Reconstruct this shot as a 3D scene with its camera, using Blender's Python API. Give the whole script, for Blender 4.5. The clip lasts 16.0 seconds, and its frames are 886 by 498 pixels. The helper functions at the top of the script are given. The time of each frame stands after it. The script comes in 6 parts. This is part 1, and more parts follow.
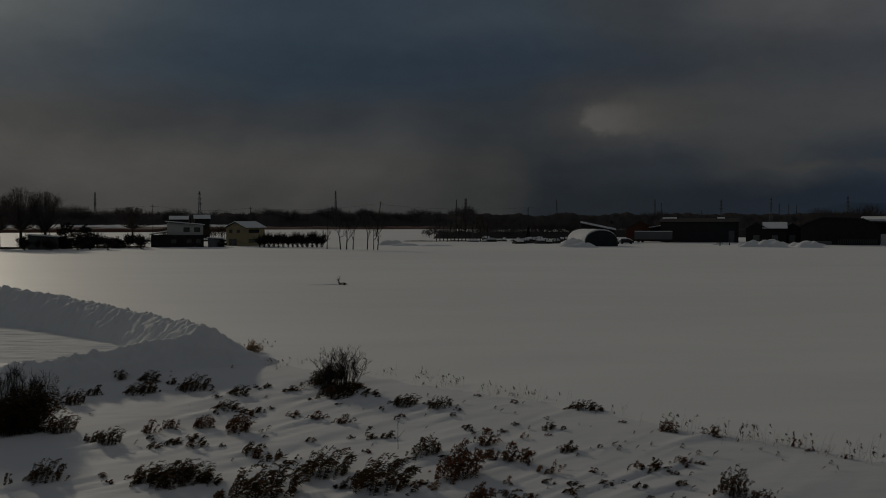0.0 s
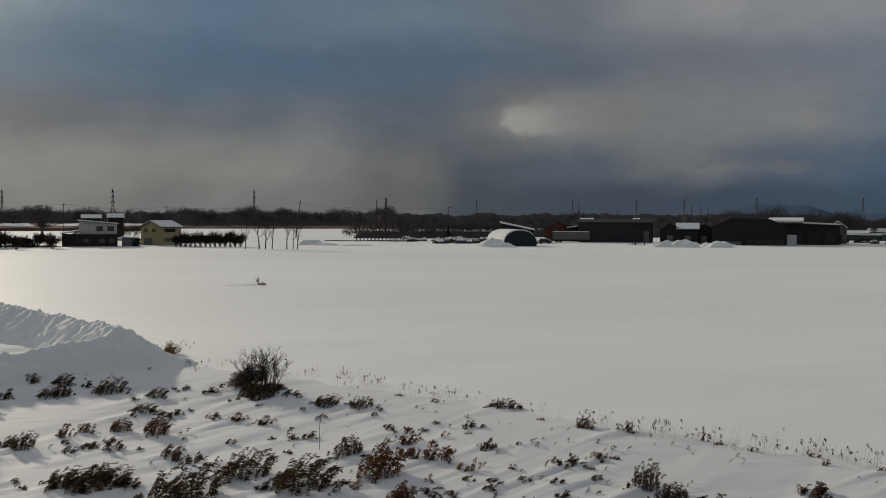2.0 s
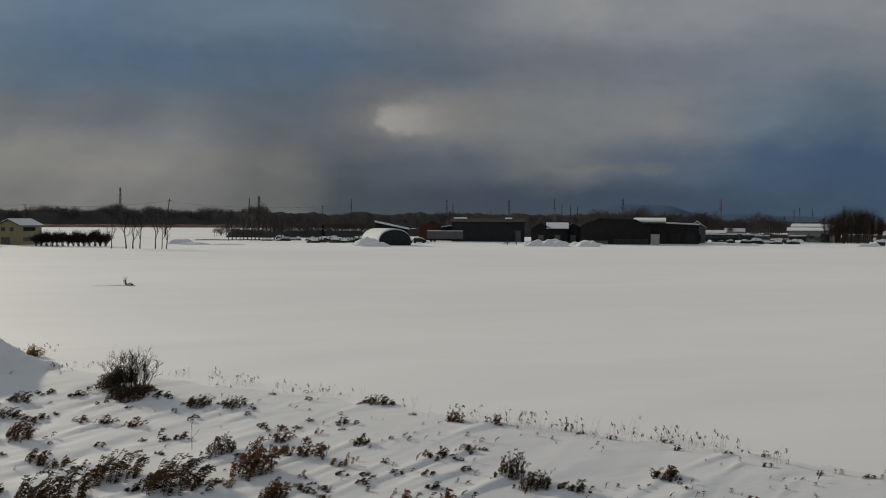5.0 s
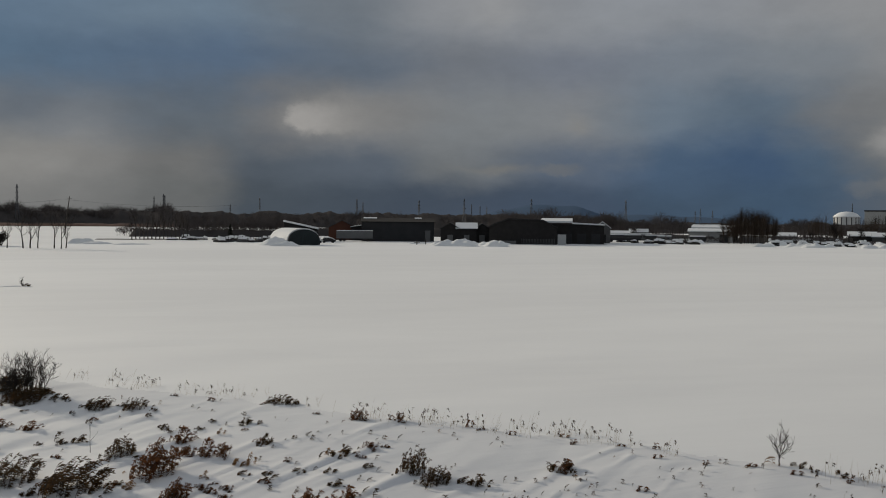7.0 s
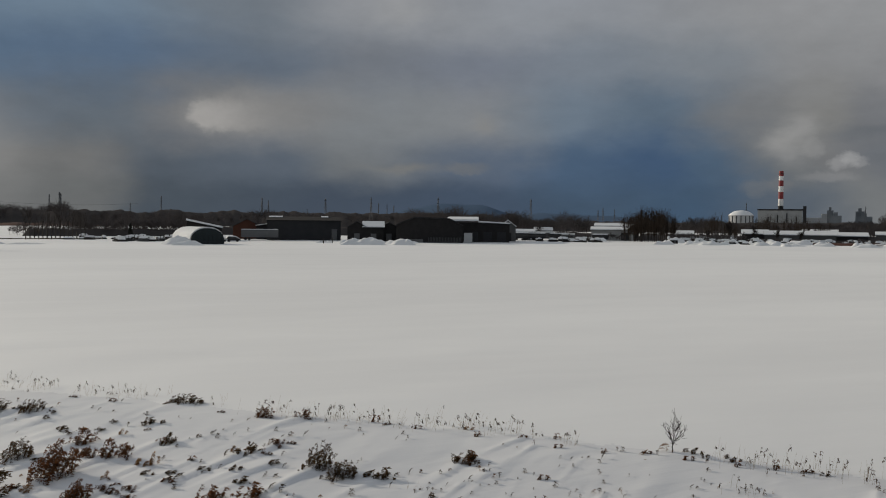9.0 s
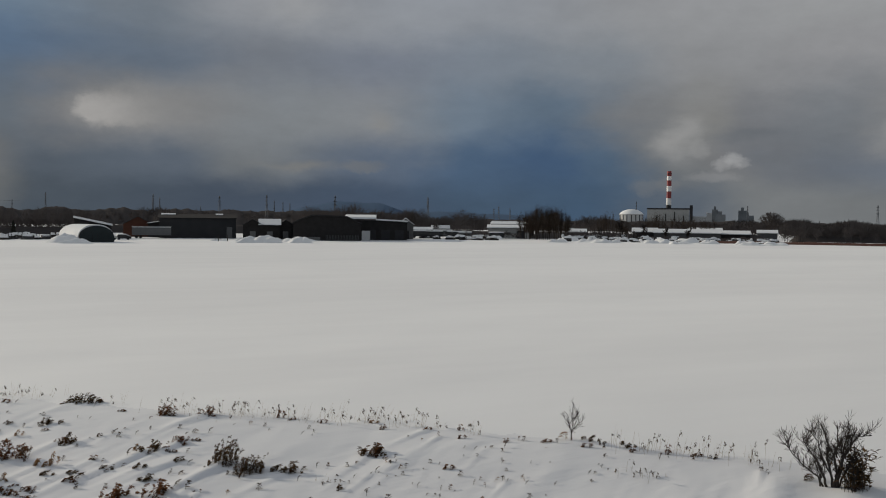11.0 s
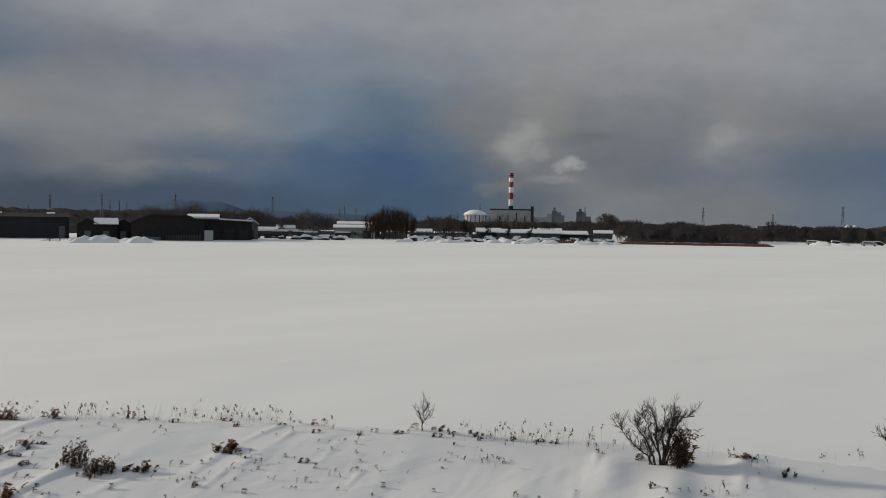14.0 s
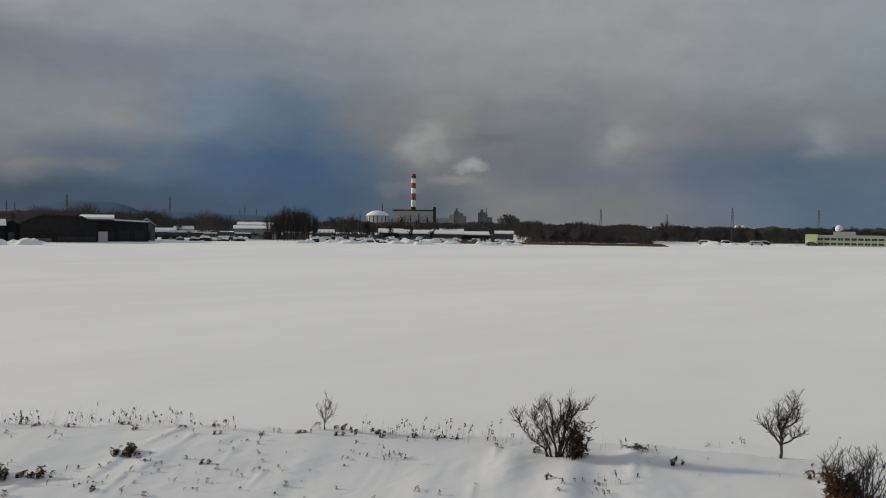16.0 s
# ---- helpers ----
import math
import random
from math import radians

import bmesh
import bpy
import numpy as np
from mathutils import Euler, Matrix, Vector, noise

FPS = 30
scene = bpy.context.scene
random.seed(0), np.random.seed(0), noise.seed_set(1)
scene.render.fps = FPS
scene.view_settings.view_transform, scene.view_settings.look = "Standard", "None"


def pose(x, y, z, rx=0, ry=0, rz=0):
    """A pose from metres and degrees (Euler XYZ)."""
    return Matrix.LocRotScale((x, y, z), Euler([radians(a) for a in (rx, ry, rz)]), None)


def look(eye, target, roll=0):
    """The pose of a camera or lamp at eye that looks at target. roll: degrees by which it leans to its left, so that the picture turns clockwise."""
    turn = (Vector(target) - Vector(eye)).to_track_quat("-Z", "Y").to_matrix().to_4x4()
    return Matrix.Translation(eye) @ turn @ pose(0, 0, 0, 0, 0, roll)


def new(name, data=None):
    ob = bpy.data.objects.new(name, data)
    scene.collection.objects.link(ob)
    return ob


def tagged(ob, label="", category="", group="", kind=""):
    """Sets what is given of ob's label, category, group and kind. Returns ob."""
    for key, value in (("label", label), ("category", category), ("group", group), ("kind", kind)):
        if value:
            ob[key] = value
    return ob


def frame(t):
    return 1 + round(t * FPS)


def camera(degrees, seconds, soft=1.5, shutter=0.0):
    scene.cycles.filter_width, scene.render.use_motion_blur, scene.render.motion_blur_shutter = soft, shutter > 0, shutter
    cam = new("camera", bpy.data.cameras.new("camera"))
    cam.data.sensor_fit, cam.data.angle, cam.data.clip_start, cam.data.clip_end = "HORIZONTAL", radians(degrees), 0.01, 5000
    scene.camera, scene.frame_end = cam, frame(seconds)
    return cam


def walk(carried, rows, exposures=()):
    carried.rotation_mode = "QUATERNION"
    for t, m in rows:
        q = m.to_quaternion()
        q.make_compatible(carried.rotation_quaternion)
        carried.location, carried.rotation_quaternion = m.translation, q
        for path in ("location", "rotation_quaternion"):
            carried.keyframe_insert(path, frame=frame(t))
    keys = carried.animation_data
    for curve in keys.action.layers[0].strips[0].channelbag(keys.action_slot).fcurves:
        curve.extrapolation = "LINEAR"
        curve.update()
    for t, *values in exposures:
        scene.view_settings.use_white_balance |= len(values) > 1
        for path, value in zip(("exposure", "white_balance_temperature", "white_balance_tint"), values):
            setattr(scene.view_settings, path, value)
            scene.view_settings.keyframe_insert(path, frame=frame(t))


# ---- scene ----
cam = camera(49.87, 16.0, 1.0)
ROWS = [
    (0.0, 0.000, 0.000, 7.000, -0.00, -1.68, 0.06),
    (0.5, -0.002, -0.085, 7.024, -1.19, -1.70, -0.05),
    (1.0, -0.003, -0.176, 7.043, -2.40, -1.68, -0.07),
    (1.5, -0.021, -0.264, 7.057, -3.61, -1.70, -0.15),
    (2.0, -0.057, -0.350, 7.063, -4.79, -1.70, -0.14),
    (2.5, -0.088, -0.445, 7.065, -5.97, -1.67, -0.11),
    (3.0, -0.101, -0.560, 7.066, -7.19, -1.69, -0.17),
    (5.5, -0.072, -1.246, 7.109, -13.64, -1.72, -0.34),
    (6.0, -0.049, -1.380, 7.117, -15.01, -1.73, -0.39),
    (6.5, -0.012, -1.508, 7.125, -16.36, -1.76, -0.44),
    (7.0, 0.037, -1.628, 7.134, -17.67, -1.70, -0.52),
    (7.5, 0.081, -1.737, 7.134, -19.03, -1.68, -0.44),
    (8.0, 0.090, -1.841, 7.125, -20.41, -1.67, -0.46),
    (8.5, 0.049, -1.941, 7.104, -21.80, -1.69, -0.44),
    (9.0, -0.040, -2.037, 7.078, -23.25, -1.73, -0.48),
    (11.5, -0.636, -2.508, 7.016, -31.03, -1.76, -0.63),
    (12.0, -0.741, -2.611, 7.017, -32.61, -1.73, -0.69),
    (12.5, -0.860, -2.722, 6.996, -34.14, -1.74, -0.75),
    (13.0, -0.997, -2.836, 6.975, -35.66, -1.75, -0.76),
    (13.5, -1.123, -2.949, 6.975, -37.18, -1.69, -0.80),
    (14.0, -1.226, -3.059, 6.979, -38.69, -1.67, -0.78),
    (14.5, -1.312, -3.165, 6.978, -40.19, -1.65, -0.78),
    (15.0, -1.390, -3.267, 6.974, -41.65, -1.60, -0.81),
    (15.5, -1.455, -3.364, 6.973, -43.20, -1.57, -0.75),
    (16.0, -1.515, -3.459, 6.972, -44.54, -1.55, -0.73),
]
EXPOSURES = [(0.0, -2.12, 6500, 10), (0.5, -1.32, 6500, 10), (1.0, -0.56, 6500, 10), (1.5, -0.36, 6500, 10), (2.0, -0.27, 6500, 10), (3.0, -0.25, 6500, 10), (5.5, -0.14, 6480, 10), (9.0, -0.02, 6420, 10.5), (12.5, 0.06, 6380, 10.5), (16.0, 0.1, 6380, 10.5)]
walk(cam, [(t, pose(x, y, z, 90 + pitch, lean, turn)) for t, x, y, z, turn, pitch, lean in ROWS], EXPOSURES)

# ---- world, sun ----
SUN_AZ, SUN_EL = -31.0, 17.0
sun_dir = Vector((math.sin(radians(SUN_AZ)) * math.cos(radians(SUN_EL)), math.cos(radians(SUN_AZ)) * math.cos(radians(SUN_EL)), math.sin(radians(SUN_EL))))
sun = new("sun", bpy.data.lights.new("sun", "SUN"))
sun.data.energy, sun.data.angle, sun.data.color = 2.75, radians(3.0), (1.0, 0.89, 0.71)
sun.matrix_world = look(sun_dir * 100, (0, 0, 0))

world = bpy.data.worlds.new("winter_sky")
scene.world = world
world.use_nodes = True
wt = world.node_tree
wt.nodes.clear()


def wn(kind, **values):
    n = wt.nodes.new(kind)
    for key, value in values.items():
        n.inputs[key].default_value = value
    return n


def wmath(op, a, b=None, clamp=False):
    n = wt.nodes.new("ShaderNodeMath")
    n.operation, n.use_clamp = op, clamp
    for slot, v in ((0, a), (1, b)):
        if v is None:
            continue
        if isinstance(v, (int, float)):
            n.inputs[slot].default_value = v
        else:
            wt.links.new(v, n.inputs[slot])
    return n.outputs[0]


def wmix(fac, a, b):
    n = wt.nodes.new("ShaderNodeMix")
    n.data_type = "RGBA"
    for slot, v in ((0, fac), (6, a), (7, b)):
        if isinstance(v, (int, float)):
            n.inputs[slot].default_value = v
        elif isinstance(v, tuple):
            n.inputs[slot].default_value = (*v, 1)
        else:
            wt.links.new(v, n.inputs[slot])
    return n.outputs[2]


coord = wt.nodes.new("ShaderNodeTexCoord")
sky_dir = wt.nodes.new("ShaderNodeSeparateXYZ")
wt.links.new(coord.outputs["Generated"], sky_dir.inputs[0])
az_deg = wmath("MULTIPLY", wmath("ARCTAN2", sky_dir.outputs[0], sky_dir.outputs[1]), 57.2958)
el_deg = wmath("MULTIPLY", wmath("ARCSINE", sky_dir.outputs[2]), 57.2958)


def sky_noise(scale_az, scale_el, detail, rough, seed):
    c = wt.nodes.new("ShaderNodeCombineXYZ")
    wt.links.new(wmath("MULTIPLY", az_deg, scale_az), c.inputs[0])
    wt.links.new(wmath("MULTIPLY", el_deg, scale_el), c.inputs[1])
    c.inputs[2].default_value = seed
    n = wn("ShaderNodeTexNoise", Scale=1.0, Detail=detail, Roughness=rough)
    wt.links.new(c.outputs[0], n.inputs["Vector"])
    return n.outputs["Fac"]


big = sky_noise(0.07, 0.16, 4.0, 0.55, 3.1)
fine = sky_noise(0.28, 0.5, 5.0, 0.6, 8.4)
waz = wmath("ADD", az_deg, wmath("ADD", wmath("MULTIPLY", wmath("SUBTRACT", big, 0.5), 7.0), wmath("MULTIPLY", wmath("SUBTRACT", fine, 0.5), 2.6)))
wel = wmath("ADD", el_deg, wmath("ADD", wmath("MULTIPLY", wmath("SUBTRACT", sky_noise(0.09, 0.2, 4.0, 0.55, 17.7), 0.5), 3.2), wmath("MULTIPLY", wmath("SUBTRACT", sky_noise(0.33, 0.6, 4.0, 0.6, 23.0), 0.5), 1.4)))


def cloud(az, el, half_az, half_el, warp=1.0):
    """A soft bank of cloud round a direction: 1 in its middle, 0 outside."""
    a = waz if warp else az_deg
    e = wel if warp else el_deg
    da = wmath("DIVIDE", wmath("SUBTRACT", a, az), half_az)
    de = wmath("DIVIDE", wmath("SUBTRACT", e, el), half_el)
    d = wmath("ADD", wmath("MULTIPLY", da, da), wmath("MULTIPLY", de, de))
    return wmath("POWER", 2.718, wmath("MULTIPLY", d, -1.0))


nishita = wt.nodes.new("ShaderNodeTexSky")
nishita.sky_type, nishita.sun_disc = "NISHITA", False
nishita.sun_elevation, nishita.sun_rotation = radians(SUN_EL), radians(SUN_AZ)
nishita.air_density, nishita.dust_density = 1.0, 1.0
clear = wt.nodes.new("ShaderNodeVectorMath")
clear.operation = "SCALE"
wt.links.new(nishita.outputs[0], clear.inputs[0])
clear.inputs["Scale"].default_value = 0.5

# cloud colours round the horizon at five heights: azimuth and display red, green, blue
LOW = ((-24, 122, 124, 124), (-9, 119, 121, 121), (3, 102, 105, 106), (6.5, 70, 80, 90), (17, 66, 77, 91), (25, 66, 80, 98), (31, 66, 84, 103), (38, 64, 84, 105), (43, 88, 97, 107), (48, 116, 119, 120), (55, 113, 116, 117), (61, 97, 107, 118), (67, 83, 99, 117))
LOW_MID = ((-24, 138, 138, 137), (-9, 131, 131, 129), (2, 112, 113, 113), (7, 80, 89, 99), (14, 88, 97, 108), (18, 108, 112, 115), (25, 87, 99, 115), (31, 72, 92, 115), (36, 64, 85, 111), (39.5, 75, 94, 114), (43.5, 106, 109, 111), (46.5, 112, 113, 114), (49.5, 101, 105, 111), (52.5, 99, 105, 113), (57, 102, 109, 118), (60, 90, 101, 114), (64, 82, 95, 113), (70, 89, 101, 116))
MIDDLE = ((-24, 113, 116, 119), (-6, 97, 106, 116), (4, 95, 104, 113), (8, 111, 113, 116), (14, 128, 129, 130), (19, 124, 128, 131), (25, 127, 130, 133), (31, 105, 118, 131), (36, 92, 107, 122), (41, 114, 116, 118), (45, 125, 125, 123), (48, 114, 116, 119), (52, 112, 116, 120), (56, 122, 123, 124), (62, 108, 113, 118), (68, 116, 122, 126))
HIGH_MID = ((-24, 101, 119, 135), (-9, 87, 109, 130), (4, 86, 104, 125), (12, 97, 108, 121), (18, 112, 117, 124), (25, 116, 122, 132), (32, 118, 126, 135), (38, 124, 130, 136), (44, 135, 136, 137), (54, 141, 141, 142), (62, 135, 139, 142), (70, 127, 136, 142))
HIGH = ((-24, 126, 142, 152), (-9, 98, 119, 140), (3, 106, 123, 139), (11, 110, 118, 126), (18, 135, 138, 142), (31, 139, 143, 148), (44, 141, 142, 143), (54, 146, 147, 147), (67, 137, 143, 148))


def linear(c):
    return tuple((v / 255 / 12.92) if v < 10.3 else ((v / 255 + 0.055) / 1.055) ** 2.4 for v in c)


def band(stops):
    n = wt.nodes.new("ShaderNodeValToRGB")
    n.color_ramp.interpolation = "EASE"
    spots = n.color_ramp.elements
    for k, (az, *c) in enumerate(stops):
        place = (az + 40) / 120
        e = spots[k] if k < 2 else spots.new(place)
        e.position, e.color = place, (*linear(c), 1)
    wt.links.new(wmath("DIVIDE", wmath("ADD", waz, 40.0), 120.0), n.inputs[0])
    return n.outputs[0]


def rise(low, high):
    n = wt.nodes.new("ShaderNodeMapRange")
    n.interpolation_type = "SMOOTHSTEP"
    n.inputs["From Min"].default_value, n.inputs["From Max"].default_value = low, high
    wt.links.new(wel, n.inputs["Value"])
    return n.outputs[0]


cover = band(LOW)
for stops, low, high in ((LOW_MID, 1.0, 3.2), (MIDDLE, 3.2, 6.0), (HIGH_MID, 6.0, 9.0), (HIGH, 9.0, 12.0)):
    cover = wmix(rise(low, high), cover, band(stops))
cover = wmix(rise(13.0, 50.0), cover, (0.325, 0.34, 0.36))
# single clouds caught by the light
for az, el, ha, he, colour, much in (
    (12.0, 6.3, 5.0, 1.3, (112, 113, 113), 0.55),
    (20.9, 3.2, 1.9, 0.28, (124, 122, 117), 0.55),
    (24.9, 5.9, 1.0, 0.4, (134, 133, 130), 0.5),
    (20.8, 12.3, 2.2, 1.2, (158, 158, 157), 0.5),
    (43.7, 4.9, 0.9, 1.3, (158, 157, 155), 0.6),
    (48.3, 5.3, 2.4, 0.4, (98, 103, 108), 0.6),
    (49.5, 3.4, 1.8, 1.0, (108, 112, 116), 0.5),
    (55.7, 4.9, 1.2, 1.0, (146, 146, 144), 0.5),
    (66.3, 5.2, 1.2, 1.0, (142, 145, 148), 0.5),
):
    cover = wmix(wmath("MULTIPLY", cloud(az, el, ha, he), much), cover, linear(colour))


def step_at(value, low, high):
    n = wt.nodes.new("ShaderNodeMapRange")
    n.interpolation_type = "SMOOTHSTEP"
    n.inputs["From Min"].default_value, n.inputs["From Max"].default_value = low, high
    wt.links.new(value, n.inputs["Value"])
    return n.outputs[0]


# billows: a fine coarse-edged wrinkle of the cloud rims
wrinkle = wmath("SUBTRACT", sky_noise(0.9, 1.5, 5.0, 0.62, 52.0), 0.5)
ragged_az = wmath("ADD", az_deg, wmath("MULTIPLY", wrinkle, 1.1))
ragged_el = wmath("ADD", el_deg, wmath("MULTIPLY", wmath("SUBTRACT", sky_noise(1.1, 1.3, 5.0, 0.62, 61.0), 0.5), 0.8))


def billow(az, el, half_az, half_el, hard):
    """A small heap of cloud with a ragged rim."""
    da = wmath("DIVIDE", wmath("SUBTRACT", ragged_az, az), half_az)
    de = wmath("DIVIDE", wmath("SUBTRACT", ragged_el, el), half_el)
    d = wmath("ADD", wmath("MULTIPLY", da, da), wmath("MULTIPLY", de, de))
    return step_at(d, 1.0 + hard, 1.0 - hard)


# the brightest cloud: a rounded rim towards the sun, fading along the wind
bow = wmath("DIVIDE", wmath("SUBTRACT", ragged_el, 6.0), 0.9)
rim_az = wmath("SUBTRACT", ragged_az, wmath("MULTIPLY", wmath("MULTIPLY", bow, bow), 0.7))
halo = wmath("MULTIPLY", step_at(rim_az, 6.6, 9.2), step_at(ragged_az, 18.0, 10.5))
halo = wmath("MULTIPLY", halo, wmath("MULTIPLY", step_at(ragged_el, 4.5, 5.6), step_at(ragged_el, 8.3, 6.6)))
cover = wmix(wmath("MULTIPLY", halo, 0.55), cover, linear((142, 140, 137)))
core = wmath("MULTIPLY", step_at(rim_az, 8.0, 8.7), step_at(ragged_az, 13.6, 8.8))
core = wmath("MULTIPLY", core, wmath("MULTIPLY", step_at(ragged_el, 4.9, 5.5), step_at(ragged_el, 7.3, 6.2)))
cover = wmix(wmath("MULTIPLY", core, 0.7), cover, linear((166, 163, 159)))
for az, el, ha, he, colour, much in (
    (45.7, 3.35, 0.5, 0.36, (156, 156, 156), 0.5),
    (46.3, 3.6, 0.45, 0.36, (168, 168, 167), 0.5),
    (46.8, 3.4, 0.5, 0.26, (150, 150, 150), 0.45),
    (45.2, 2.6, 1.4, 0.28, (136, 136, 136), 0.45),
    (41.4, 2.0, 0.9, 0.45, (116, 117, 117), 0.4),
    (42.7, 2.2, 0.6, 0.4, (116, 116, 116), 0.4),
    (43.9, 5.0, 0.6, 0.8, (144, 144, 143), 0.3),
    (44.4, 4.2, 0.6, 0.5, (146, 146, 145), 0.35),
    (54.9, 5.2, 0.8, 0.6, (146, 146, 144), 0.3),
    (24.6, 3.1, 1.2, 0.3, (118, 117, 114), 0.4),
):
    cover = wmix(wmath("MULTIPLY", billow(az, el, ha, he, 0.97), much), cover, linear(colour))
# slanting veils of falling snow under the cloud on the sunny side
fall = wt.nodes.new("ShaderNodeCombineXYZ")
wt.links.new(wmath("MULTIPLY", wmath("ADD", az_deg, wmath("MULTIPLY", el_deg, -0.6)), 0.13), fall.inputs[0])
wt.links.new(wmath("MULTIPLY", el_deg, 0.09), fall.inputs[1])
veil = wn("ShaderNodeTexNoise", Scale=1.0, Detail=2.0, Roughness=0.45)
wt.links.new(fall.outputs[0], veil.inputs["Vector"])
veil_part = wmath("MULTIPLY", step_at(az_deg, 7.0, 0.0), step_at(el_deg, 8.5, 4.5))
cover = wmix(wmath("MULTIPLY", wmath("MULTIPLY", veil_part, step_at(veil.outputs["Fac"], 0.42, 0.75)), 0.4), cover, linear((146, 145, 143)))
cover = wmix(wmath("MULTIPLY", wmath("MULTIPLY", veil_part, step_at(veil.outputs["Fac"], 0.5, 0.22)), 0.3), cover, linear((88, 91, 93)))
# the veiled sun's wide glow
cover = wmix(wmath("MULTIPLY", cloud(SUN_AZ - 2, SUN_EL + 3, 11.0, 10.0, 0), 0.6), cover, (1.3, 1.2, 1.02))
ten = wt.nodes.new("ShaderNodeVectorMath")
ten.operation = "SCALE"
wt.links.new(cover, ten.inputs[0])
ten.inputs["Scale"].default_value = 10.0
sky_col = wmix(0.985, clear.outputs[0], ten.outputs[0])
soft = wmath("ADD", 0.76, wmath("ADD", wmath("MULTIPLY", sky_noise(0.12, 0.3, 6.0, 0.62, 41.0), 0.3), wmath("MULTIPLY", sky_noise(0.5, 0.9, 5.0, 0.6, 11.0), 0.18)))
shade = wt.nodes.new("ShaderNodeVectorMath")
shade.operation = "SCALE"
wt.links.new(sky_col, shade.inputs[0])
wt.links.new(soft, shade.inputs["Scale"])
background = wn("ShaderNodeBackground", Strength=0.1)
wt.links.new(shade.outputs[0], background.inputs[0])
wt.links.new(background.outputs[0], wt.nodes.new("ShaderNodeOutputWorld").inputs[0])


# ---- materials ----
def surface(name, colour, rough=0.8, second=None, scale=3.0, grain=40.0, bump=0.1, metal=0.0, by_object=0.0, by_island=0.0, coords="Object", spec=0.5, detail_scale=1.0, glow=0.0):
    """A plain surface: two colours mixed by coarse and fine noise, with a little relief."""
    m = bpy.data.materials.new(name)
    m.use_nodes = True
    t = m.node_tree
    p = t.nodes["Principled BSDF"]
    p.inputs["Roughness"].default_value, p.inputs["Metallic"].default_value = rough, metal
    p.inputs["Specular IOR Level"].default_value = spec
    tc = t.nodes.new("ShaderNodeTexCoord")
    coarse, finer = t.nodes.new("ShaderNodeTexNoise"), t.nodes.new("ShaderNodeTexNoise")
    for n, s in ((coarse, scale), (finer, grain)):
        n.inputs["Scale"].default_value, n.inputs["Detail"].default_value = s, 4.0
        t.links.new(tc.outputs[coords], n.inputs["Vector"])
    total = t.nodes.new("ShaderNodeMath")
    total.operation = "MULTIPLY_ADD"
    t.links.new(finer.outputs["Fac"], total.inputs[0])
    total.inputs[1].default_value = 0.4 * detail_scale
    t.links.new(coarse.outputs["Fac"], total.inputs[2])
    last = total.outputs[0]
    for on, node, out in ((by_object, "ShaderNodeObjectInfo", "Random"), (by_island, "ShaderNodeNewGeometry", "Random Per Island")):
        if on:
            r = t.nodes.new(node)
            k = t.nodes.new("ShaderNodeMath")
            k.operation = "MULTIPLY_ADD"
            t.links.new(r.outputs[out], k.inputs[0])
            k.inputs[1].default_value = on
            t.links.new(last, k.inputs[2])
            last = k.outputs[0]
    span = t.nodes.new("ShaderNodeMapRange")
    span.inputs["From Min"].default_value, span.inputs["From Max"].default_value = 0.4 + 0.5 * (by_object + by_island) - 0.25 * (1 + by_object + by_island), 1.0 + 0.5 * (by_object + by_island) + 0.1
    t.links.new(last, span.inputs["Value"])
    mix = t.nodes.new("ShaderNodeMix")
    mix.data_type = "RGBA"
    mix.inputs[6].default_value, mix.inputs[7].default_value = (*colour, 1), (*(second or [c * 0.7 for c in colour]), 1)
    t.links.new(span.outputs[0], mix.inputs[0])
    t.links.new(mix.outputs[2], p.inputs["Base Color"])
    if bump:
        b = t.nodes.new("ShaderNodeBump")
        b.inputs["Strength"].default_value, b.inputs["Distance"].default_value = bump, 0.05
        t.links.new(total.outputs[0], b.inputs["Height"])
        t.links.new(b.outputs[0], p.inputs["Normal"])
    if glow:
        # thin blades let part of the light through
        thin, both = t.nodes.new("ShaderNodeBsdfTranslucent"), t.nodes.new("ShaderNodeMixShader")
        t.links.new(mix.outputs[2], thin.inputs["Color"])
        both.inputs[0].default_value = glow
        t.links.new(p.outputs[0], both.inputs[1])
        t.links.new(thin.outputs[0], both.inputs[2])
        t.links.new(both.outputs[0], t.nodes["Material Output"].inputs["Surface"])
    return m


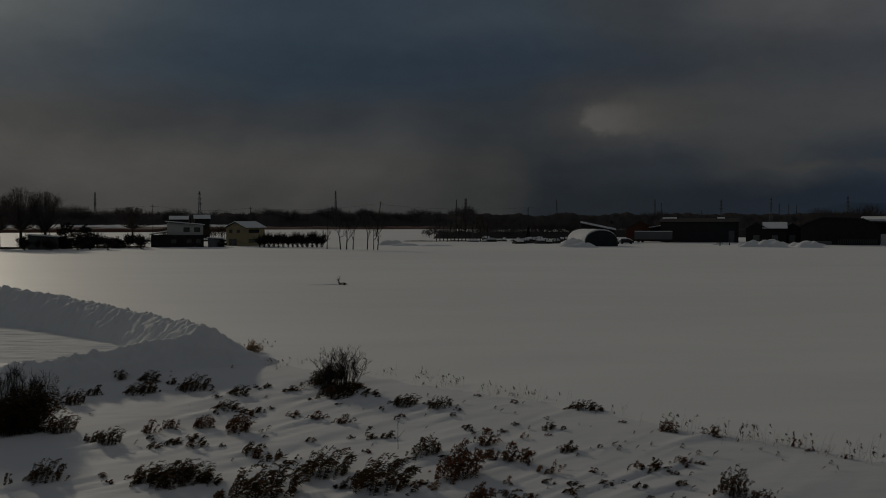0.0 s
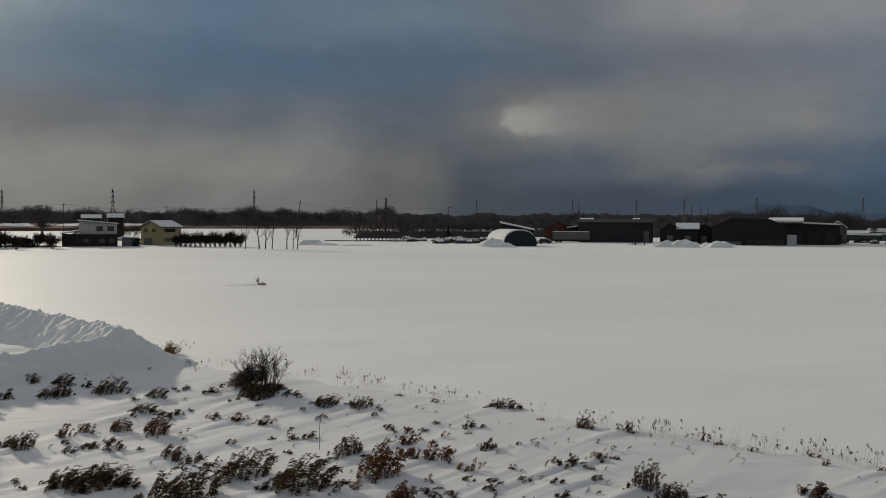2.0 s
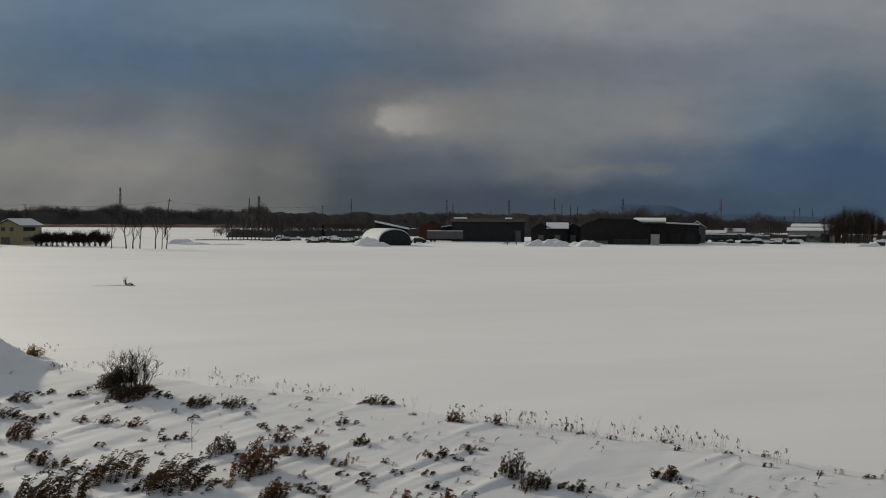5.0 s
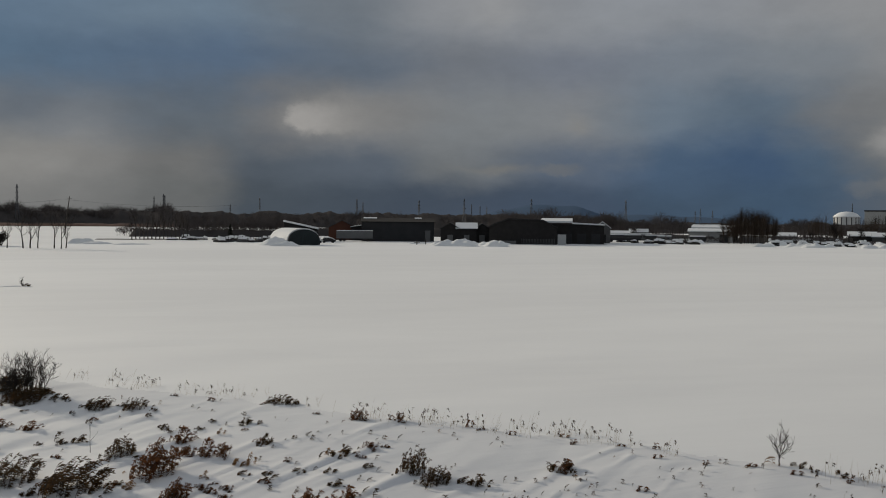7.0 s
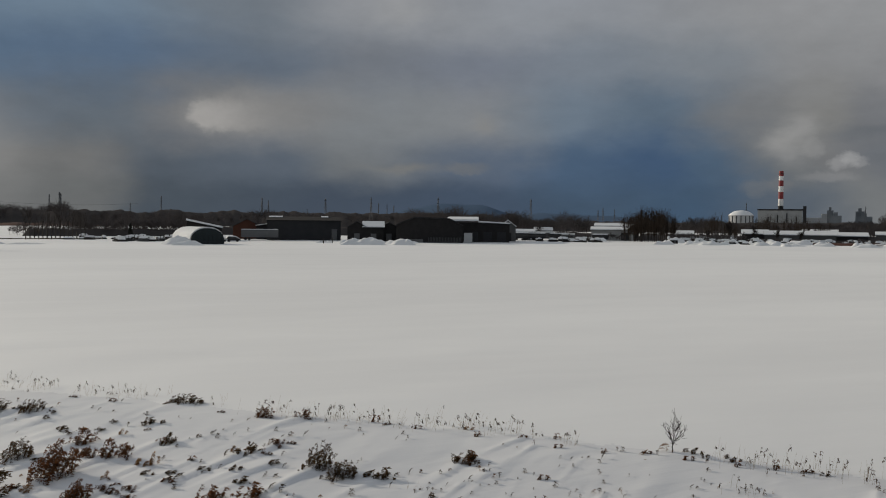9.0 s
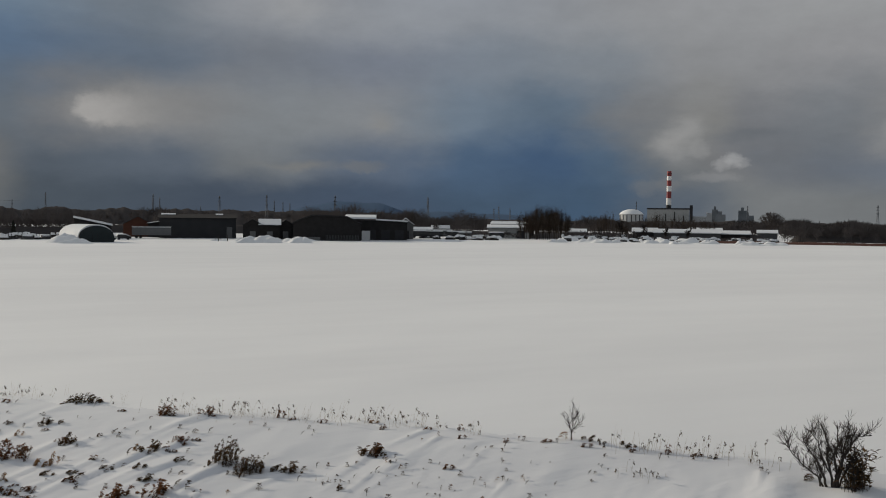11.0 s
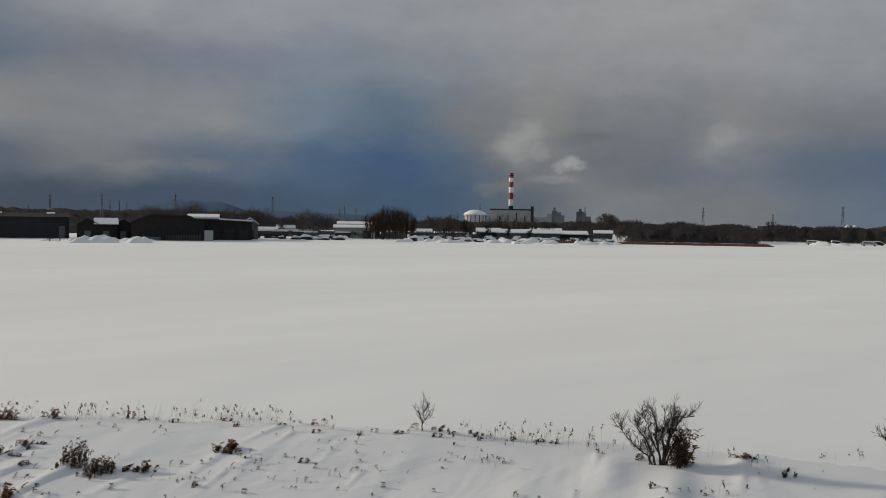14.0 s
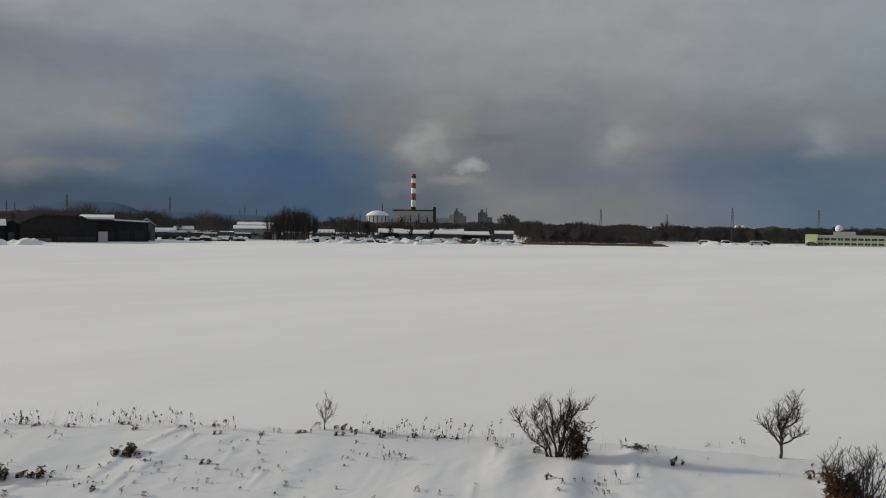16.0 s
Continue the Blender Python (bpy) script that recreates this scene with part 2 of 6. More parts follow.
def snow_surface(name, drift, bump, rough=0.55, gloss=1.0, ior=1.6, dune=0.0, low=(0.68, 0.69, 0.7), high=(0.79, 0.79, 0.785), forward=0.0, sheen=0.0):
    """Wind-packed snow: nearly white, with streaks of drift along the wind and a fine grain."""
    m = bpy.data.materials.new(name)
    m.use_nodes = True
    t = m.node_tree
    p = t.nodes["Principled BSDF"]
    p.inputs["Roughness"].default_value = rough
    p.inputs["Specular IOR Level"].default_value = gloss
    p.inputs["IOR"].default_value = ior
    p.inputs["Sheen Weight"].default_value, p.inputs["Sheen Roughness"].default_value = sheen, 0.3
    tc = t.nodes.new("ShaderNodeTexCoord")
    turn = t.nodes.new("ShaderNodeMapping")
    turn.inputs["Rotation"].default_value = (0, 0, radians(-WIND))
    turn.inputs["Scale"].default_value = (0.12, 1.0, 1.0)
    t.links.new(tc.outputs["Object"], turn.inputs["Vector"])
    even = t.nodes.new("ShaderNodeMapping")
    even.inputs["Rotation"].default_value = (0, 0, radians(-WIND))
    even.inputs["Scale"].default_value = (0.4, 1.0, 1.0)
    t.links.new(tc.outputs["Object"], even.inputs["Vector"])
    streak, grain, wide = (t.nodes.new("ShaderNodeTexNoise") for _ in range(3))
    for n, s, d in ((streak, 1.4, 5.0), (grain, 14.0, 3.0), (wide, 0.022, 4.0)):
        n.inputs["Scale"].default_value, n.inputs["Detail"].default_value = s, d
    t.links.new(turn.outputs[0], streak.inputs["Vector"])
    t.links.new(tc.outputs["Object"], grain.inputs["Vector"])
    t.links.new(even.outputs[0], wide.inputs["Vector"])
    mix = t.nodes.new("ShaderNodeMix")
    mix.data_type = "RGBA"
    mix.inputs[6].default_value, mix.inputs[7].default_value = (*low, 1), (*high, 1)
    spread = t.nodes.new("ShaderNodeMapRange")
    spread.inputs["From Min"].default_value, spread.inputs["From Max"].default_value = 0.56, 0.86
    patch, sum_of = t.nodes.new("ShaderNodeTexNoise"), t.nodes.new("ShaderNodeMath")
    patch.inputs["Scale"].default_value, patch.inputs["Detail"].default_value = 0.16, 5.0
    t.links.new(even.outputs[0], patch.inputs["Vector"])
    sum_of.operation = "MULTIPLY_ADD"
    t.links.new(patch.outputs["Fac"], sum_of.inputs[0])
    sum_of.inputs[1].default_value = 0.45
    t.links.new(wide.outputs["Fac"], sum_of.inputs[2])
    t.links.new(sum_of.outputs[0], spread.inputs["Value"])
    t.links.new(spread.outputs[0], mix.inputs[0])
    t.links.new(mix.outputs[2], p.inputs["Base Color"])
    b1, b2 = t.nodes.new("ShaderNodeBump"), t.nodes.new("ShaderNodeBump")
    b1.inputs["Strength"].default_value, b1.inputs["Distance"].default_value = drift, 0.25
    b2.inputs["Strength"].default_value, b2.inputs["Distance"].default_value = bump, 0.02
    t.links.new(streak.outputs["Fac"], b1.inputs["Height"])
    t.links.new(grain.outputs["Fac"], b2.inputs["Height"])
    t.links.new(b1.outputs[0], b2.inputs["Normal"])
    if dune:
        # long low drifts with one sharp side
        lay = t.nodes.new("ShaderNodeMapping")
        lay.inputs["Rotation"].default_value = (0, 0, radians(-WIND + 45))
        lay.inputs["Scale"].default_value = (0.035, 0.07, 1.0)
        t.links.new(tc.outputs["Object"], lay.inputs["Vector"])
        far, sharp, b3 = t.nodes.new("ShaderNodeTexNoise"), t.nodes.new("ShaderNodeMapRange"), t.nodes.new("ShaderNodeBump")
        far.inputs["Scale"].default_value, far.inputs["Detail"].default_value, far.inputs["Roughness"].default_value = 1.0, 3.0, 0.5
        t.links.new(lay.outputs[0], far.inputs["Vector"])
        sharp.interpolation_type = "SMOOTHSTEP"
        sharp.inputs["From Min"].default_value, sharp.inputs["From Max"].default_value = 0.44, 0.6
        t.links.new(far.outputs["Fac"], sharp.inputs["Value"])
        b3.inputs["Strength"].default_value, b3.inputs["Distance"].default_value = 1.0, dune
        t.links.new(sharp.outputs[0], b3.inputs["Height"])
        t.links.new(b3.outputs[0], b1.inputs["Normal"])
    t.links.new(b2.outputs[0], p.inputs["Normal"])
    if forward:
        # ice grains throw low light on ahead
        ice, both = t.nodes.new("ShaderNodeBsdfAnisotropic"), t.nodes.new("ShaderNodeMixShader")
        ice.inputs["Color"].default_value, ice.inputs["Roughness"].default_value = (0.95, 0.94, 0.92, 1), 0.84
        t.links.new(b2.outputs[0], ice.inputs["Normal"])
        both.inputs[0].default_value = forward
        t.links.new(p.outputs[0], both.inputs[1])
        t.links.new(ice.outputs[0], both.inputs[2])
        t.links.new(both.outputs[0], t.nodes["Material Output"].inputs["Surface"])
    return m


WIND = 34.0  # degrees from +x towards +y in which the wind has drawn the drifts
SNOW = snow_surface("field_snow", 0.07, 0.14, 0.5, 1.0, 1.6, 0.07, (0.52, 0.54, 0.575), (0.665, 0.685, 0.71), 0.42, 0.27)
STRIP_SNOW = snow_surface("strip_snow", 0.14, 0.16, 0.7, 0.35, 1.4, 0.0, (0.62, 0.625, 0.645), (0.73, 0.735, 0.74), 0.08)
BANK_SNOW = snow_surface("ploughed_snow", 0.02, 1.0, 0.85, 0.3, 1.35)
ROOF_SNOW = snow_surface("roof_snow", 0.1, 0.2, 0.8, 0.25, 1.35)
BARK = surface("bark", (0.055, 0.045, 0.038), 0.9, (0.02, 0.017, 0.015), 4, 60, 0.3)
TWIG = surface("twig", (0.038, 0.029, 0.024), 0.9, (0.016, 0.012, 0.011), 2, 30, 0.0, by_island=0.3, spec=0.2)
# distant twigs and thicket: base colours lifted to carry the haze before them
FAR_TWIG = surface("hazy_far_twig", (0.1339, 0.1172, 0.1105), 0.95, (0.0737, 0.0636, 0.0603), 0.08, 0.9, 0.0, by_island=0.3, spec=0.0)
THICKET = surface("hazy_far_thicket", (0.0790, 0.0716, 0.0698), 0.95, (0.0462, 0.0426, 0.0418), 0.08, 0.9, 0.0, spec=0.0)
BRUSH = surface("brown_brush", (0.1063, 0.0800, 0.0625), 0.95, (0.0375, 0.0275, 0.0213), 0.2, 2.0, 0.0, by_island=0.4, spec=0.0)
CONIFER = surface("conifer_needles", (0.06, 0.058, 0.045), 0.9, (0.0171, 0.0228, 0.01995), 0.5, 6, 0.0, by_island=0.4, spec=0.1)
LEAF_GREEN = surface("bamboo_leaf_green", (0.185, 0.1, 0.042), 0.7, (0.036, 0.026, 0.014), 6, 50, 0.0, by_island=0.7, spec=0.12, glow=0.45)
LEAF_BROWN = surface("bamboo_leaf_brown", (0.3, 0.125, 0.05), 0.7, (0.06, 0.027, 0.014), 6, 50, 0.0, by_island=0.6, spec=0.12, glow=0.5)
LEAF_PALE = surface("withered_leaf", (0.46, 0.29, 0.14), 0.75, (0.18, 0.09, 0.04), 6, 50, 0.0, by_island=0.6, spec=0.2, glow=0.35)
STRAW = surface("dry_straw", (0.5, 0.42, 0.32), 0.8, (0.3, 0.23, 0.16), 5, 40, 0.0, by_island=0.5, spec=0.2)
PLUME = surface("seed_head", (0.24, 0.18, 0.14), 0.9, (0.08, 0.06, 0.05), 5, 40, 0.0, by_island=0.5, spec=0.1)
REED_RUST = surface("rust_red_steel", (0.0975, 0.0385, 0.024), 0.8, (0.0585, 0.0245, 0.0165), 0.5, 6, 0.05, spec=0.2)
DARK_STEEL = surface("dark_corrugated_steel", (0.03458, 0.03458, 0.03705), 0.75, (0.01729, 0.01729, 0.01976), 0.4, 6, 0.1, spec=0.25)
BLACK_WOOD = surface("tarred_boards", (0.03211, 0.02964, 0.02964), 0.9, (0.01482, 0.01358, 0.01358), 0.8, 8, 0.15, spec=0.2)
DARK_GREY = surface("weathered_grey_boards", (0.0910, 0.0910, 0.0910), 0.8, (0.0520, 0.0520, 0.0520), 0.5, 8, 0.05, spec=0.3)
GREY_STEEL = surface("grey_steel", (0.15, 0.15, 0.15), 0.7, (0.09, 0.09, 0.09), 0.5, 8, 0.05, spec=0.3)
WHITE_PAINT = surface("white_siding", (0.5, 0.49, 0.47), 0.8, (0.38, 0.375, 0.36), 0.5, 6, 0.05, spec=0.2)
CREAM = surface("yellow_siding", (0.32, 0.275, 0.155), 0.8, (0.25, 0.215, 0.12), 0.5, 6, 0.05, spec=0.2)
TAN = surface("tan_siding", (0.35, 0.3, 0.22), 0.7, (0.26, 0.22, 0.16), 0.5, 6, 0.05)
RUST = surface("rust_red_steel", (0.0975, 0.0385, 0.024), 0.8, (0.0585, 0.0245, 0.0165), 0.5, 6, 0.05, spec=0.2)
TEAL = surface("dark_teal_sheet", (0.0224, 0.032, 0.0352), 0.7, (0.0128, 0.0176, 0.0192), 0.5, 6, 0.05, spec=0.25)
CONCRETE = surface("concrete", (0.33, 0.33, 0.32), 0.85, (0.24, 0.24, 0.235), 0.2, 3, 0.05)
PALE_CONCRETE = surface("pale_panel", (0.42, 0.42, 0.42), 0.8, (0.34, 0.34, 0.34), 0.05, 1, 0.0)
RED_PAINT = surface("red_paint", (0.2, 0.022, 0.026), 0.6, (0.2, 0.018, 0.018), 0.2, 2, 0.0)
STACK_WHITE = surface("white_paint", (0.75, 0.74, 0.72), 0.6, (0.62, 0.61, 0.6), 0.2, 2, 0.0)
LIME = surface("lime_green_panel", (0.6, 0.68, 0.3), 0.6, (0.5, 0.58, 0.24), 0.3, 3, 0.0)
PALE_LIME = surface("pale_green_panel", (0.42, 0.46, 0.33), 0.65, (0.36, 0.4, 0.28), 0.3, 3, 0.0)
GLASS = surface("dark_window_glass", (0.02, 0.024, 0.028), 0.08, (0.015, 0.018, 0.02), 1, 4, 0.0)
# pylon steel, made paler and bluer in colour to stand for haze
STEEL_LATTICE = surface("hazy_galvanised_lattice", (0.075, 0.0795, 0.09), 0.7, (0.0525, 0.0555, 0.063), 1, 8, 0.0)
# the ridge's blue is air haze painted as base colour, near the sky's tone
MOUNTAIN = surface("hazy_far_hill", (0.088, 0.128, 0.19), 1.0, (0.08, 0.118, 0.178), 0.004, 0.03, 0.0, spec=0.0)
# plant blocks far off: the distance haze is mixed into this pale grey
HAZY = surface("haze_grey_panel", (0.17, 0.18, 0.19), 0.8, (0.11, 0.12, 0.13), 0.1, 1, 0.0, spec=0.2)


# ---- building blocks ----
def mesh_of(name, verts, faces, material, smooth=False):
    me = bpy.data.meshes.new(name)
    me.from_pydata(verts, [], faces)
    me.materials.append(material)
    if smooth:
        me.polygons.foreach_set("use_smooth", [True] * len(me.polygons))
    me.update()
    return me


def thing(name, x, y, z=0.0, turn=0.0, label="", category="", group="", kind=""):
    """An Empty at the base of a thing."""
    ob = new(name)
    ob.matrix_basis = pose(x, y, z, 0, 0, turn)
    return tagged(ob, label, category, group, kind)


def part(name, bm, material, parent, label="", kind=""):
    """One bmesh, or a (verts, faces) pair, as one mesh object under a thing or a part."""
    if isinstance(bm, tuple):
        me = mesh_of(name, bm[0], bm[1], material)
    else:
        me = bpy.data.meshes.new(name)
        bm.to_mesh(me)
        bm.free()
        me.materials.append(material)
    ob = new(name, me)
    ob.parent = parent
    return tagged(ob, label, kind=kind)


def add_box(bm, x0, x1, y0, y1, z0, z1):
    v = [bm.verts.new((x, y, z)) for z in (z0, z1) for x, y in ((x0, y0), (x1, y0), (x1, y1), (x0, y1))]
    for f in ((3, 2, 1, 0), (4, 5, 6, 7), (0, 1, 5, 4), (1, 2, 6, 5), (2, 3, 7, 6), (3, 0, 4, 7)):
        bm.faces.new([v[i] for i in f])


def boxes(*list_of):
    bm = bmesh.new()
    for b in list_of:
        add_box(bm, *b)
    return bm


def prism(profile, y0, y1):
    """A profile of (x, z), counter-clockwise seen from the front, drawn out from y0 to y1."""
    bm = bmesh.new()
    a = [bm.verts.new((x, y0, z)) for x, z in profile]
    b = [bm.verts.new((x, y1, z)) for x, z in profile]
    bm.faces.new(a)
    bm.faces.new(b[::-1])
    n = len(profile)
    for i in range(n):
        bm.faces.new((a[i], b[i], b[(i + 1) % n], a[(i + 1) % n]))
    bmesh.ops.recalc_face_normals(bm, faces=bm.faces)
    return bm


def prism_x(profile, x0, x1):
    """A profile of (y, z) drawn out from x0 to x1."""
    bm = prism(profile, x0, x1)
    for v in bm.verts:
        v.co = (v.co.y, v.co.x, v.co.z)
    bmesh.ops.recalc_face_normals(bm, faces=bm.faces)
    return bm


def lathe(profile, sides=24):
    """A profile of (radius, z) turned round z."""
    verts, faces = [], []
    for r, z in profile:
        verts += [(r * math.cos(2 * math.pi * i / sides), r * math.sin(2 * math.pi * i / sides), z) for i in range(sides)]
    for k in range(len(profile) - 1):
        for i in range(sides):
            j = (i + 1) % sides
            faces.append((k * sides + i, k * sides + j, (k + 1) * sides + j, (k + 1) * sides + i))
    faces.append(tuple(range((len(profile) - 1) * sides, len(profile) * sides)))
    return verts, faces


def add_tube(V, F, points, radii, sides=4):
    """A tapered tube through points."""
    base = len(V)
    for k, p in enumerate(points):
        d = (points[min(k + 1, len(points) - 1)] - points[max(k - 1, 0)])
        if d.length < 1e-9:
            d = Vector((0, 0, 1))
        d.normalize()
        s = d.cross(Vector((0.31, 0.95, 0.07)))
        if s.length < 0.1:
            s = d.cross(Vector((1, 0, 0)))
        s.normalize()
        u = d.cross(s)
        for i in range(sides):
            a = 2 * math.pi * i / sides
            V.append(tuple(p + (s * math.cos(a) + u * math.sin(a)) * radii[k]))
    for k in range(len(points) - 1):
        for i in range(sides):
            j = (i + 1) % sides
            F.append((base + k * sides + i, base + k * sides + j, base + (k + 1) * sides + j, base + (k + 1) * sides + i))
    F.append(tuple(base + (len(points) - 1) * sides + i for i in range(sides)))


# ---- ground ----
MOUNDS = [(18.9, 14.6, 1.3, 0.6, 0.12), (20.3, 13.3, 2.2, 0.5, 0.08), (22.6, 12.4, 2.6, 0.6, 0.06), (16.2, 15.4, 2.0, 0.5, 0.05), (14.8, 19.2, 2.2, 0.5, 0.05), (19.1, 12.9, 1.2, 0.7, 0.088), (19.9, 15.4, 0.84, 0.56, 0.066), (17.5, 21.5, 1.08, 0.7, 0.0385), (18.4, 12, 1.92, 0.49, 0.066), (12.4, 22.9, 1.2, 0.42, 0.055), (5.6, 26.3, 1.44, 0.49, 0.055), (9.4, 25.5, 1.92, 0.56, 0.066)]
EDGE = ((-60, 60), (-25, 52), (-11, 47.5), (0, 39.4), (8, 35.3), (15, 32.3), (26, 30.0), (33, 28.8), (40, 28.2), (49, 27.4), (70, 27.6), (100, 28))
WX, WY = math.cos(radians(34.0)), math.sin(radians(34.0))


def edge_of_strip(az):
    for (a0, r0), (a1, r1) in zip(EDGE, EDGE[1:]):
        if a0 <= az <= a1:
            return r0 + (r1 - r0) * (az - a0) / (a1 - a0)
    return 40.0


def ground_z(x, y):
    """The snow's height: low drifts along the wind on the overgrown strip, a nearly even field beyond."""
    r = math.hypot(x, y)
    az = math.degrees(math.atan2(x, y))
    s = min(1.0, max(0.0, (edge_of_strip(az) + 1.5 - r) / 4.0)) if -60 < az < 100 else 0.0
    s = s * s * (3 - 2 * s)
    u, v = x * WX + y * WY, -x * WY + y * WX
    d = max(0.0, edge_of_strip(az) - r) if -60 < az < 100 else max(0.0, 28 - r)
    z = -0.07 * d * min(1.0, d / 4)
    if r < 400:
        z += 0.05 * noise.noise((u * 0.05, v * 0.22, 4.0)) * min(1.0, r / 30.0)
    if s > 0:
        v += 0.9 * noise.noise((u * 0.25, v * 0.35, 50.0))
        n1 = noise.noise((u * 0.16, v * 0.75, 1.0))
        n2 = noise.noise((u * 0.4, v * 1.9, 7.0))
        n3 = noise.noise((u * 0.9, v * 3.6, 12.0))
        calm = 0.85 if az < -5 else max(0.4, 0.85 - (az + 5) / 40)
        calm *= 0.45 + 0.9 * abs(noise.noise((u * 0.1, v * 0.16, 60.0)))
        calm = min(calm * 1.5, 1.1)
        z += s * calm * (0.05 * (0.5 - 1.4 * abs(n1)) + 0.05 * n1 + 0.03 * (0.36 - abs(n2)) + 0.018 * n3)
    for mx, my, la, lb, h in MOUNDS:
        du, dv = (x - mx) * WX + (y - my) * WY, -(x - mx) * WY + (y - my) * WX
        if abs(du) < 3 * la and abs(dv) < 3 * lb:
            z += h * math.exp(-(du / la) ** 2 - (dv / lb) ** 2)
    return z


azimuths = [-180 + 7 * i for i in range(20)] + [-40 + 0.2 * i for i in range(676)] + [95.2 + 4.7 * i for i in range(18)]
radii = [0.0, 5.0, 9.0]
while radii[-1] < 4900:
    r = radii[-1]
    radii.append(r * (1.0065 if 13 < r < 55 else 1.03 if r > 9.5 else 1.05))
gv, gf = [], []
for r in radii:
    for a in azimuths:
        x, y = r * math.sin(radians(a)), r * math.cos(radians(a))
        gv.append((x, y, ground_z(x, y)))
n_az = len(azimuths)
for k in range(len(radii) - 1):
    for i in range(n_az):
        j = (i + 1) % n_az
        gf.append((k * n_az + i, (k + 1) * n_az + i, (k + 1) * n_az + j, k * n_az + j))
ground_me = mesh_of("ground", gv, gf, SNOW, True)
ground_me.materials.append(STRIP_SNOW)
# the overgrown strip carries loose, dull snow
which = []
for k in range(len(radii) - 1):
    for a in azimuths:
        which.append(1 if radii[k] < (edge_of_strip(a) if -60 < a < 100 else 28) + 0.6 * noise.noise((a * 0.8, 0, 5)) else 0)
ground_me.polygons.foreach_set("material_index", which)
tagged(new("ground", ground_me), "wind-drifted snow covering a flat field and an overgrown strip", "snow field", kind="structure")

# ploughed snow bank that rings a cleared yard
ARM_BACK = ((-9.2, 47.2, 0.4), (-11.8, 47.6, 1.75), (-17.0, 54.5, 1.7), (-22.5, 60.0, 2.0), (-31.0, 67.5, 2.4), (-42.0, 75.0, 2.8))
ARM_NEAR = ((-11.8, 47.2, 1.75), (-13.2, 46.3, 1.25), (-14.4, 45.5, 1.15), (-16.5, 43.8, 1.1), (-19.5, 41.8, 1.05), (-30.0, 37.8, 1.0))


def ridge(x, y, arm, half, lumps):
    best = 0.0
    for (ax, ay, ah), (bx, by, bh) in zip(arm, arm[1:]):
        dx, dy = bx - ax, by - ay
        k = max(0.0, min(1.0, ((x - ax) * dx + (y - ay) * dy) / (dx * dx + dy * dy)))
        d = math.hypot(x - ax - k * dx, y - ay - k * dy)
        h = ah + (bh - ah) * k
        w = half * (0.45 + 0.55 * h / 2.0)
        best = max(best, h * max(0.0, 1 - (d / (w * 1.9)) ** 1.35))
    return best + (lumps * min(best * 1.3, 1.0) if best > 0 else 0)


bv, bf, index, owner = [], [], {}, []
STEP = 0.125
for i in range(int(38 / STEP)):
    for j in range(int(42 / STEP)):
        x, y = -45 + i * STEP, 34 + j * STEP
        q1, q2 = x + 0.5 * noise.noise((x * 0.7, y * 0.7, 21.0)), y + 0.5 * noise.noise((x * 0.7, y * 0.7, 31.0))
        l1 = 0.14 * noise.noise((q1 * 0.6, q2 * 0.6, 2.0)) + 0.09 * noise.noise((q1 * 1.3, q2 * 1.3, 5.0)) + 0.22 * abs(noise.noise((q1 * 1.7, q2 * 1.7, 8.0))) + 0.2 * noise.noise((q1 * 2.9, q2 * 2.9, 9.0)) + 0.1 * noise.noise((q1 * 5.2, q2 * 5.2, 3.0))
        h_far, h_near = ridge(x, y, ARM_BACK, 1.08, l1), ridge(x, y, ARM_NEAR, 1.0, l1)
        h = max(h_far, h_near)
        # cleared yard with plough furrows
        inside = min(1.0, max(0.0, (-14.5 - x) / 3.0)) * min(1.0, max(0.0, (y - 44.0 + (x + 16.5) * 0.35) / 2.5)) * min(1.0, max(0.0, (56.0 - (x + 16) * 0.84 - y) / 2.0))
        h = max(h, inside * (0.14 + 0.06 * noise.noise((x * 0.22, y * 1.5, 1.0)) + 0.045 * noise.noise((x * 0.5, y * 3.1, 6.0)) + 0.018 * math.sin(y * 4.6 + 5 * noise.noise((x * 0.3, y * 0.3, 1.0)))))
        owner.append(0 if h_far >= h - 1e-9 else 1 if h_near >= h - 1e-9 else 2)
        index[i, j] = (len(bv), h)
        bv.append((x, y, h + ground_z(x, y) - 0.06))
for (i, j), (k, h) in index.items():
    quad = [index.get(q) for q in ((i, j), (i + 1, j), (i + 1, j + 1), (i, j + 1))]
    if all(quad) and max(q[1] for q in quad) > 0.03:
        bf.append(tuple(q[0] for q in quad))
bank = thing("snow_bank", 0, 0, 0, 0, "lumpy ploughed snow bank round a cleared yard", "snow bank")
for name, which_part in (("far_ridge", 0), ("near_ridge", 1), ("yard_floor", 2)):
    used, keep, faces = {}, [], []
    for f in bf:
        if owner[f[0]] == which_part:
            for k in f:
                if k not in used:
                    used[k] = len(keep)
                    keep.append(bv[k])
            faces.append(tuple(used[k] for k in f))
    piece = part(name, (keep, faces), BANK_SNOW, bank)
    piece.data.polygons.foreach_set("use_smooth", [True] * len(faces))


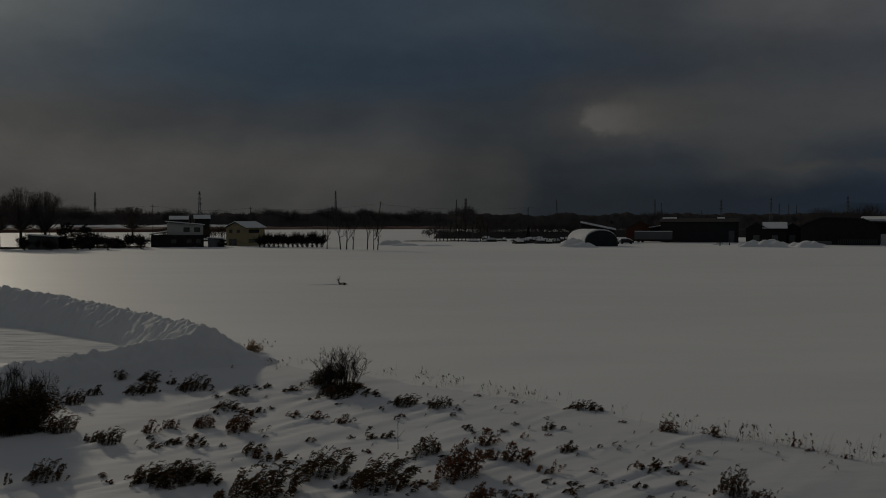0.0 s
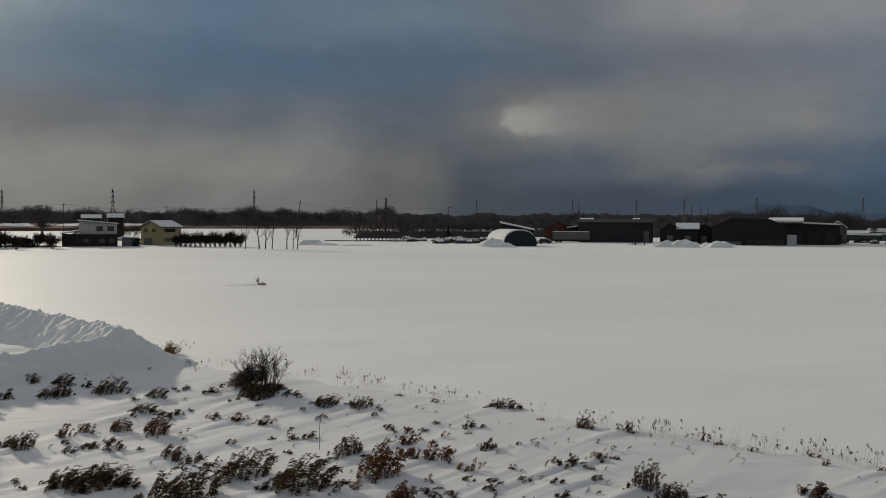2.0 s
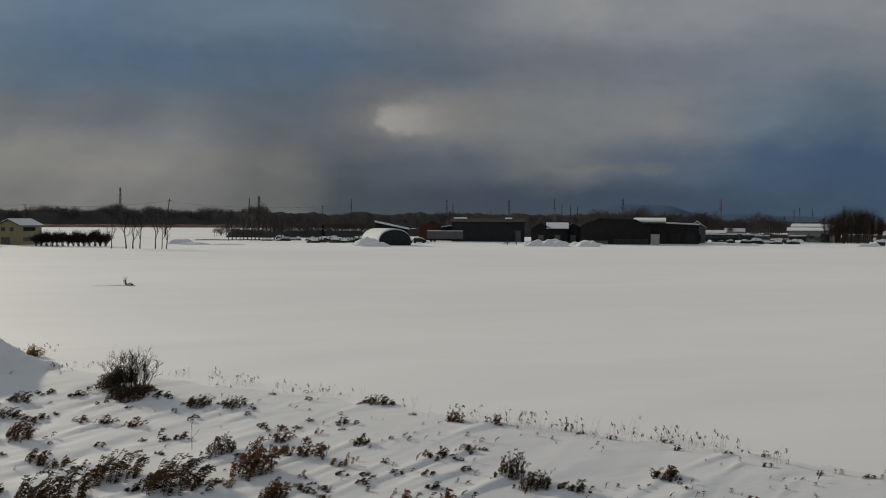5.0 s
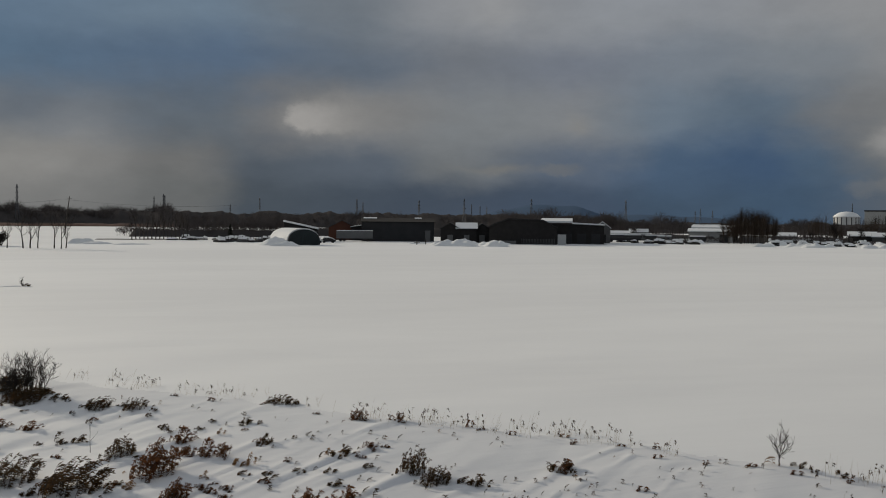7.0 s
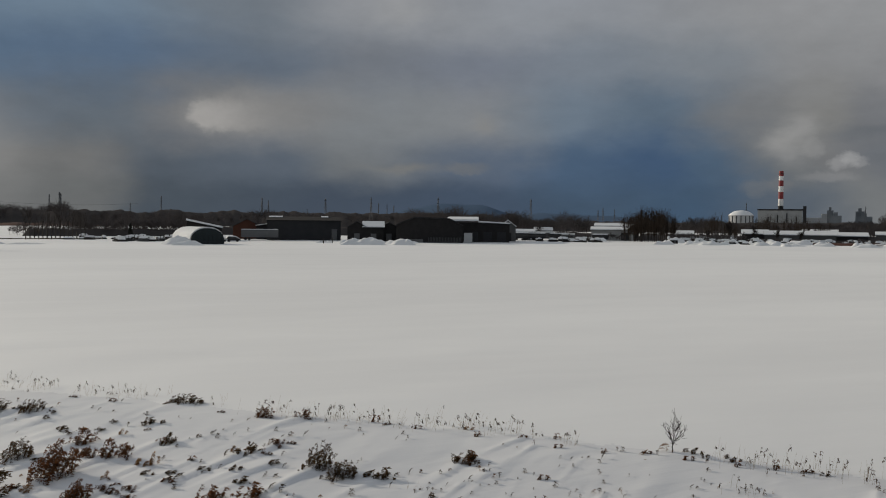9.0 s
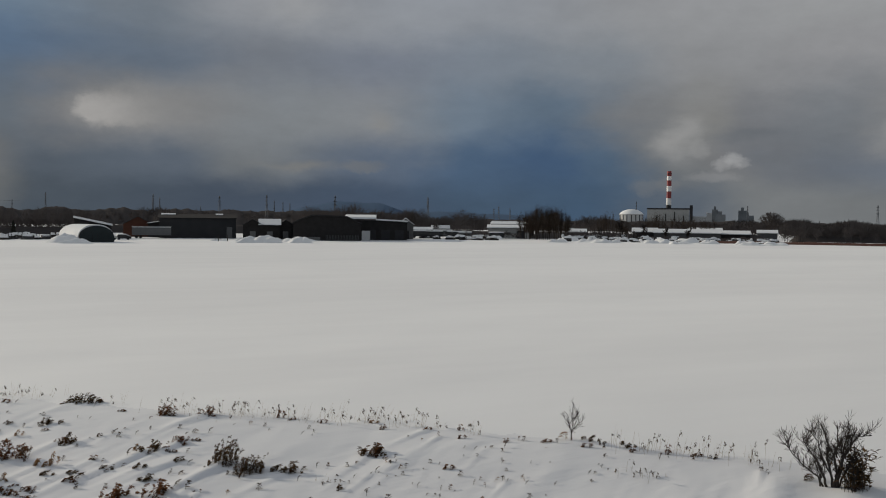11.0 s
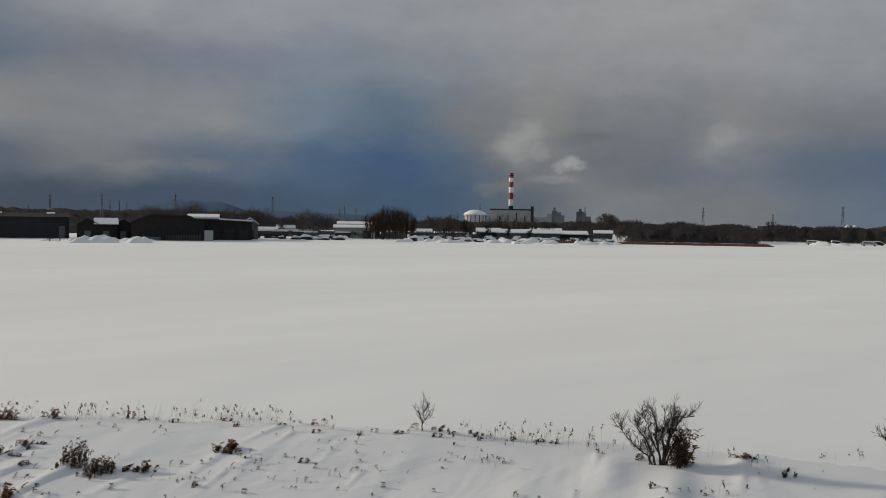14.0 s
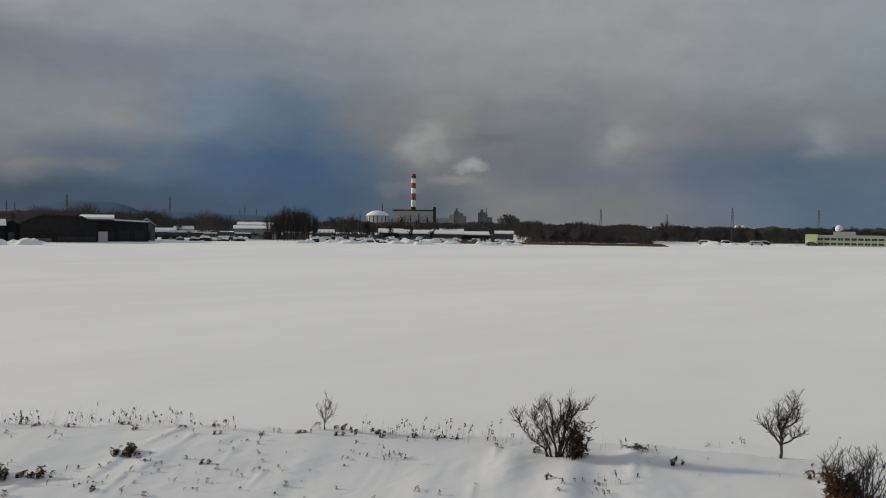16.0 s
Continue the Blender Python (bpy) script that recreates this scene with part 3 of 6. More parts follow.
# ---- trees ----
def grow(V, F, rnd, p, d, length, radius, level, levels, twist, sides, gnarl, up, split, least):
    steps = 4 if level < 2 else 3
    pts, rad = [p.copy()], [radius]
    nodes = []
    for k in range(steps):
        d = (d + Vector((rnd.uniform(-1, 1), rnd.uniform(-1, 1), rnd.uniform(-0.6, 1) * 0.6)) * gnarl + Vector((0, 0, up))).normalized()
        p = p + d * (length / steps)
        pts.append(p.copy())
        rad.append(max(radius * (1 - 0.62 * (k + 1) / steps), least * (0.5 if k == steps - 1 else 1.0)))
        nodes.append((p.copy(), d.copy(), rad[-1]))
    target = (V, F) if level == 0 else twist
    add_tube(target[0], target[1], pts, rad, max(3, sides - level))
    if level >= levels:
        return
    for k, (q, e, r) in enumerate(nodes):
        count = split if k < steps - 1 else split + 1
        if k == 0 and level == 0:
            count = max(0, split - 2)
        for _ in range(count):
            side = Vector((rnd.uniform(-1, 1), rnd.uniform(-1, 1), rnd.uniform(-0.35, 0.9)))
            nd = (e * 0.75 + side.normalized() * rnd.uniform(0.6, 1.0)).normalized()
            grow(V, F, rnd, q, nd, length * rnd.uniform(0.45, 0.72), r * 0.72, level + 1, levels, twist, sides, gnarl, up, split, least)


def bare_tree(name, x, y, z, height, trunk_r, seed, levels, label, category, group="", stems=1, spread=0.25, gnarl=0.22, up=0.08, split=2, first=0.5, min_r=0.0, turn=0.0):
    """A leafless tree or shrub: trunk and a crown of limbs and twigs."""
    rnd = random.Random(seed)
    root = thing(name, x, y, z - 0.08, turn, label, category, group)
    trunk, crown = ([], []), ([], [])
    for s in range(stems):
        d = Vector((rnd.uniform(-1, 1) * spread, rnd.uniform(-1, 1) * spread, 1)).normalized()
        p = Vector((rnd.uniform(-1, 1), rnd.uniform(-1, 1), 0)) * (0.5 * spread * height * 0.25 if stems > 1 else 0)
        grow(trunk[0], trunk[1], rnd, p, d, height * first * rnd.uniform(0.8, 1.1), trunk_r * rnd.uniform(0.7, 1.0), 0, levels, crown, 6, gnarl, up, split, min_r)
    top = max(v[2] for v in crown[0] + trunk[0])
    k = height / top
    for V in (trunk[0], crown[0]):
        for i, v in enumerate(V):
            V[i] = (v[0] * k, v[1] * k, v[2] * k)
    part("trunk", trunk, BARK, root)
    part("crown", crown, TWIG, root, kind="stuff")
    return root


def woods(name, arcs, seed, label, category, material=None, density=1.0, twig=0.16):
    """A far belt of bare trees: trunks under rounded crowns of fine twigs, one mesh."""
    rnd = random.Random(seed)
    V, F = [], []
    for a0, a1, r0, r1, height, step in arcs:
        a = a0
        while a < a1:
            rr = rnd.uniform(r0, r1)
            x, y = rr * math.sin(radians(a)), rr * math.cos(radians(a))
            h = height * (0.62 + 0.5 * abs(noise.noise((a * 0.35, seed, 0.0))) + 0.3 * abs(noise.noise((a * 1.3, seed, 4.0))) + rnd.uniform(-0.12, 0.12))
            w = h * rnd.uniform(0.3, 0.52)
            low = rnd.uniform(0.25, 0.45)
            add_tube(V, F, [Vector((x, y, -0.3)), Vector((x, y, h * 0.7))], [h * 0.02, h * 0.009], 3)
            for _ in range(int(46 * density)):
                d = Vector((rnd.gauss(0, 1), rnd.gauss(0, 1), rnd.gauss(0.25, 1))).normalized()
                q = rnd.random() ** 0.4
                mid_z = h * (low + (1 - low) * 0.45)
                tip = Vector((x + d.x * w * q, y + d.y * w * q, mid_z + d.z * h * (1 - low) * 0.52 * q))
                base = Vector((x + d.x * w * q * 0.45, y + d.y * w * q * 0.45, max(tip.z - h * rnd.uniform(0.1, 0.2), h * 0.06)))
                t = twig * rnd.uniform(0.6, 1.2)
                add_tube(V, F, [base, tip], [t, t * 0.35], 3)
            a += step * rnd.uniform(0.5, 1.5)
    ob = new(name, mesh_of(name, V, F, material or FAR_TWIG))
    return tagged(ob, label, category, kind="stuff")


def undergrowth(name, a0, a1, r, depth, height, seed, label, category, material=None, step=0.06):
    """An uneven thicket along an arc, rounded and ragged on top."""
    V, F = [], []
    n = int((a1 - a0) / step)
    rows = 5
    for i in range(n + 1):
        a = a0 + i * step
        for k in range(rows):
            f = k / (rows - 1)
            rr = r + depth * (f - 0.5)
            end = min(1.0, i / 12.0, (n - i) / 12.0)
            h = height * math.sin(math.pi * min(max(f, 0.0), 1.0)) ** 0.5 * end * (0.74 + 0.15 * noise.noise((a * 0.6, f * 2, seed)) + 0.1 * noise.noise((a * 2.3, f * 3, seed + 4)) + 0.04 * noise.noise((a * 7.0, f * 6, seed + 8)))
            V.append((rr * math.sin(radians(a)), rr * math.cos(radians(a)), max(h, 0.0) - 0.15))
    for i in range(n):
        for k in range(rows - 1):
            F.append((i * rows + k, (i + 1) * rows + k, (i + 1) * rows + k + 1, i * rows + k + 1))
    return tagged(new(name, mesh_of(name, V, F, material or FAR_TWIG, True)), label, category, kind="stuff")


# ---- far setting ----
V, F = [], []
for i in range(61):
    a = 12 + 24 * i / 60
    h = 26 + 62 * max(0.0, 1 - ((a - 23.5) / 3.6) ** 2) ** 0.8 * 0.8 + 18 * max(0.0, 1 - ((a - 28) / 7) ** 2) + 9 * noise.noise((a * 0.8, 3, 1))
    for r, k in ((4200, 0.0), (4500, 1.0), (4800, 0.0)):
        V.append((r * math.sin(radians(a)), r * math.cos(radians(a)), h * k - 2))
for i in range(60):
    F += [(3 * i, 3 * i + 3, 3 * i + 4, 3 * i + 1), (3 * i + 1, 3 * i + 4, 3 * i + 5, 3 * i + 2)]
tagged(new("mountain", mesh_of("mountain", V, F, MOUNTAIN, True)), "mountain ridge beyond the plain, tinted blue-grey by haze", "mountain", kind="structure")

woods("bare_woods", ((-45, 2, 860, 1000, 23.5, 0.085), (2, 26, 800, 950, 16.5, 0.11), (26, 30, 560, 640, 12.0, 0.14), (30, 44, 600, 700, 8.5, 0.2), (44, 62, 630, 680, 10.0, 0.08), (56, 95, 425, 450, 9.4, 0.07)), 5, "dark belt of bare deciduous woods on the skyline", "woods", twig=0.14, density=2.2)
undergrowth("wood_thicket", -50, 27, 900, 120, 18.0, 2.0, "dense dark undergrowth of the distant woods", "thicket", THICKET)
undergrowth("wood_thicket", 56.5, 100, 470, 40, 9.3, 7.0, "dense dark undergrowth of the woods beyond the field", "thicket", THICKET)
undergrowth("snow_rise", -36, -11.5, 850, 60, 5.6, 41.0, "low snow-covered rise before the distant woods", "snow bank", ROOF_SNOW)
undergrowth("brush_belt", -26, -11.0, 655, 20, 3.4, 8.0, "rust-brown scrub along a ditch behind the houses", "scrub", REED_RUST)
undergrowth("brush_belt", -27, -16.8, 268, 5, 0.8, 44.0, "low brown scrub in the snow beside the white house", "scrub", BRUSH)
undergrowth("brush_belt", -24, -7, 345, 8, 0.9, 43.0, "brown scrub along a ditch behind the houses", "scrub", BRUSH)
undergrowth("wood_thicket", 25, 57, 690, 90, 10.0, 6.0, "dense dark undergrowth of the distant woods", "thicket", THICKET)
undergrowth("reed_belt", -50, 4, 830, 30, 3.2, 9.0, "rust-brown dead reeds along the edge of the woods", "reeds", REED_RUST, 0.08)
woods("near_grove", ((49.3, 57.4, 372, 392, 7.6, 0.07), (50.5, 57.4, 395, 420, 8.6, 0.08)), 15, "thick grove of bare dark scrub beyond the field", "grove", twig=0.1, density=1.5)
undergrowth("grove_thicket", 49.6, 57.4, 385, 20, 3.6, 12.0, "dark tangled undergrowth of the grove", "thicket", THICKET, 0.04)
undergrowth("reed_belt", 44.0, 58.4, 330, 10, 1.25, 14.0, "rust-brown dead reeds along the far edge of the field", "reeds", REED_RUST, 0.04)
woods("tree_row", ((25.4, 28.6, 430, 470, 17.0, 0.13), (28.6, 30.0, 430, 470, 11.5, 0.13), (30.2, 32.0, 430, 470, 13.5, 0.16), (33.0, 34.2, 430, 460, 10.0, 0.2), (37.6, 40.6, 430, 460, 12.5, 0.12), (21.2, 24.6, 480, 520, 17.0, 0.13), (41.0, 48, 420, 470, 8.5, 0.14), (48, 50.5, 470, 520, 7.5, 0.16)), 25, "row of bare trees and conifers behind the sheds", "trees", twig=0.085, density=2.6)
woods("tree_row", ((-16.4, -12.9, 374, 388, 6.8, 0.12),), 28, "brown bare bushes before distant houses", "bushes", BRUSH, twig=0.06, density=1.3)
woods("low_scrub", ((36.9, 41.2, 342, 352, 5.0, 0.11), (41.2, 48.5, 341, 350, 2.6, 0.13), (31.0, 34.4, 346, 360, 3.6, 0.16), (-1.2, 9.6, 396, 425, 4.6, 0.1)), 27, "dark brown shrubs among snow heaps and sheds", "scrub", twig=0.07, density=0.8)
woods("tree_row", ((2.2, 9.6, 380, 440, 10.5, 0.1), (-0.8, 3.0, 380, 430, 8.0, 0.2)), 26, "row of thin bare trees beyond the field", "trees", twig=0.09, density=1.4)


# ---- buildings ----
def building(name, x, y, turn, label, category, group=""):
    return thing(name, x, y, ground_z(x, y) - 0.05, turn, label, category, group)


def window(parent, x, y, z, w, h, frame_mat=None, name="window"):
    """A framed pane set in the wall that faces the field."""
    b = boxes((x - w / 2 - 0.08, x + w / 2 + 0.08, y - 0.05, y + 0.02, z - h / 2 - 0.08, z - h / 2), (x - w / 2 - 0.08, x + w / 2 + 0.08, y - 0.05, y + 0.02, z + h / 2, z + h / 2 + 0.08),
              (x - w / 2 - 0.08, x - w / 2, y - 0.05, y + 0.02, z - h / 2, z + h / 2), (x + w / 2, x + w / 2 + 0.08, y - 0.05, y + 0.02, z - h / 2, z + h / 2), (x - 0.03, x + 0.03, y - 0.04, y + 0.02, z - h / 2, z + h / 2))
    fr = part(name, b, frame_mat or GREY_STEEL, parent)
    part("pane", boxes((x - w / 2, x + w / 2, y - 0.02, y + 0.01, z - h / 2, z + h / 2)), GLASS, fr, "dark glass pane")
    return fr


def gable_building(name, x, y, turn, w, d, eave, ridge_h, wall, roof, label, category, snow=0.25, along_x=False, over=0.4, group="", snow_sides=(True, True)):
    """Walls with gables, two roof slabs and the snow on them. along_x: the ridge runs across the view."""
    root = building(name, x, y, turn, label, category, group)
    span, length = (d, w) if along_x else (w, d)
    make = prism_x if along_x else prism
    hs, hl = span / 2, length / 2
    part("wall", make([(-hs, 0), (hs, 0), (hs, eave), (0, ridge_h), (-hs, eave)], -hl, hl), wall, root)
    slope = (ridge_h - eave) / hs
    for k, side in enumerate((-1, 1)):
        ex, ez = side * (hs + over), eave - slope * over
        pr = [(ex, ez + 0.03), (0, ridge_h + 0.03), (0, ridge_h + 0.18), (ex, ez + 0.18)]
        rf = part("roof", make(pr if side < 0 else pr[::-1], -hl - over, hl + over), roof, root)
        if snow and snow_sides[k]:
            ps = [(ex * 0.985, ez + 0.185), (side * 0.02, ridge_h + 0.185), (side * 0.02, ridge_h + 0.18 + snow), (ex * 0.96, ez + 0.18 + snow)]
            part("roof_snow", make(ps if side < 0 else ps[::-1], -hl - over + 0.05, hl + over - 0.05), ROOF_SNOW, rf, "snow lying on the roof")
    return root


def shed_roof_building(name, x, y, turn, w, d, low, high, wall, roof, label, category, high_left=True, snow=0.25, over=0.35):
    """A box with one sloping roof that falls from one side to the other."""
    root = building(name, x, y, turn, label, category)
    zl, zr = (high, low) if high_left else (low, high)
    part("wall", prism([(-w / 2, 0), (w / 2, 0), (w / 2, zr), (-w / 2, zl)], -d / 2, d / 2), wall, root)
    sl = (zr - zl) / w
    rf = part("roof", prism([(-w / 2 - over, zl - sl * over + 0.03), (w / 2 + over, zr + sl * over + 0.03), (w / 2 + over, zr + sl * over + 0.15), (-w / 2 - over, zl - sl * over + 0.15)], -d / 2 - over, d / 2 + over), roof, root)
    if snow:
        part("roof_snow", prism([(-w / 2 - over + 0.05, zl - sl * over + 0.155), (w / 2 + over - 0.05, zr + sl * over + 0.155), (w / 2 + over - 0.1, zr + sl * over + 0.15 + snow), (-w / 2 - over + 0.1, zl - sl * over + 0.15 + snow)], -d / 2 - over + 0.05, d / 2 + over - 0.05), ROOF_SNOW, rf, "snow lying on the roof")
    return root


def arc_profile(w, eave, crown, n=14):
    """Half a barrel: a low curved roof over straight walls, as (x, z) from the foot."""
    pts = [(-w / 2, 0), (w / 2, 0)]
    for i in range(n + 1):
        a = math.pi * i / n
        pts.append((w / 2 * math.cos(a), eave + (crown - eave) * math.sin(a) ** 0.8))
    return pts


def snow_pile(x, y, w, d, h, seed, label="heap of cleared snow at the edge of the field"):
    """A heap of shovelled snow with a few humps."""
    rnd = random.Random(seed)
    humps = [(rnd.uniform(-0.6, 0.6) * w / 2, rnd.uniform(-0.3, 0.3) * d, rnd.uniform(0.5, 0.85) * h, rnd.uniform(0.3, 0.6)) for _ in range(6)]
    V, F, n = [], [], 26
    for i in range(n + 1):
        for j in range(n + 1):
            px, py = (i / n - 0.5) * w, (j / n - 0.5) * d
            rim = max(0.0, 1 - max(abs(2 * px / w), abs(2 * py / d)) ** 4)
            z = max(hh * max(0.0, 1 - math.hypot((px - hx) / (w * k), (py - hy) / (d * 0.5)) ** 1.5) for hx, hy, hh, k in humps) * rim
            V.append((px, py, z * (1 + 0.35 * noise.noise((px * 0.45 + seed, py * 0.45, 0)) + 0.12 * noise.noise((px * 1.4 + seed, py * 1.4, 0))) - 0.12))
    for i in range(n):
        for j in range(n):
            F.append((i * (n + 1) + j, (i + 1) * (n + 1) + j, (i + 1) * (n + 1) + j + 1, i * (n + 1) + j + 1))
    ob = new("snow_mound", mesh_of("snow_mound", V, F, BANK_SNOW, True))
    ob.matrix_basis = pose(x, y, ground_z(x, y), 0, 0, -math.degrees(math.atan2(x, y)))
    return tagged(ob, label, "snow mound", "heaps of snow")


# white house with a dark ground floor
h = building("house", -73.0, 262.0, 15.6, "white upper storey over a dark ground floor, snowy roofs", "house")
part("wall", boxes((-6.9, 6.9, -3.5, 5, 0, 3.3)), BLACK_WOOD, h, "dark boarded ground floor")
part("wall", prism([(-2.7, 3.3), (6.8, 3.3), (6.8, 5.9), (-2.7, 6.7)], -2.2, 5), WHITE_PAINT, h, "white upper storey")
rf = part("roof", prism([(-3.3, 6.78), (7.3, 5.88), (7.3, 6.02), (-3.3, 6.92)], -2.9, 5.5), DARK_STEEL, h)
part("roof_snow", prism([(-3.25, 6.93), (7.25, 6.03), (7.2, 6.3), (-3.2, 7.2)], -2.8, 5.4), ROOF_SNOW, rf, "snow lying on the roof")
rf = part("roof", prism([(-7.3, 3.32), (-2.72, 4.1), (-2.72, 4.24), (-7.3, 3.46)], -4.0, 5), DARK_STEEL, h)
part("roof_snow", prism([(-7.25, 3.47), (-2.72, 4.25), (-2.72, 4.5), (-7.2, 3.72)], -3.9, 4.9), ROOF_SNOW, rf, "snow lying on the lean-to roof")
part("chimney", boxes((3.2, 3.6, 0.2, 0.6, 5.9, 7.9)), BLACK_WOOD, h, "thin dark flue")
for wx in (2.4, 5.2):
    window(h, wx, -2.2, 4.75, 1.5, 1.1, BLACK_WOOD)
for wx in (-1.0, 3.0, 5.5):
    window(h, wx, -3.5, 1.6, 1.3, 1.1, BLACK_WOOD)
shed_roof_building("garden_shed", -62.5, 262, 13.4, 4.2, 3, 2.1, 2.3, GREY_STEEL, DARK_STEEL, "small grey steel shed with a snowy roof", "shed")
# yellow house, seen on its corner
h = gable_building("house", -57.0, 275, -33, 7.8, 7.6, 5.2, 6.7, CREAM, DARK_STEEL, "two-storey house with pale yellow siding and snowy roof", "house", over=0.5, snow=0.2)
for wx in (-2.0, 1.0):
    window(h, wx, -3.8, 4.2, 1.1, 0.8, BLACK_WOOD)
window(h, -1.2, -3.8, 1.1, 2.9, 1.8, GREY_STEEL)
for wz in (1.5, 4.2):
    fr = part("window", boxes((3.88, 3.96, -2.7, 1.5, wz - 0.5, wz + 0.5)), BLACK_WOOD, h)
    part("pane", boxes((3.962, 3.97, -2.6, 1.4, wz - 0.4, wz + 0.4)), GLASS, fr, "dark glass pane")
gable_building("house", -109.4, 395.0, 15.3, 7.2, 9, 7.7, 8.9, BLACK_WOOD, DARK_STEEL, "distant house with two snow-covered roofs", "house", along_x=True)
gable_building("house", -101.8, 402.5, 15.3, 6.2, 9, 8.0, 9.4, BLACK_WOOD, DARK_STEEL, "distant house with a snow-covered roof", "house", along_x=True)
shed_roof_building("field_shed", -100.7, 240, 23, 7.0, 5, 3.0, 3.5, DARK_GREY, DARK_STEEL, "weathered dark shed beside tall bare trees", "shed", snow=0.3)

# half-barrel store, open in front
q = building("quonset_hut", 43.8, 262.6, 14.6, "half-barrel steel store covered with snow, dark open end", "storage hut")
part("shell", prism(arc_profile(9.6, 0.7, 4.4), 0.0, 13.0), DARK_STEEL, q)
part("roof_snow", prism([(x * 1.03, z + 0.02) for x, z in arc_profile(9.6, 0.9, 4.75)][2:], 0.6, 13.2), ROOF_SNOW, q, "snow blanket over the shell")
part("end_wall", prism([(x * 0.98, z) for x, z in arc_profile(9.6, 0.7, 4.3)], -0.1, 0.25), TEAL, q, "dark teal sheet end")
for i in range(7):
    part("sheet_rib", boxes((-3.9 + i * 1.3, -3.82 + i * 1.3, -0.16, -0.09, 0.1, 2.6)), DARK_STEEL, q)
shed_roof_building("machine_shed", 51.5, 316.2, -9.2, 11, 8, 3.9, 6.2, BLACK_WOOD, DARK_STEEL, "dark shed with a steep snow-covered single-pitch roof", "shed", snow=0.6)
gable_building("workshop", 69.6, 336.3, -11.6, 9.5, 9, 4.4, 6.9, RUST, DARK_STEEL, "rust-red workshop with a dark roof", "workshop", snow=0.0)
shed_roof_building("machine_shed", 75.2, 329.9, -12.8, 7, 6, 4.6, 5.6, BLACK_WOOD, DARK_STEEL, "low dark shed with snow on its sloping roof", "shed", high_left=False)
bn = gable_building("barn", 85.2, 317.0, -14.9, 24.5, 14, 6.6, 7.8, DARK_STEEL, BLACK_WOOD, "long dark steel barn with remains of snow", "barn", along_x=True, snow=0.0)
for sx, sw in ((-9.5, 4.6), (7.0, 2.4)):
    part("snow_patch", prism_x([(-1.6, 7.73), (-0.1, 8.0), (-0.1, 8.18), (-1.5, 7.92)], sx - sw / 2, sx + sw / 2), ROOF_SNOW, bn, "patch of snow left on the roof")
part("door", boxes((9.2, 11.0, -7.06, -6.98, 0, 3.8)), GREY_STEEL, bn, "grey sliding door")
for i, (bx, by, bw, br) in enumerate(((98.5, 299.4, 6.2, 6.4), (103.6, 297.6, 6.6, 6.2), (109.0, 297.8, 5.8, 6.2))):
    b = gable_building("gabled_store", bx, by, -18.5, bw, 10, 4.6, br, BLACK_WOOD, DARK_STEEL, "dark gabled store with snow on one roof slope", "store", snow=0.3, along_x=i == 1, snow_sides=(i == 1, i == 1), group="gabled stores in a row")
    part("door", boxes((-0.9, 0.9, -5.06, -4.98, 0, 2.6)), GREY_STEEL, b, "grey sliding door")

# large dark warehouse with a low curved roof
w = building("warehouse", 115.9, 280.1, -22.4, "large black warehouse with a low curved roof", "warehouse")
part("wall", prism([(-9.9, 0), (11.2, 0), (11.2, 5.4), (10.1, 5.8), (6.7, 7.45), (-4.0, 7.8), (-8.2, 6.2), (-9.9, 5.3)], -6, 12), BLACK_WOOD, w)
part("roof", prism([(-10.3, 5.15), (-8.2, 6.25), (-4.0, 7.85), (6.7, 7.5), (10.1, 5.85), (11.4, 5.35), (11.4, 5.6), (10.1, 6.1), (6.8, 7.75), (-4.0, 8.1), (-8.3, 6.5), (-10.3, 5.4)], -6.4, 12.4), DARK_STEEL, w)
part("plinth", boxes((-9.95, -1.5, -6.12, -5.98, 0, 1.1)), GREY_STEEL, w, "grey concrete plinth")
for i in range(22):
    part("batten", boxes((0.2 + i * 0.48, 0.42 + i * 0.48, -6.12, -5.99, 0.2, 1.7)), DARK_GREY, w)
part("door", boxes((11.4, 14.0, -6.15, -5.9, 0, 3.2)), PALE_CONCRETE, w, "white sliding door")
w2 = building("warehouse_annexe", 137.8, 283.4, -25.9, "black warehouse wing with snow along its roof edge", "warehouse")
part("wall", prism([(-8.6, 0), (8.0, 0), (8.0, 5.9), (-8.6, 6.5)], -6, 10), BLACK_WOOD, w2)
rf = part("roof", prism([(-12.5, 6.8), (8.4, 5.93), (8.4, 6.08), (-12.5, 6.95)], -6.4, 10.4), DARK_STEEL, w2)
part("roof_snow", prism_x([(-6.3, 6.9), (9.5, 7.0), (9.5, 8.4), (-1.0, 8.1), (-6.2, 7.45)], -12.4, -2.2), ROOF_SNOW, rf, "thick snow on the roof")
part("roof_snow", prism([(-2.2, 6.52), (8.3, 6.085), (8.2, 6.5), (-2.2, 7.0)], -6.3, 10.3), ROOF_SNOW, rf, "thinner snow on the roof")
for i in range(3):
    part("door", boxes((-5 + i * 4.5, -2.2 + i * 4.5, -6.06, -5.98, 0, 3.4)), DARK_STEEL, w2)
g = gable_building("gabled_store", 152.4, 295.2, -27.2, 5.4, 10, 5.0, 7.0, GREY_STEEL, DARK_STEEL, "grey gabled store with a snowy roof", "store", snow=0.35)
part("door", boxes((-1.2, 1.2, -5.06, -4.98, 0, 3.0)), DARK_STEEL, g, "dark sliding door")

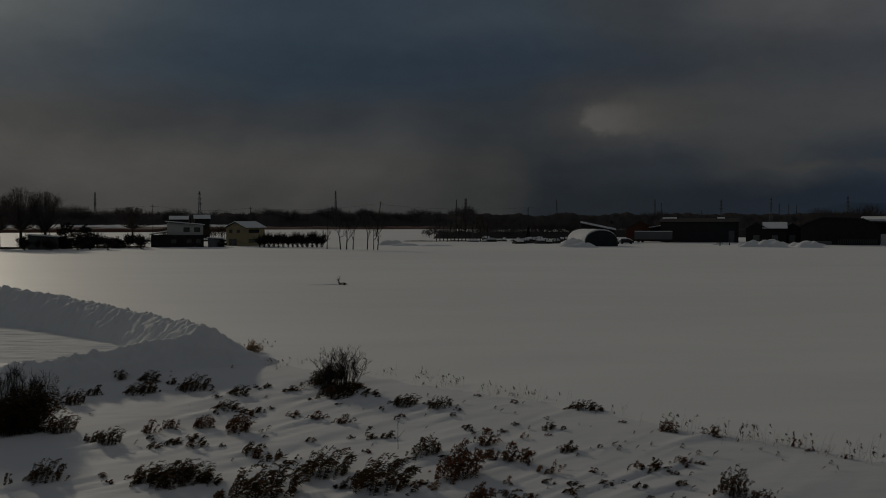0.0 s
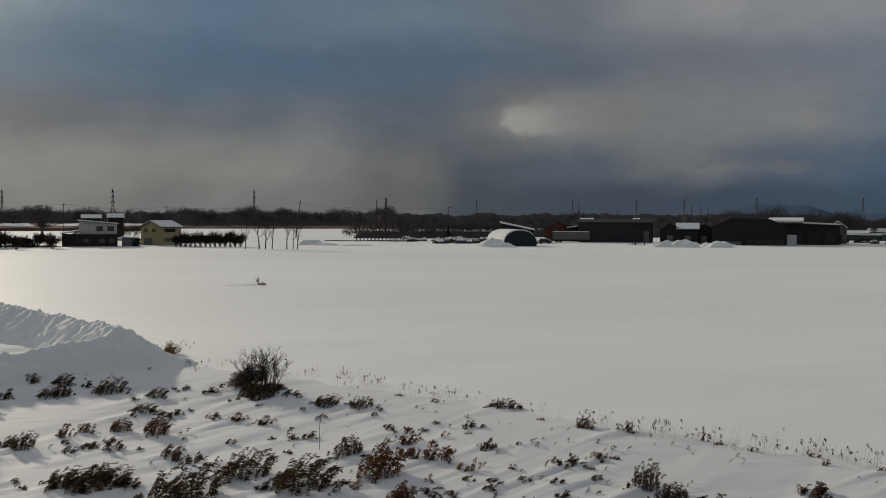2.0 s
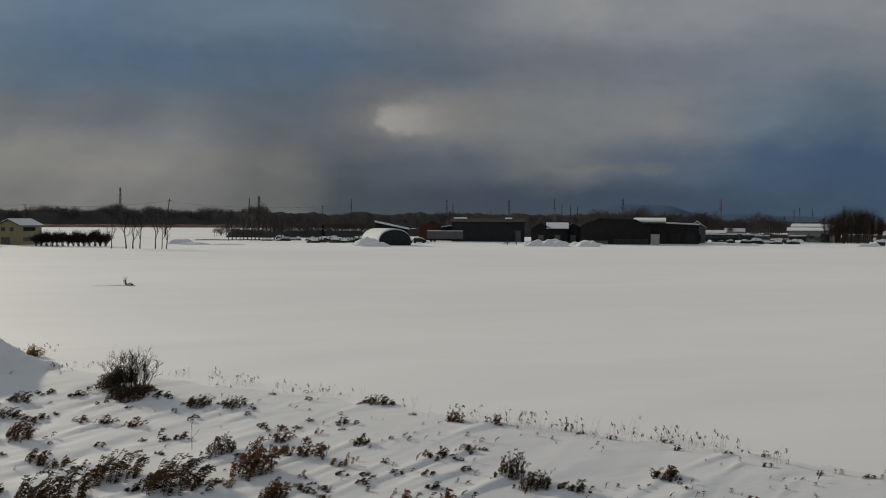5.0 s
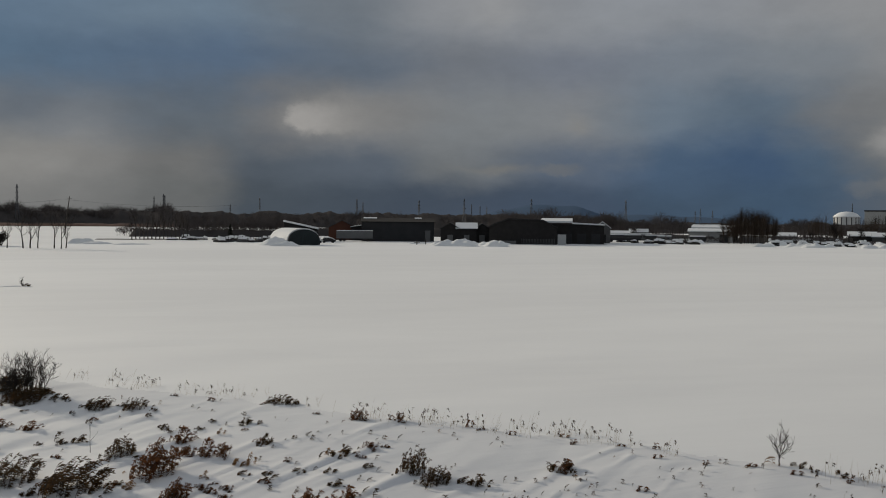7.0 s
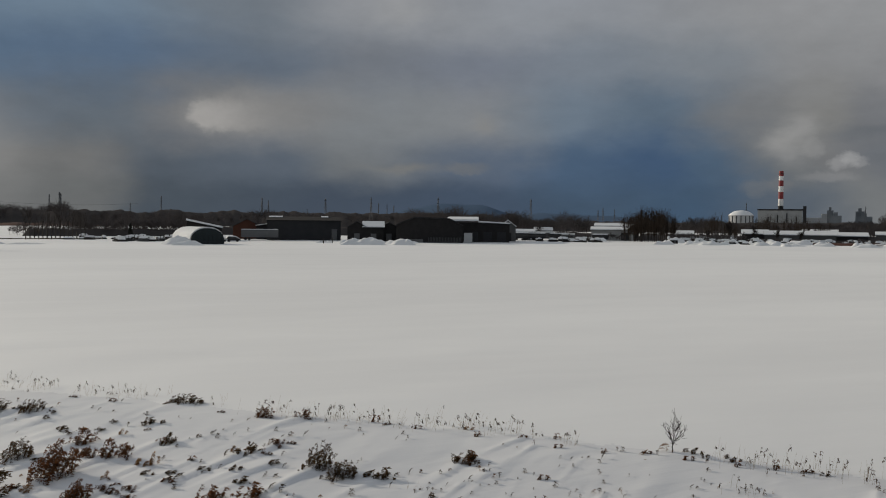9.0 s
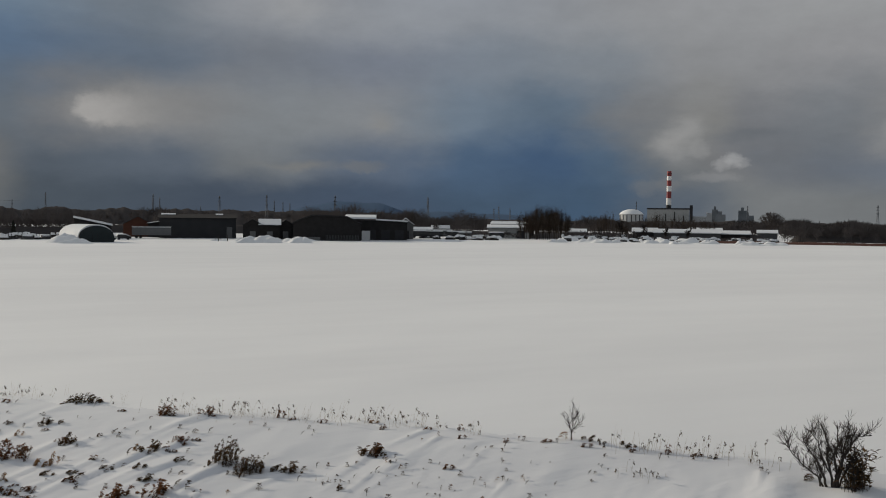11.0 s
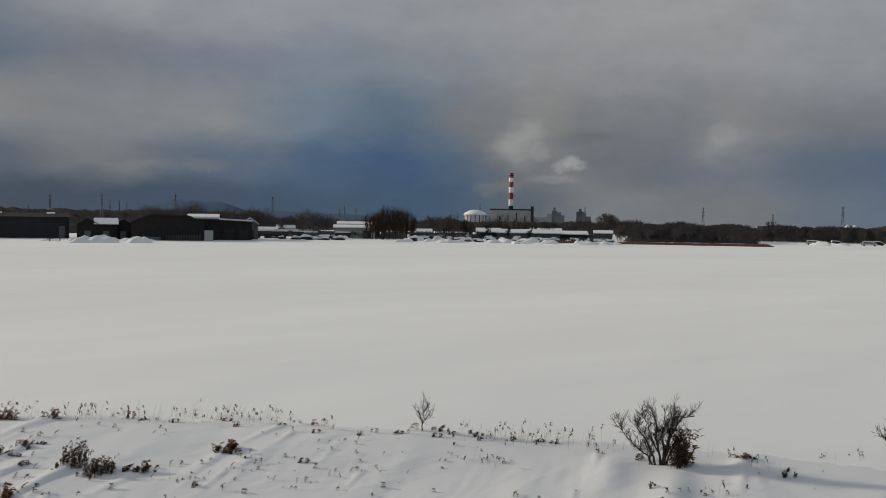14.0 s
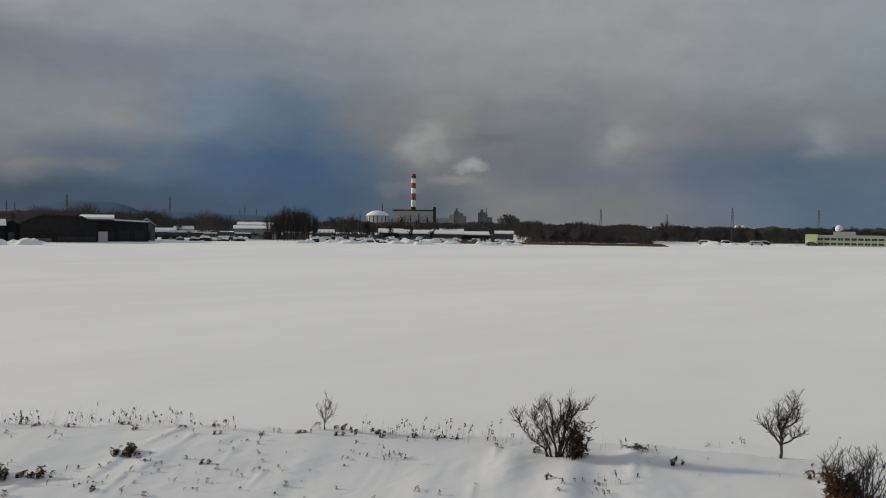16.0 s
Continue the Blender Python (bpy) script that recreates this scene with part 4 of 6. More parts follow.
for i, (px, py, pw, ph) in enumerate(((85.6, 268.1, 7, 1.9), (90.8, 271.7, 9, 2.3), (96.3, 271.9, 6, 2.0), (100.9, 266.0, 9, 2.2), (106.8, 268.0, 6, 1.0), (80.8, 276.9, 6, 1.2), (-15.1, 279.3, 8, 2.6), (-10.9, 273.5, 9, 1.3), (-2.0, 267.7, 11, 0.9), (185.5, 287.6, 5, 2.6), (200.6, 264.9, 8, 2.9), (209.4, 262.0, 5, 2.4), (214.8, 253.6, 6, 2.4), (217.4, 244.8, 8, 2.6), (218.3, 237.2, 7, 2.4), (228.0, 235.0, 9, 2.8), (229.2, 226.9, 7, 2.2), (321.5, 181.0, 8, 2.6), (334.0, 157.1, 9, 1.8), (329.8, 178.6, 9, 1.6))):
    snow_pile(px, py, pw, pw * 0.7, ph * 0.85, 40 + i)
snow_pile(85.5, 254.0, 13.5, 7, 2.7, 95, "long heap of cleared snow before dark stores")
snow_pile(96.1, 250.2, 8.0, 6, 2.5, 97, "steep heap of cleared snow before a black warehouse")
snow_pile(35.6, 262.5, 10, 8, 2.9, 92, "deep drift of snow against a half-barrel store")
snow_pile(37.0, 253.5, 9, 5, 1.6, 93, "low drift of snow before a half-barrel store")
snow_pile(-13.2, 104.8, 5.0, 1.4, 0.26, 91, "low tail of drifted snow beside a stump")

undergrowth("scrub_belt", 8.0, 26.5, 430, 24, 4.6, 20.0, "dark scrub filling the gaps behind the sheds", "scrub", THICKET, 0.05)
undergrowth("scrub_belt", 27.6, 33.0, 392, 14, 3.6, 21.0, "dark scrub and stacked timber behind parked vehicles", "scrub", THICKET, 0.03)
undergrowth("scrub_belt", 34.8, 48.5, 372, 16, 3.4, 22.0, "dark scrub and stacked timber behind the snow heaps", "scrub", THICKET, 0.03)
undergrowth("scrub_belt", 36.0, 49.5, 334, 5, 1.0, 23.0, "dark stubble showing between the snow heaps", "scrub", THICKET, 0.02)
undergrowth("scrub_belt", -0.6, 10.0, 386, 14, 3.9, 24.0, "dark scrub behind the fence posts", "scrub", THICKET, 0.03)
undergrowth("scrub_belt", -2.5, 3.6, 330, 6, 0.55, 25.0, "brown stubble at the far edge of the field", "scrub", BRUSH, 0.02)
# low buildings towards the power station
b = gable_building("depot", 201.6, 304.6, -33.4, 15.5, 10, 3.9, 4.8, CONCRETE, GREY_STEEL, "low pale depot with a thick snow roof", "depot", snow=0.3, along_x=True)
for i in range(4):
    window(b, -5.6 + i * 1.9, -5.0, 1.9, 1.5, 0.8, GREY_STEEL)
part("door", boxes((3.2, 6.4, -5.06, -4.98, 0, 3.0)), DARK_STEEL, b, "dark roller door")
gable_building("depot", 211.9, 317.0, -33.6, 17, 8, 5.2, 5.9, BLACK_WOOD, GREY_STEEL, "dark hall with a thin snow roof behind a depot", "depot", snow=0.3, along_x=True)
for i, (bx, by, bw, bd, bh, bt) in enumerate(((172, 372, 7, 6, 2.9, -26), (200, 372, 9, 6, 3.2, -29), (214, 380, 8, 6, 4.0, -29), (230, 350, 6, 5, 3.2, -34), (262, 400, 12, 7, 6.2, -33), (242.6, 273.3, 9, 7, 4.3, -41), (252.5, 261.4, 24, 6, 4.0, -43), (268.3, 254.0, 12, 7, 3.6, -46), (228.3, 295.4, 6, 5, 3.6, -40), (300, 300, 14, 8, 4.2, -45), (318, 282, 8, 6, 3.6, -48))):
    gable_building("low_shed", bx, by, bt, bw, bd, bh * 0.7, bh * 0.98, (TAN, BLACK_WOOD, DARK_GREY, BLACK_WOOD)[i % 4], GREY_STEEL, "low shed with its roof under snow", "shed", snow=0.3, along_x=True)


# ---- power station ----
PX, PY, PT = 1085.6, 1171.8, -42.8
ps = building("power_station", PX, PY, PT, "grey concrete power station hall with tall dark ducts", "power station")
part("wall", boxes((-35, 32, 0, 40, 0, 27)), CONCRETE, ps)
part("roof", boxes((-35.6, 32.6, -0.6, 40.6, 27, 29.2)), DARK_STEEL, ps)
part("annexe", boxes((36, 78, 5, 35, 0, 16), (60, 70, 8, 20, 16, 22)), PALE_CONCRETE, ps)
part("tower", boxes((32.6, 37.5, -1, 4, 0, 34)), DARK_STEEL, ps, "dark steel tower")
for i in range(4):
    part("flue", boxes((-20 + i * 14, -18.4 + i * 14, -1.6, -0.02, 0, 17 + 3 * (i % 3))), DARK_STEEL, ps)
ch = thing("chimney", PX + 13.0, PY + 15.0, 0, PT, "tall factory chimney banded in red and white", "chimney")
bands = [(0, 34.5), (34.5, 45.6), (45.6, 56.8), (56.8, 65.9), (65.9, 75), (75, 82), (82, 90.2)]
for i, (z0, z1) in enumerate(bands):
    rad = lambda z: 4.3 - 0.7 * z / 89
    part("band", lathe([(rad(z0), z0), (rad(z1), z1 - 0.01)], 20), DARK_STEEL if i == 0 else (RED_PAINT if i % 2 == 0 else STACK_WHITE), ch, "red band" if i and i % 2 == 0 else "white band")
part("rim", lathe([(4.2, 85), (4.2, 86), (3.7, 86)], 20), DARK_STEEL, ch)
dm = thing("storage_dome", 975.6, 1135.9, 0, -40.7, "round concrete tank with a snow-covered dome", "storage tank")
part("wall", lathe([(17.5, 0), (17.5, 17.0), (18.6, 17.0), (18.6, 18.2), (17, 18.2)], 40), PALE_CONCRETE, dm)
part("dome", lathe([(18.2, 18.2), (16.5, 20.2), (13.5, 22.4), (9.5, 24.3), (5, 25.3), (0.2, 25.6)], 40), ROOF_SNOW, dm, "snow on the dome")
for i in range(16):
    a = math.pi * 2 * i / 16
    part("pilaster", boxes((17.4 * math.cos(a) - 0.6, 17.4 * math.cos(a) + 0.6, 17.4 * math.sin(a) - 0.6, 17.4 * math.sin(a) + 0.6, 0, 17)), DARK_STEEL, dm)
for i, (tx, ty, tw, th) in enumerate(((1123.2, 1107.7, 9, 27), (1114.5, 1087.9, 16, 19), (1170.6, 1087.0, 24, 18), (1174.2, 1097.8, 13, 26))):
    t = thing("plant_block", tx, ty, 0, -47, "distant grey industrial block", "industrial building")
    part("wall", boxes((-tw / 2, tw / 2, 0, 14, 0, th)), HAZY, t)
    part("penthouse", boxes((-tw / 5, tw / 6, 2, 9, th, th + 5)), HAZY, t)

# lime-green low building with a white radome
gb = building("green_building", 367.2, 148.0, -67.9, "long low lime-green building with ribbon windows", "industrial building")
part("wall", boxes((-12, 26, 0, 12, 0, 3.9)), PALE_LIME, gb, "pale green panelled wall")
part("roof", boxes((-12.2, 26.2, -0.2, 12.2, 3.9, 4.25)), PALE_CONCRETE, gb)
part("stair_tower", boxes((-16, -11.6, -0.6, 6, 0, 4.5)), LIME, gb)
part("penthouse", boxes((-6, 2, 2, 8, 4.25, 5.7)), PALE_CONCRETE, gb)
for i in range(15):
    window(gb, -10.5 + i * 2.4, 0, 2.75, 1.9, 0.9, PALE_LIME)
    window(gb, -10.5 + i * 2.4, 0, 0.95, 1.9, 0.8, PALE_LIME)
rd = part("radome", lathe([(0.7, 5.7), (1.2, 6.0), (1.45, 6.8), (1.25, 7.6), (0.75, 8.1), (0.1, 8.3)], 24), STACK_WHITE, gb, "white radome")
rd.location = (-4, 4, 0)


# ---- masts, poles ----
def pylon(x, y, h, foot, label="steel lattice transmission pylon on the skyline"):
    """A tapering lattice mast: four legs, braces and three pairs of arms."""
    root = thing("pylon", x, y, -0.3, -math.degrees(math.atan2(x, y)), label, "pylon", "transmission pylons")
    foot *= 0.62
    waist, top = foot * 0.34, foot * 0.14
    def half(z):
        return foot / 2 + (waist / 2 - foot / 2) * min(1, z / (h * 0.6)) if z < h * 0.6 else waist / 2 + (top / 2 - waist / 2) * (z - h * 0.6) / (h * 0.4)
    t = max(0.14, h * 0.0075)
    for sx, sy in ((-1, -1), (1, -1), (1, 1), (-1, 1)):
        V, F = [], []
        add_tube(V, F, [Vector((sx * half(z), sy * half(z), z)) for z in (0, h * 0.6, h)], [t, t, t * 0.7], 4)
        part("leg", (V, F), STEEL_LATTICE, root)
    V, F = [], []
    n = 9
    for k in range(n):
        z0, z1 = h * k / n, h * (k + 1) / n
        for s in (-1, 1):
            add_tube(V, F, [Vector((-half(z0), s * half(z0), z0)), Vector((half(z1), s * half(z1), z1))], [t * 0.6] * 2, 3)
            add_tube(V, F, [Vector((half(z0), s * half(z0), z0)), Vector((-half(z1), s * half(z1), z1))], [t * 0.6] * 2, 3)
    part("brace", (V, F), STEEL_LATTICE, root)
    for k, z in enumerate((0.68, 0.8, 0.92)):
        V, F = [], []
        reach = foot * (0.42 - 0.06 * k)
        for s in (-1, 1):
            add_tube(V, F, [Vector((0, 0, h * z + h * 0.03)), Vector((s * reach, 0, h * z))], [t, t * 0.6], 3)
            add_tube(V, F, [Vector((0, 0, h * z - h * 0.015)), Vector((s * reach, 0, h * z))], [t, t * 0.6], 3)
        part("crossarm", (V, F), STEEL_LATTICE, root)
    return root


def utility_pole(x, y, h, lean=0.0, r=0.16, arm=True):
    root = thing("utility_pole", x, y, -0.3, -math.degrees(math.atan2(x, y)), "dark utility pole with a crossarm", "utility pole", "utility poles")
    V, F = [], []
    add_tube(V, F, [Vector((0, 0, 0)), Vector((lean, 0, h))], [r, r * 0.7], 6)
    part("pole", (V, F), BARK, root)
    if arm:
        part("crossarm", boxes((lean - 0.9, lean + 0.9, -0.08, 0.08, h - 0.9, h - 0.75)), BARK, root)
    return root
pylon(-308.4, 845.5, 33.4, 6.0)
pylon(-173.1, 678.3, 28.9, 6.5)
pylon(-95.0, 844.7, 34.1, 6.0)
pylon(15.5, 1098.3, 31.9, 5.0)
pylon(24.5, 998.1, 31.0, 5.5)
pylon(216.5, 974.7, 29.5, 6.0)
pylon(251.5, 862.5, 26.8, 6.0)
pylon(259.7, 755.1, 26.0, 5.0)
pylon(351.1, 827.1, 28.8, 6.5)
pylon(429.7, 789.2, 28.2, 6.0)
pylon(703.8, 1091.4, 26.0, 6.0)
pylon(698.1, 1094.6, 22.9, 6.0)
pylon(726.0, 526.4, 23.1, 6.0)
pylon(759.7, 476.7, 17.9, 5.0)
pylon(788.8, 427.1, 25.1, 7.0)
pylon(821.0, 361.9, 23.6, 6.0)
pylon(23.2, 999.7, 31.8, 5.0)
pylon(267.6, 1169.8, 30.2, 5.0)
pylon(130.0, 1090.7, 31.7, 5.0)
pylon(106.5, 1193.6, 25.1, 5.0)
pylon(339.6, 1253.2, 21.4, 4.0)
pylon(298.7, 847.4, 23.0, 3.0)
pylon(312.2, 842.5, 21.0, 3.0)
pylon(323.2, 891.7, 22.8, 3.0)
pylon(660.4, 997.9, 22.6, 5.0)
pylon(981.1, 1131.2, 37.6, 5.0)
pylon(952.2, 881.4, 28.9, 5.0)
utility_pole(-29.3, 419.0, 16.1, 2.0, 0.24)
utility_pole(-122.3, 401.8, 14.4, 0.0)
utility_pole(-85.1, 421.5, 13.7, 0.0)
utility_pole(78.3, 269.3, 1.8, 0.0)
utility_pole(341.2, 183.4, 7.1, 0.0)
utility_pole(82.1, 272.9, 2.0, 0.0)
utility_pole(290.9, 299.4, 10.6, 0.0)
utility_pole(194.4, 262.5, 5.9, 0.0)


# ---- plants of the strip ----
LEE = Vector((WX, WY, 0))


def leaf(V, F, p, d, length, width, droop, rnd):
    """One lance-shaped blade, folded along its rib and bent over."""
    s = d.cross(Vector((0, 0, 1)))
    if s.length < 0.05:
        s = Vector((1, 0, 0))
    s.normalize()
    up = s.cross(d).normalized()
    b = len(V)
    mid = p + d * length * 0.45 - Vector((0, 0, 1)) * droop * length * 0.12
    tip = p + d * length - Vector((0, 0, 1)) * droop * length * 0.6
    for q in (p, mid + s * width / 2 + up * width * 0.2, mid - up * width * 0.1, mid - s * width / 2 + up * width * 0.2, tip):
        V.append(tuple(q))
    F.extend(((b, b + 1, b + 2), (b, b + 2, b + 3), (b + 1, b + 4, b + 2), (b + 2, b + 4, b + 3)))


def tuft(V, F, spine, blade, count, rnd, way):
    """Blades along the upper part of a bent stem, swept down the wind and hanging over one another."""
    side = Vector((-way.y, way.x, 0))
    for j in range(count):
        f = 0.08 + 0.92 * (j + rnd.random()) / count
        k = min(int(f * (len(spine) - 1)), len(spine) - 2)
        p = spine[k].lerp(spine[k + 1], f * (len(spine) - 1) - k)
        turn = (1 if j % 2 else -1) * rnd.uniform(0.05, 0.95)
        d = (way * math.cos(turn) + side * math.sin(turn) + Vector((0, 0, rnd.uniform(-0.3, 0.7)))).normalized()
        leaf(V, F, p, d, blade * rnd.uniform(0.75, 1.25), blade * rnd.uniform(0.3, 0.42), rnd.uniform(0.15, 0.8), rnd)


def bamboo_meshes(seed, w, d, h, stems, leaves, blade):
    """Stems and nodding leaf heads of a clump of dwarf bamboo, all bent over by the wind."""
    rnd = random.Random(seed)
    SV, SF, LV, LF = [], [], [], []
    for k in range(stems):
        a, q = rnd.uniform(0, 6.283), math.sqrt(rnd.random()) * (1.4 if rnd.random() < 0.22 else 0.9)
        foot = Vector((math.cos(a) * q * w / 2, math.sin(a) * q * d / 2, -0.06))
        tall = h * max(0.3, 1 - 0.5 * q * q) * (rnd.uniform(0.45, 1.0) if stems > 1 else 0.9)
        way = Matrix.Rotation(rnd.gauss(0, 0.35), 3, "Z") @ LEE
        bow = tall * rnd.uniform(0.4, 0.85)
        spine = [foot, foot + way * bow * 0.12 + Vector((0, 0, tall * 0.45)), foot + way * bow * 0.4 + Vector((0, 0, tall * 0.82)), foot + way * bow * 0.8 + Vector((0, 0, tall)), foot + way * bow * 1.25 + Vector((0, 0, tall * 0.93))]
        add_tube(SV, SF, spine, [0.007, 0.006, 0.005, 0.004, 0.002], 3)
        tuft(LV, LF, spine if stems > 1 else spine[1:], blade * rnd.uniform(0.8, 1.15), leaves, rnd, way)
    return (SV, SF), (LV, LF)


KINDS = {}


def bamboo_kind(kind, size):
    """One of a few grown models, made when first needed and then shared."""
    variants = KINDS.setdefault((kind, size), [])
    if len(variants) < (3 if size != "sprig" else 5):
        n = len(variants)
        seed = 100 + 17 * n + {"big": 1, "mid": 2, "small": 3, "sprig": 4}[size] + 1000 * ("green", "brown", "pale").index(kind)
        w, d, h, stems, leaves, blade = {"big": (1.65, 1.2, 0.8, 64, 22, 0.14), "mid": (0.88, 0.72, 0.48, 18, 20, 0.135), "small": (0.5, 0.4, 0.28, 5, 16, 0.135), "sprig": (0.1, 0.1, 0.28, 1, 10, 0.12)}[size]
        s, l = bamboo_meshes(seed, w, d, h, stems, leaves, blade)
        variants.append((mesh_of("stem_tangle", s[0], s[1], STRAW if kind == "pale" else BARK), mesh_of("foliage", l[0], l[1], {"green": LEAF_GREEN, "brown": LEAF_BROWN, "pale": LEAF_PALE}[kind]), (w, h)))
        return variants[-1]
    return variants[placed[0] % len(variants)]


placed = [0]
TAILS = []
WORDS = {"green": "olive-brown dwarf bamboo bent by wind in snow", "brown": "russet-brown withered dwarf bamboo in snow", "pale": "pale straw-coloured withered plant in snow"}


def bamboo(x, y, w, h, kind="green"):
    """A clump of the given breadth and height."""
    placed[0] += 1
    size = "big" if w > 0.95 else "mid" if w > 0.55 else "small" if w > 0.27 else "sprig"
    stems, leaves, (mw, mh) = bamboo_kind(kind, size)
    TAILS.append((x, y, w if size != 'sprig' else 0.14, h))
    sx, sz = (0.88 * w / mw, 0.9 * h / mh) if size != "sprig" else (h / mh, h / mh)
    root = new({"big": "bamboo_clump", "mid": "bamboo_clump", "small": "bamboo_tuft", "sprig": "bamboo_sprig"}[size])
    root.matrix_basis = Matrix.Translation((x, y, ground_z(x, y))) @ Matrix.Diagonal((sx, sx, sz, 1)) @ pose(0, 0, 0, 0, 0, (placed[0] * 47) % 50 - 25)
    tagged(root, ("large clump of " if size == "big" else "small sprig of " if size == "sprig" else "") + WORDS[kind], "dwarf bamboo", "dwarf bamboo on the strip")
    for name, me in (("stem_tangle", stems), ("foliage", leaves)):
        ob = tagged(new(name, me), kind="stuff")
        ob.parent = root


def reeds(x, y, w, h, count, seed, tops=True):
    """A stand of dry stalks with drooping seed heads."""
    rnd = random.Random(seed)
    root = thing("reed_tuft", x, y, ground_z(x, y) - 0.05, 0, "thin dry reed stalks with drooping seed heads in snow", "reeds", "reeds along the field's edge")
    SV, SF, PV, PF = [], [], [], []
    for _ in range(count):
        foot = Vector((rnd.gauss(0, w * 0.36), rnd.gauss(0, 0.35), 0))
        tall = h * 0.88 * rnd.uniform(0.2, 1.0) ** 0.8
        tip = foot + LEE * tall * rnd.uniform(0.05, 0.6) + Vector((rnd.uniform(-0.14, 0.14), 0, tall))
        mid = foot.lerp(tip, 0.55) + Vector((0, 0, 0.05))
        add_tube(SV, SF, [foot, mid, tip], [0.003, 0.0026, 0.0015], 3)
        if tops and rnd.random() < 0.42:
            for _ in range(5):
                d = (LEE * rnd.uniform(0.5, 1) + Vector((rnd.uniform(-0.5, 0.5), rnd.uniform(-0.5, 0.5), rnd.uniform(-0.5, 0.2)))).normalized()
                leaf(PV, PF, tip - Vector((0, 0, rnd.uniform(0, 0.13))), d, rnd.uniform(0.06, 0.13), 0.045, 0.9, rnd)
        if rnd.random() < 0.4:
            d = Vector((rnd.uniform(-1, 1), rnd.uniform(-1, 1), 0.3)).normalized()
            leaf(SV, SF, foot.lerp(tip, rnd.uniform(0.2, 0.6)), d, 0.16, 0.018, 1.0, rnd)
    part("dry_grass", (SV, SF), STRAW, root, kind="stuff")
    if PV:
        part("seed_plume", (PV, PF), PLUME, root, kind="stuff")


def leafy_shrub(name, x, y, w, d, h, stems, seed, kind, label, category="shrub"):
    s, l = bamboo_meshes(seed, w, d, h, stems, 11, 0.2)
    root = thing(name, x, y, ground_z(x, y), 0, label, category)
    part("stem_tangle", s, BARK, root, kind="stuff")
    part("foliage", l, {"green": LEAF_GREEN, "brown": LEAF_BROWN, "pale": LEAF_PALE}[kind], root, kind="stuff")
bamboo(-13.84, 29.83, 0.36, 0.77, "green")
bamboo(-16.09, 35.52, 1.08, 0.69, "green")
bamboo(-12.81, 30.21, 1.30, 0.86, "green")
bamboo(-14.39, 35.49, 1.32, 0.83, "green")
bamboo(-15.39, 39.46, 0.98, 0.77, "green")
bamboo(-12.83, 34.42, 0.65, 0.62, "green")
bamboo(-15.13, 41.01, 0.77, 0.58, "green")
bamboo(-12.09, 34.07, 1.07, 0.75, "green")
bamboo(-15.05, 43.62, 1.10, 0.56, "green")
bamboo(-13.41, 40.97, 1.04, 0.64, "green")
bamboo(-9.46, 30.18, 1.35, 0.78, "green")
bamboo(-12.92, 41.25, 0.97, 0.72, "green")
bamboo(-13.48, 43.17, 1.10, 0.67, "green")
bamboo(-10.73, 34.49, 0.41, 0.26, "green")
bamboo(-10.98, 35.31, 0.71, 0.67, "brown")
bamboo(-9.81, 33.93, 0.61, 0.30, "green")
bamboo(-10.36, 35.92, 0.90, 0.50, "brown")
bamboo(-12.88, 44.65, 0.26, 0.17, "green")
bamboo(-12.23, 42.60, 0.63, 0.40, "green")
bamboo(-8.50, 29.84, 2.34, 0.79, "green")
bamboo(-8.52, 30.38, 1.21, 0.79, "green")
bamboo(-11.05, 41.69, 1.51, 0.84, "green")
bamboo(-8.88, 33.61, 0.82, 0.53, "green")
bamboo(-9.18, 35.97, 0.96, 0.64, "brown")
bamboo(-7.56, 29.80, 0.77, 0.58, "green")
bamboo(-7.37, 29.67, 0.73, 0.53, "green")
bamboo(-7.90, 33.47, 0.37, 0.21, "green")
bamboo(-8.86, 38.19, 1.17, 0.48, "green")
bamboo(-7.17, 31.83, 0.21, 0.16, "green")
bamboo(-7.74, 35.41, 1.27, 0.86, "brown")
bamboo(-8.81, 40.48, 1.05, 0.51, "green")
bamboo(-6.68, 32.56, 0.73, 0.62, "green")
bamboo(-10.38, 50.94, 0.82, 0.84, "pale")
bamboo(-7.50, 37.83, 0.59, 0.29, "green")
bamboo(-5.44, 28.31, 2.50, 1.42, "green")
bamboo(-7.98, 41.56, 0.91, 0.32, "green")
bamboo(-6.57, 35.06, 0.16, 0.40, "green")
bamboo(-7.00, 38.25, 0.36, 0.24, "green")
bamboo(-5.75, 31.98, 0.61, 0.57, "green")
bamboo(-6.66, 40.71, 0.72, 0.39, "green")
bamboo(-5.97, 37.01, 0.66, 0.28, "brown")
bamboo(-4.92, 36.30, 0.81, 0.42, "brown")
bamboo(-3.84, 29.91, 1.93, 1.06, "green")
bamboo(-4.42, 39.46, 1.53, 0.71, "green")
bamboo(-3.80, 35.56, 0.83, 0.46, "brown")
bamboo(-2.73, 33.80, 0.16, 0.57, "green")
bamboo(-3.15, 39.26, 0.82, 0.40, "green")
bamboo(-2.77, 38.87, 0.32, 0.35, "green")
bamboo(-1.98, 28.22, 2.23, 1.21, "green")
reeds(-2.68, 43.15, 1.51, 0.67, 14, 965)
bamboo(-1.58, 37.38, 1.23, 0.58, "green")
reeds(-0.87, 40.85, 1.21, 0.64, 18, 472)
bamboo(-0.59, 30.87, 1.13, 0.85, "green")
reeds(-0.74, 43.15, 0.90, 0.49, 12, 882)
bamboo(-0.14, 36.40, 1.09, 0.52, "green")
reeds(-0.02, 40.19, 0.96, 0.63, 14, 721)
bamboo(0.51, 35.72, 0.36, 0.33, "green")
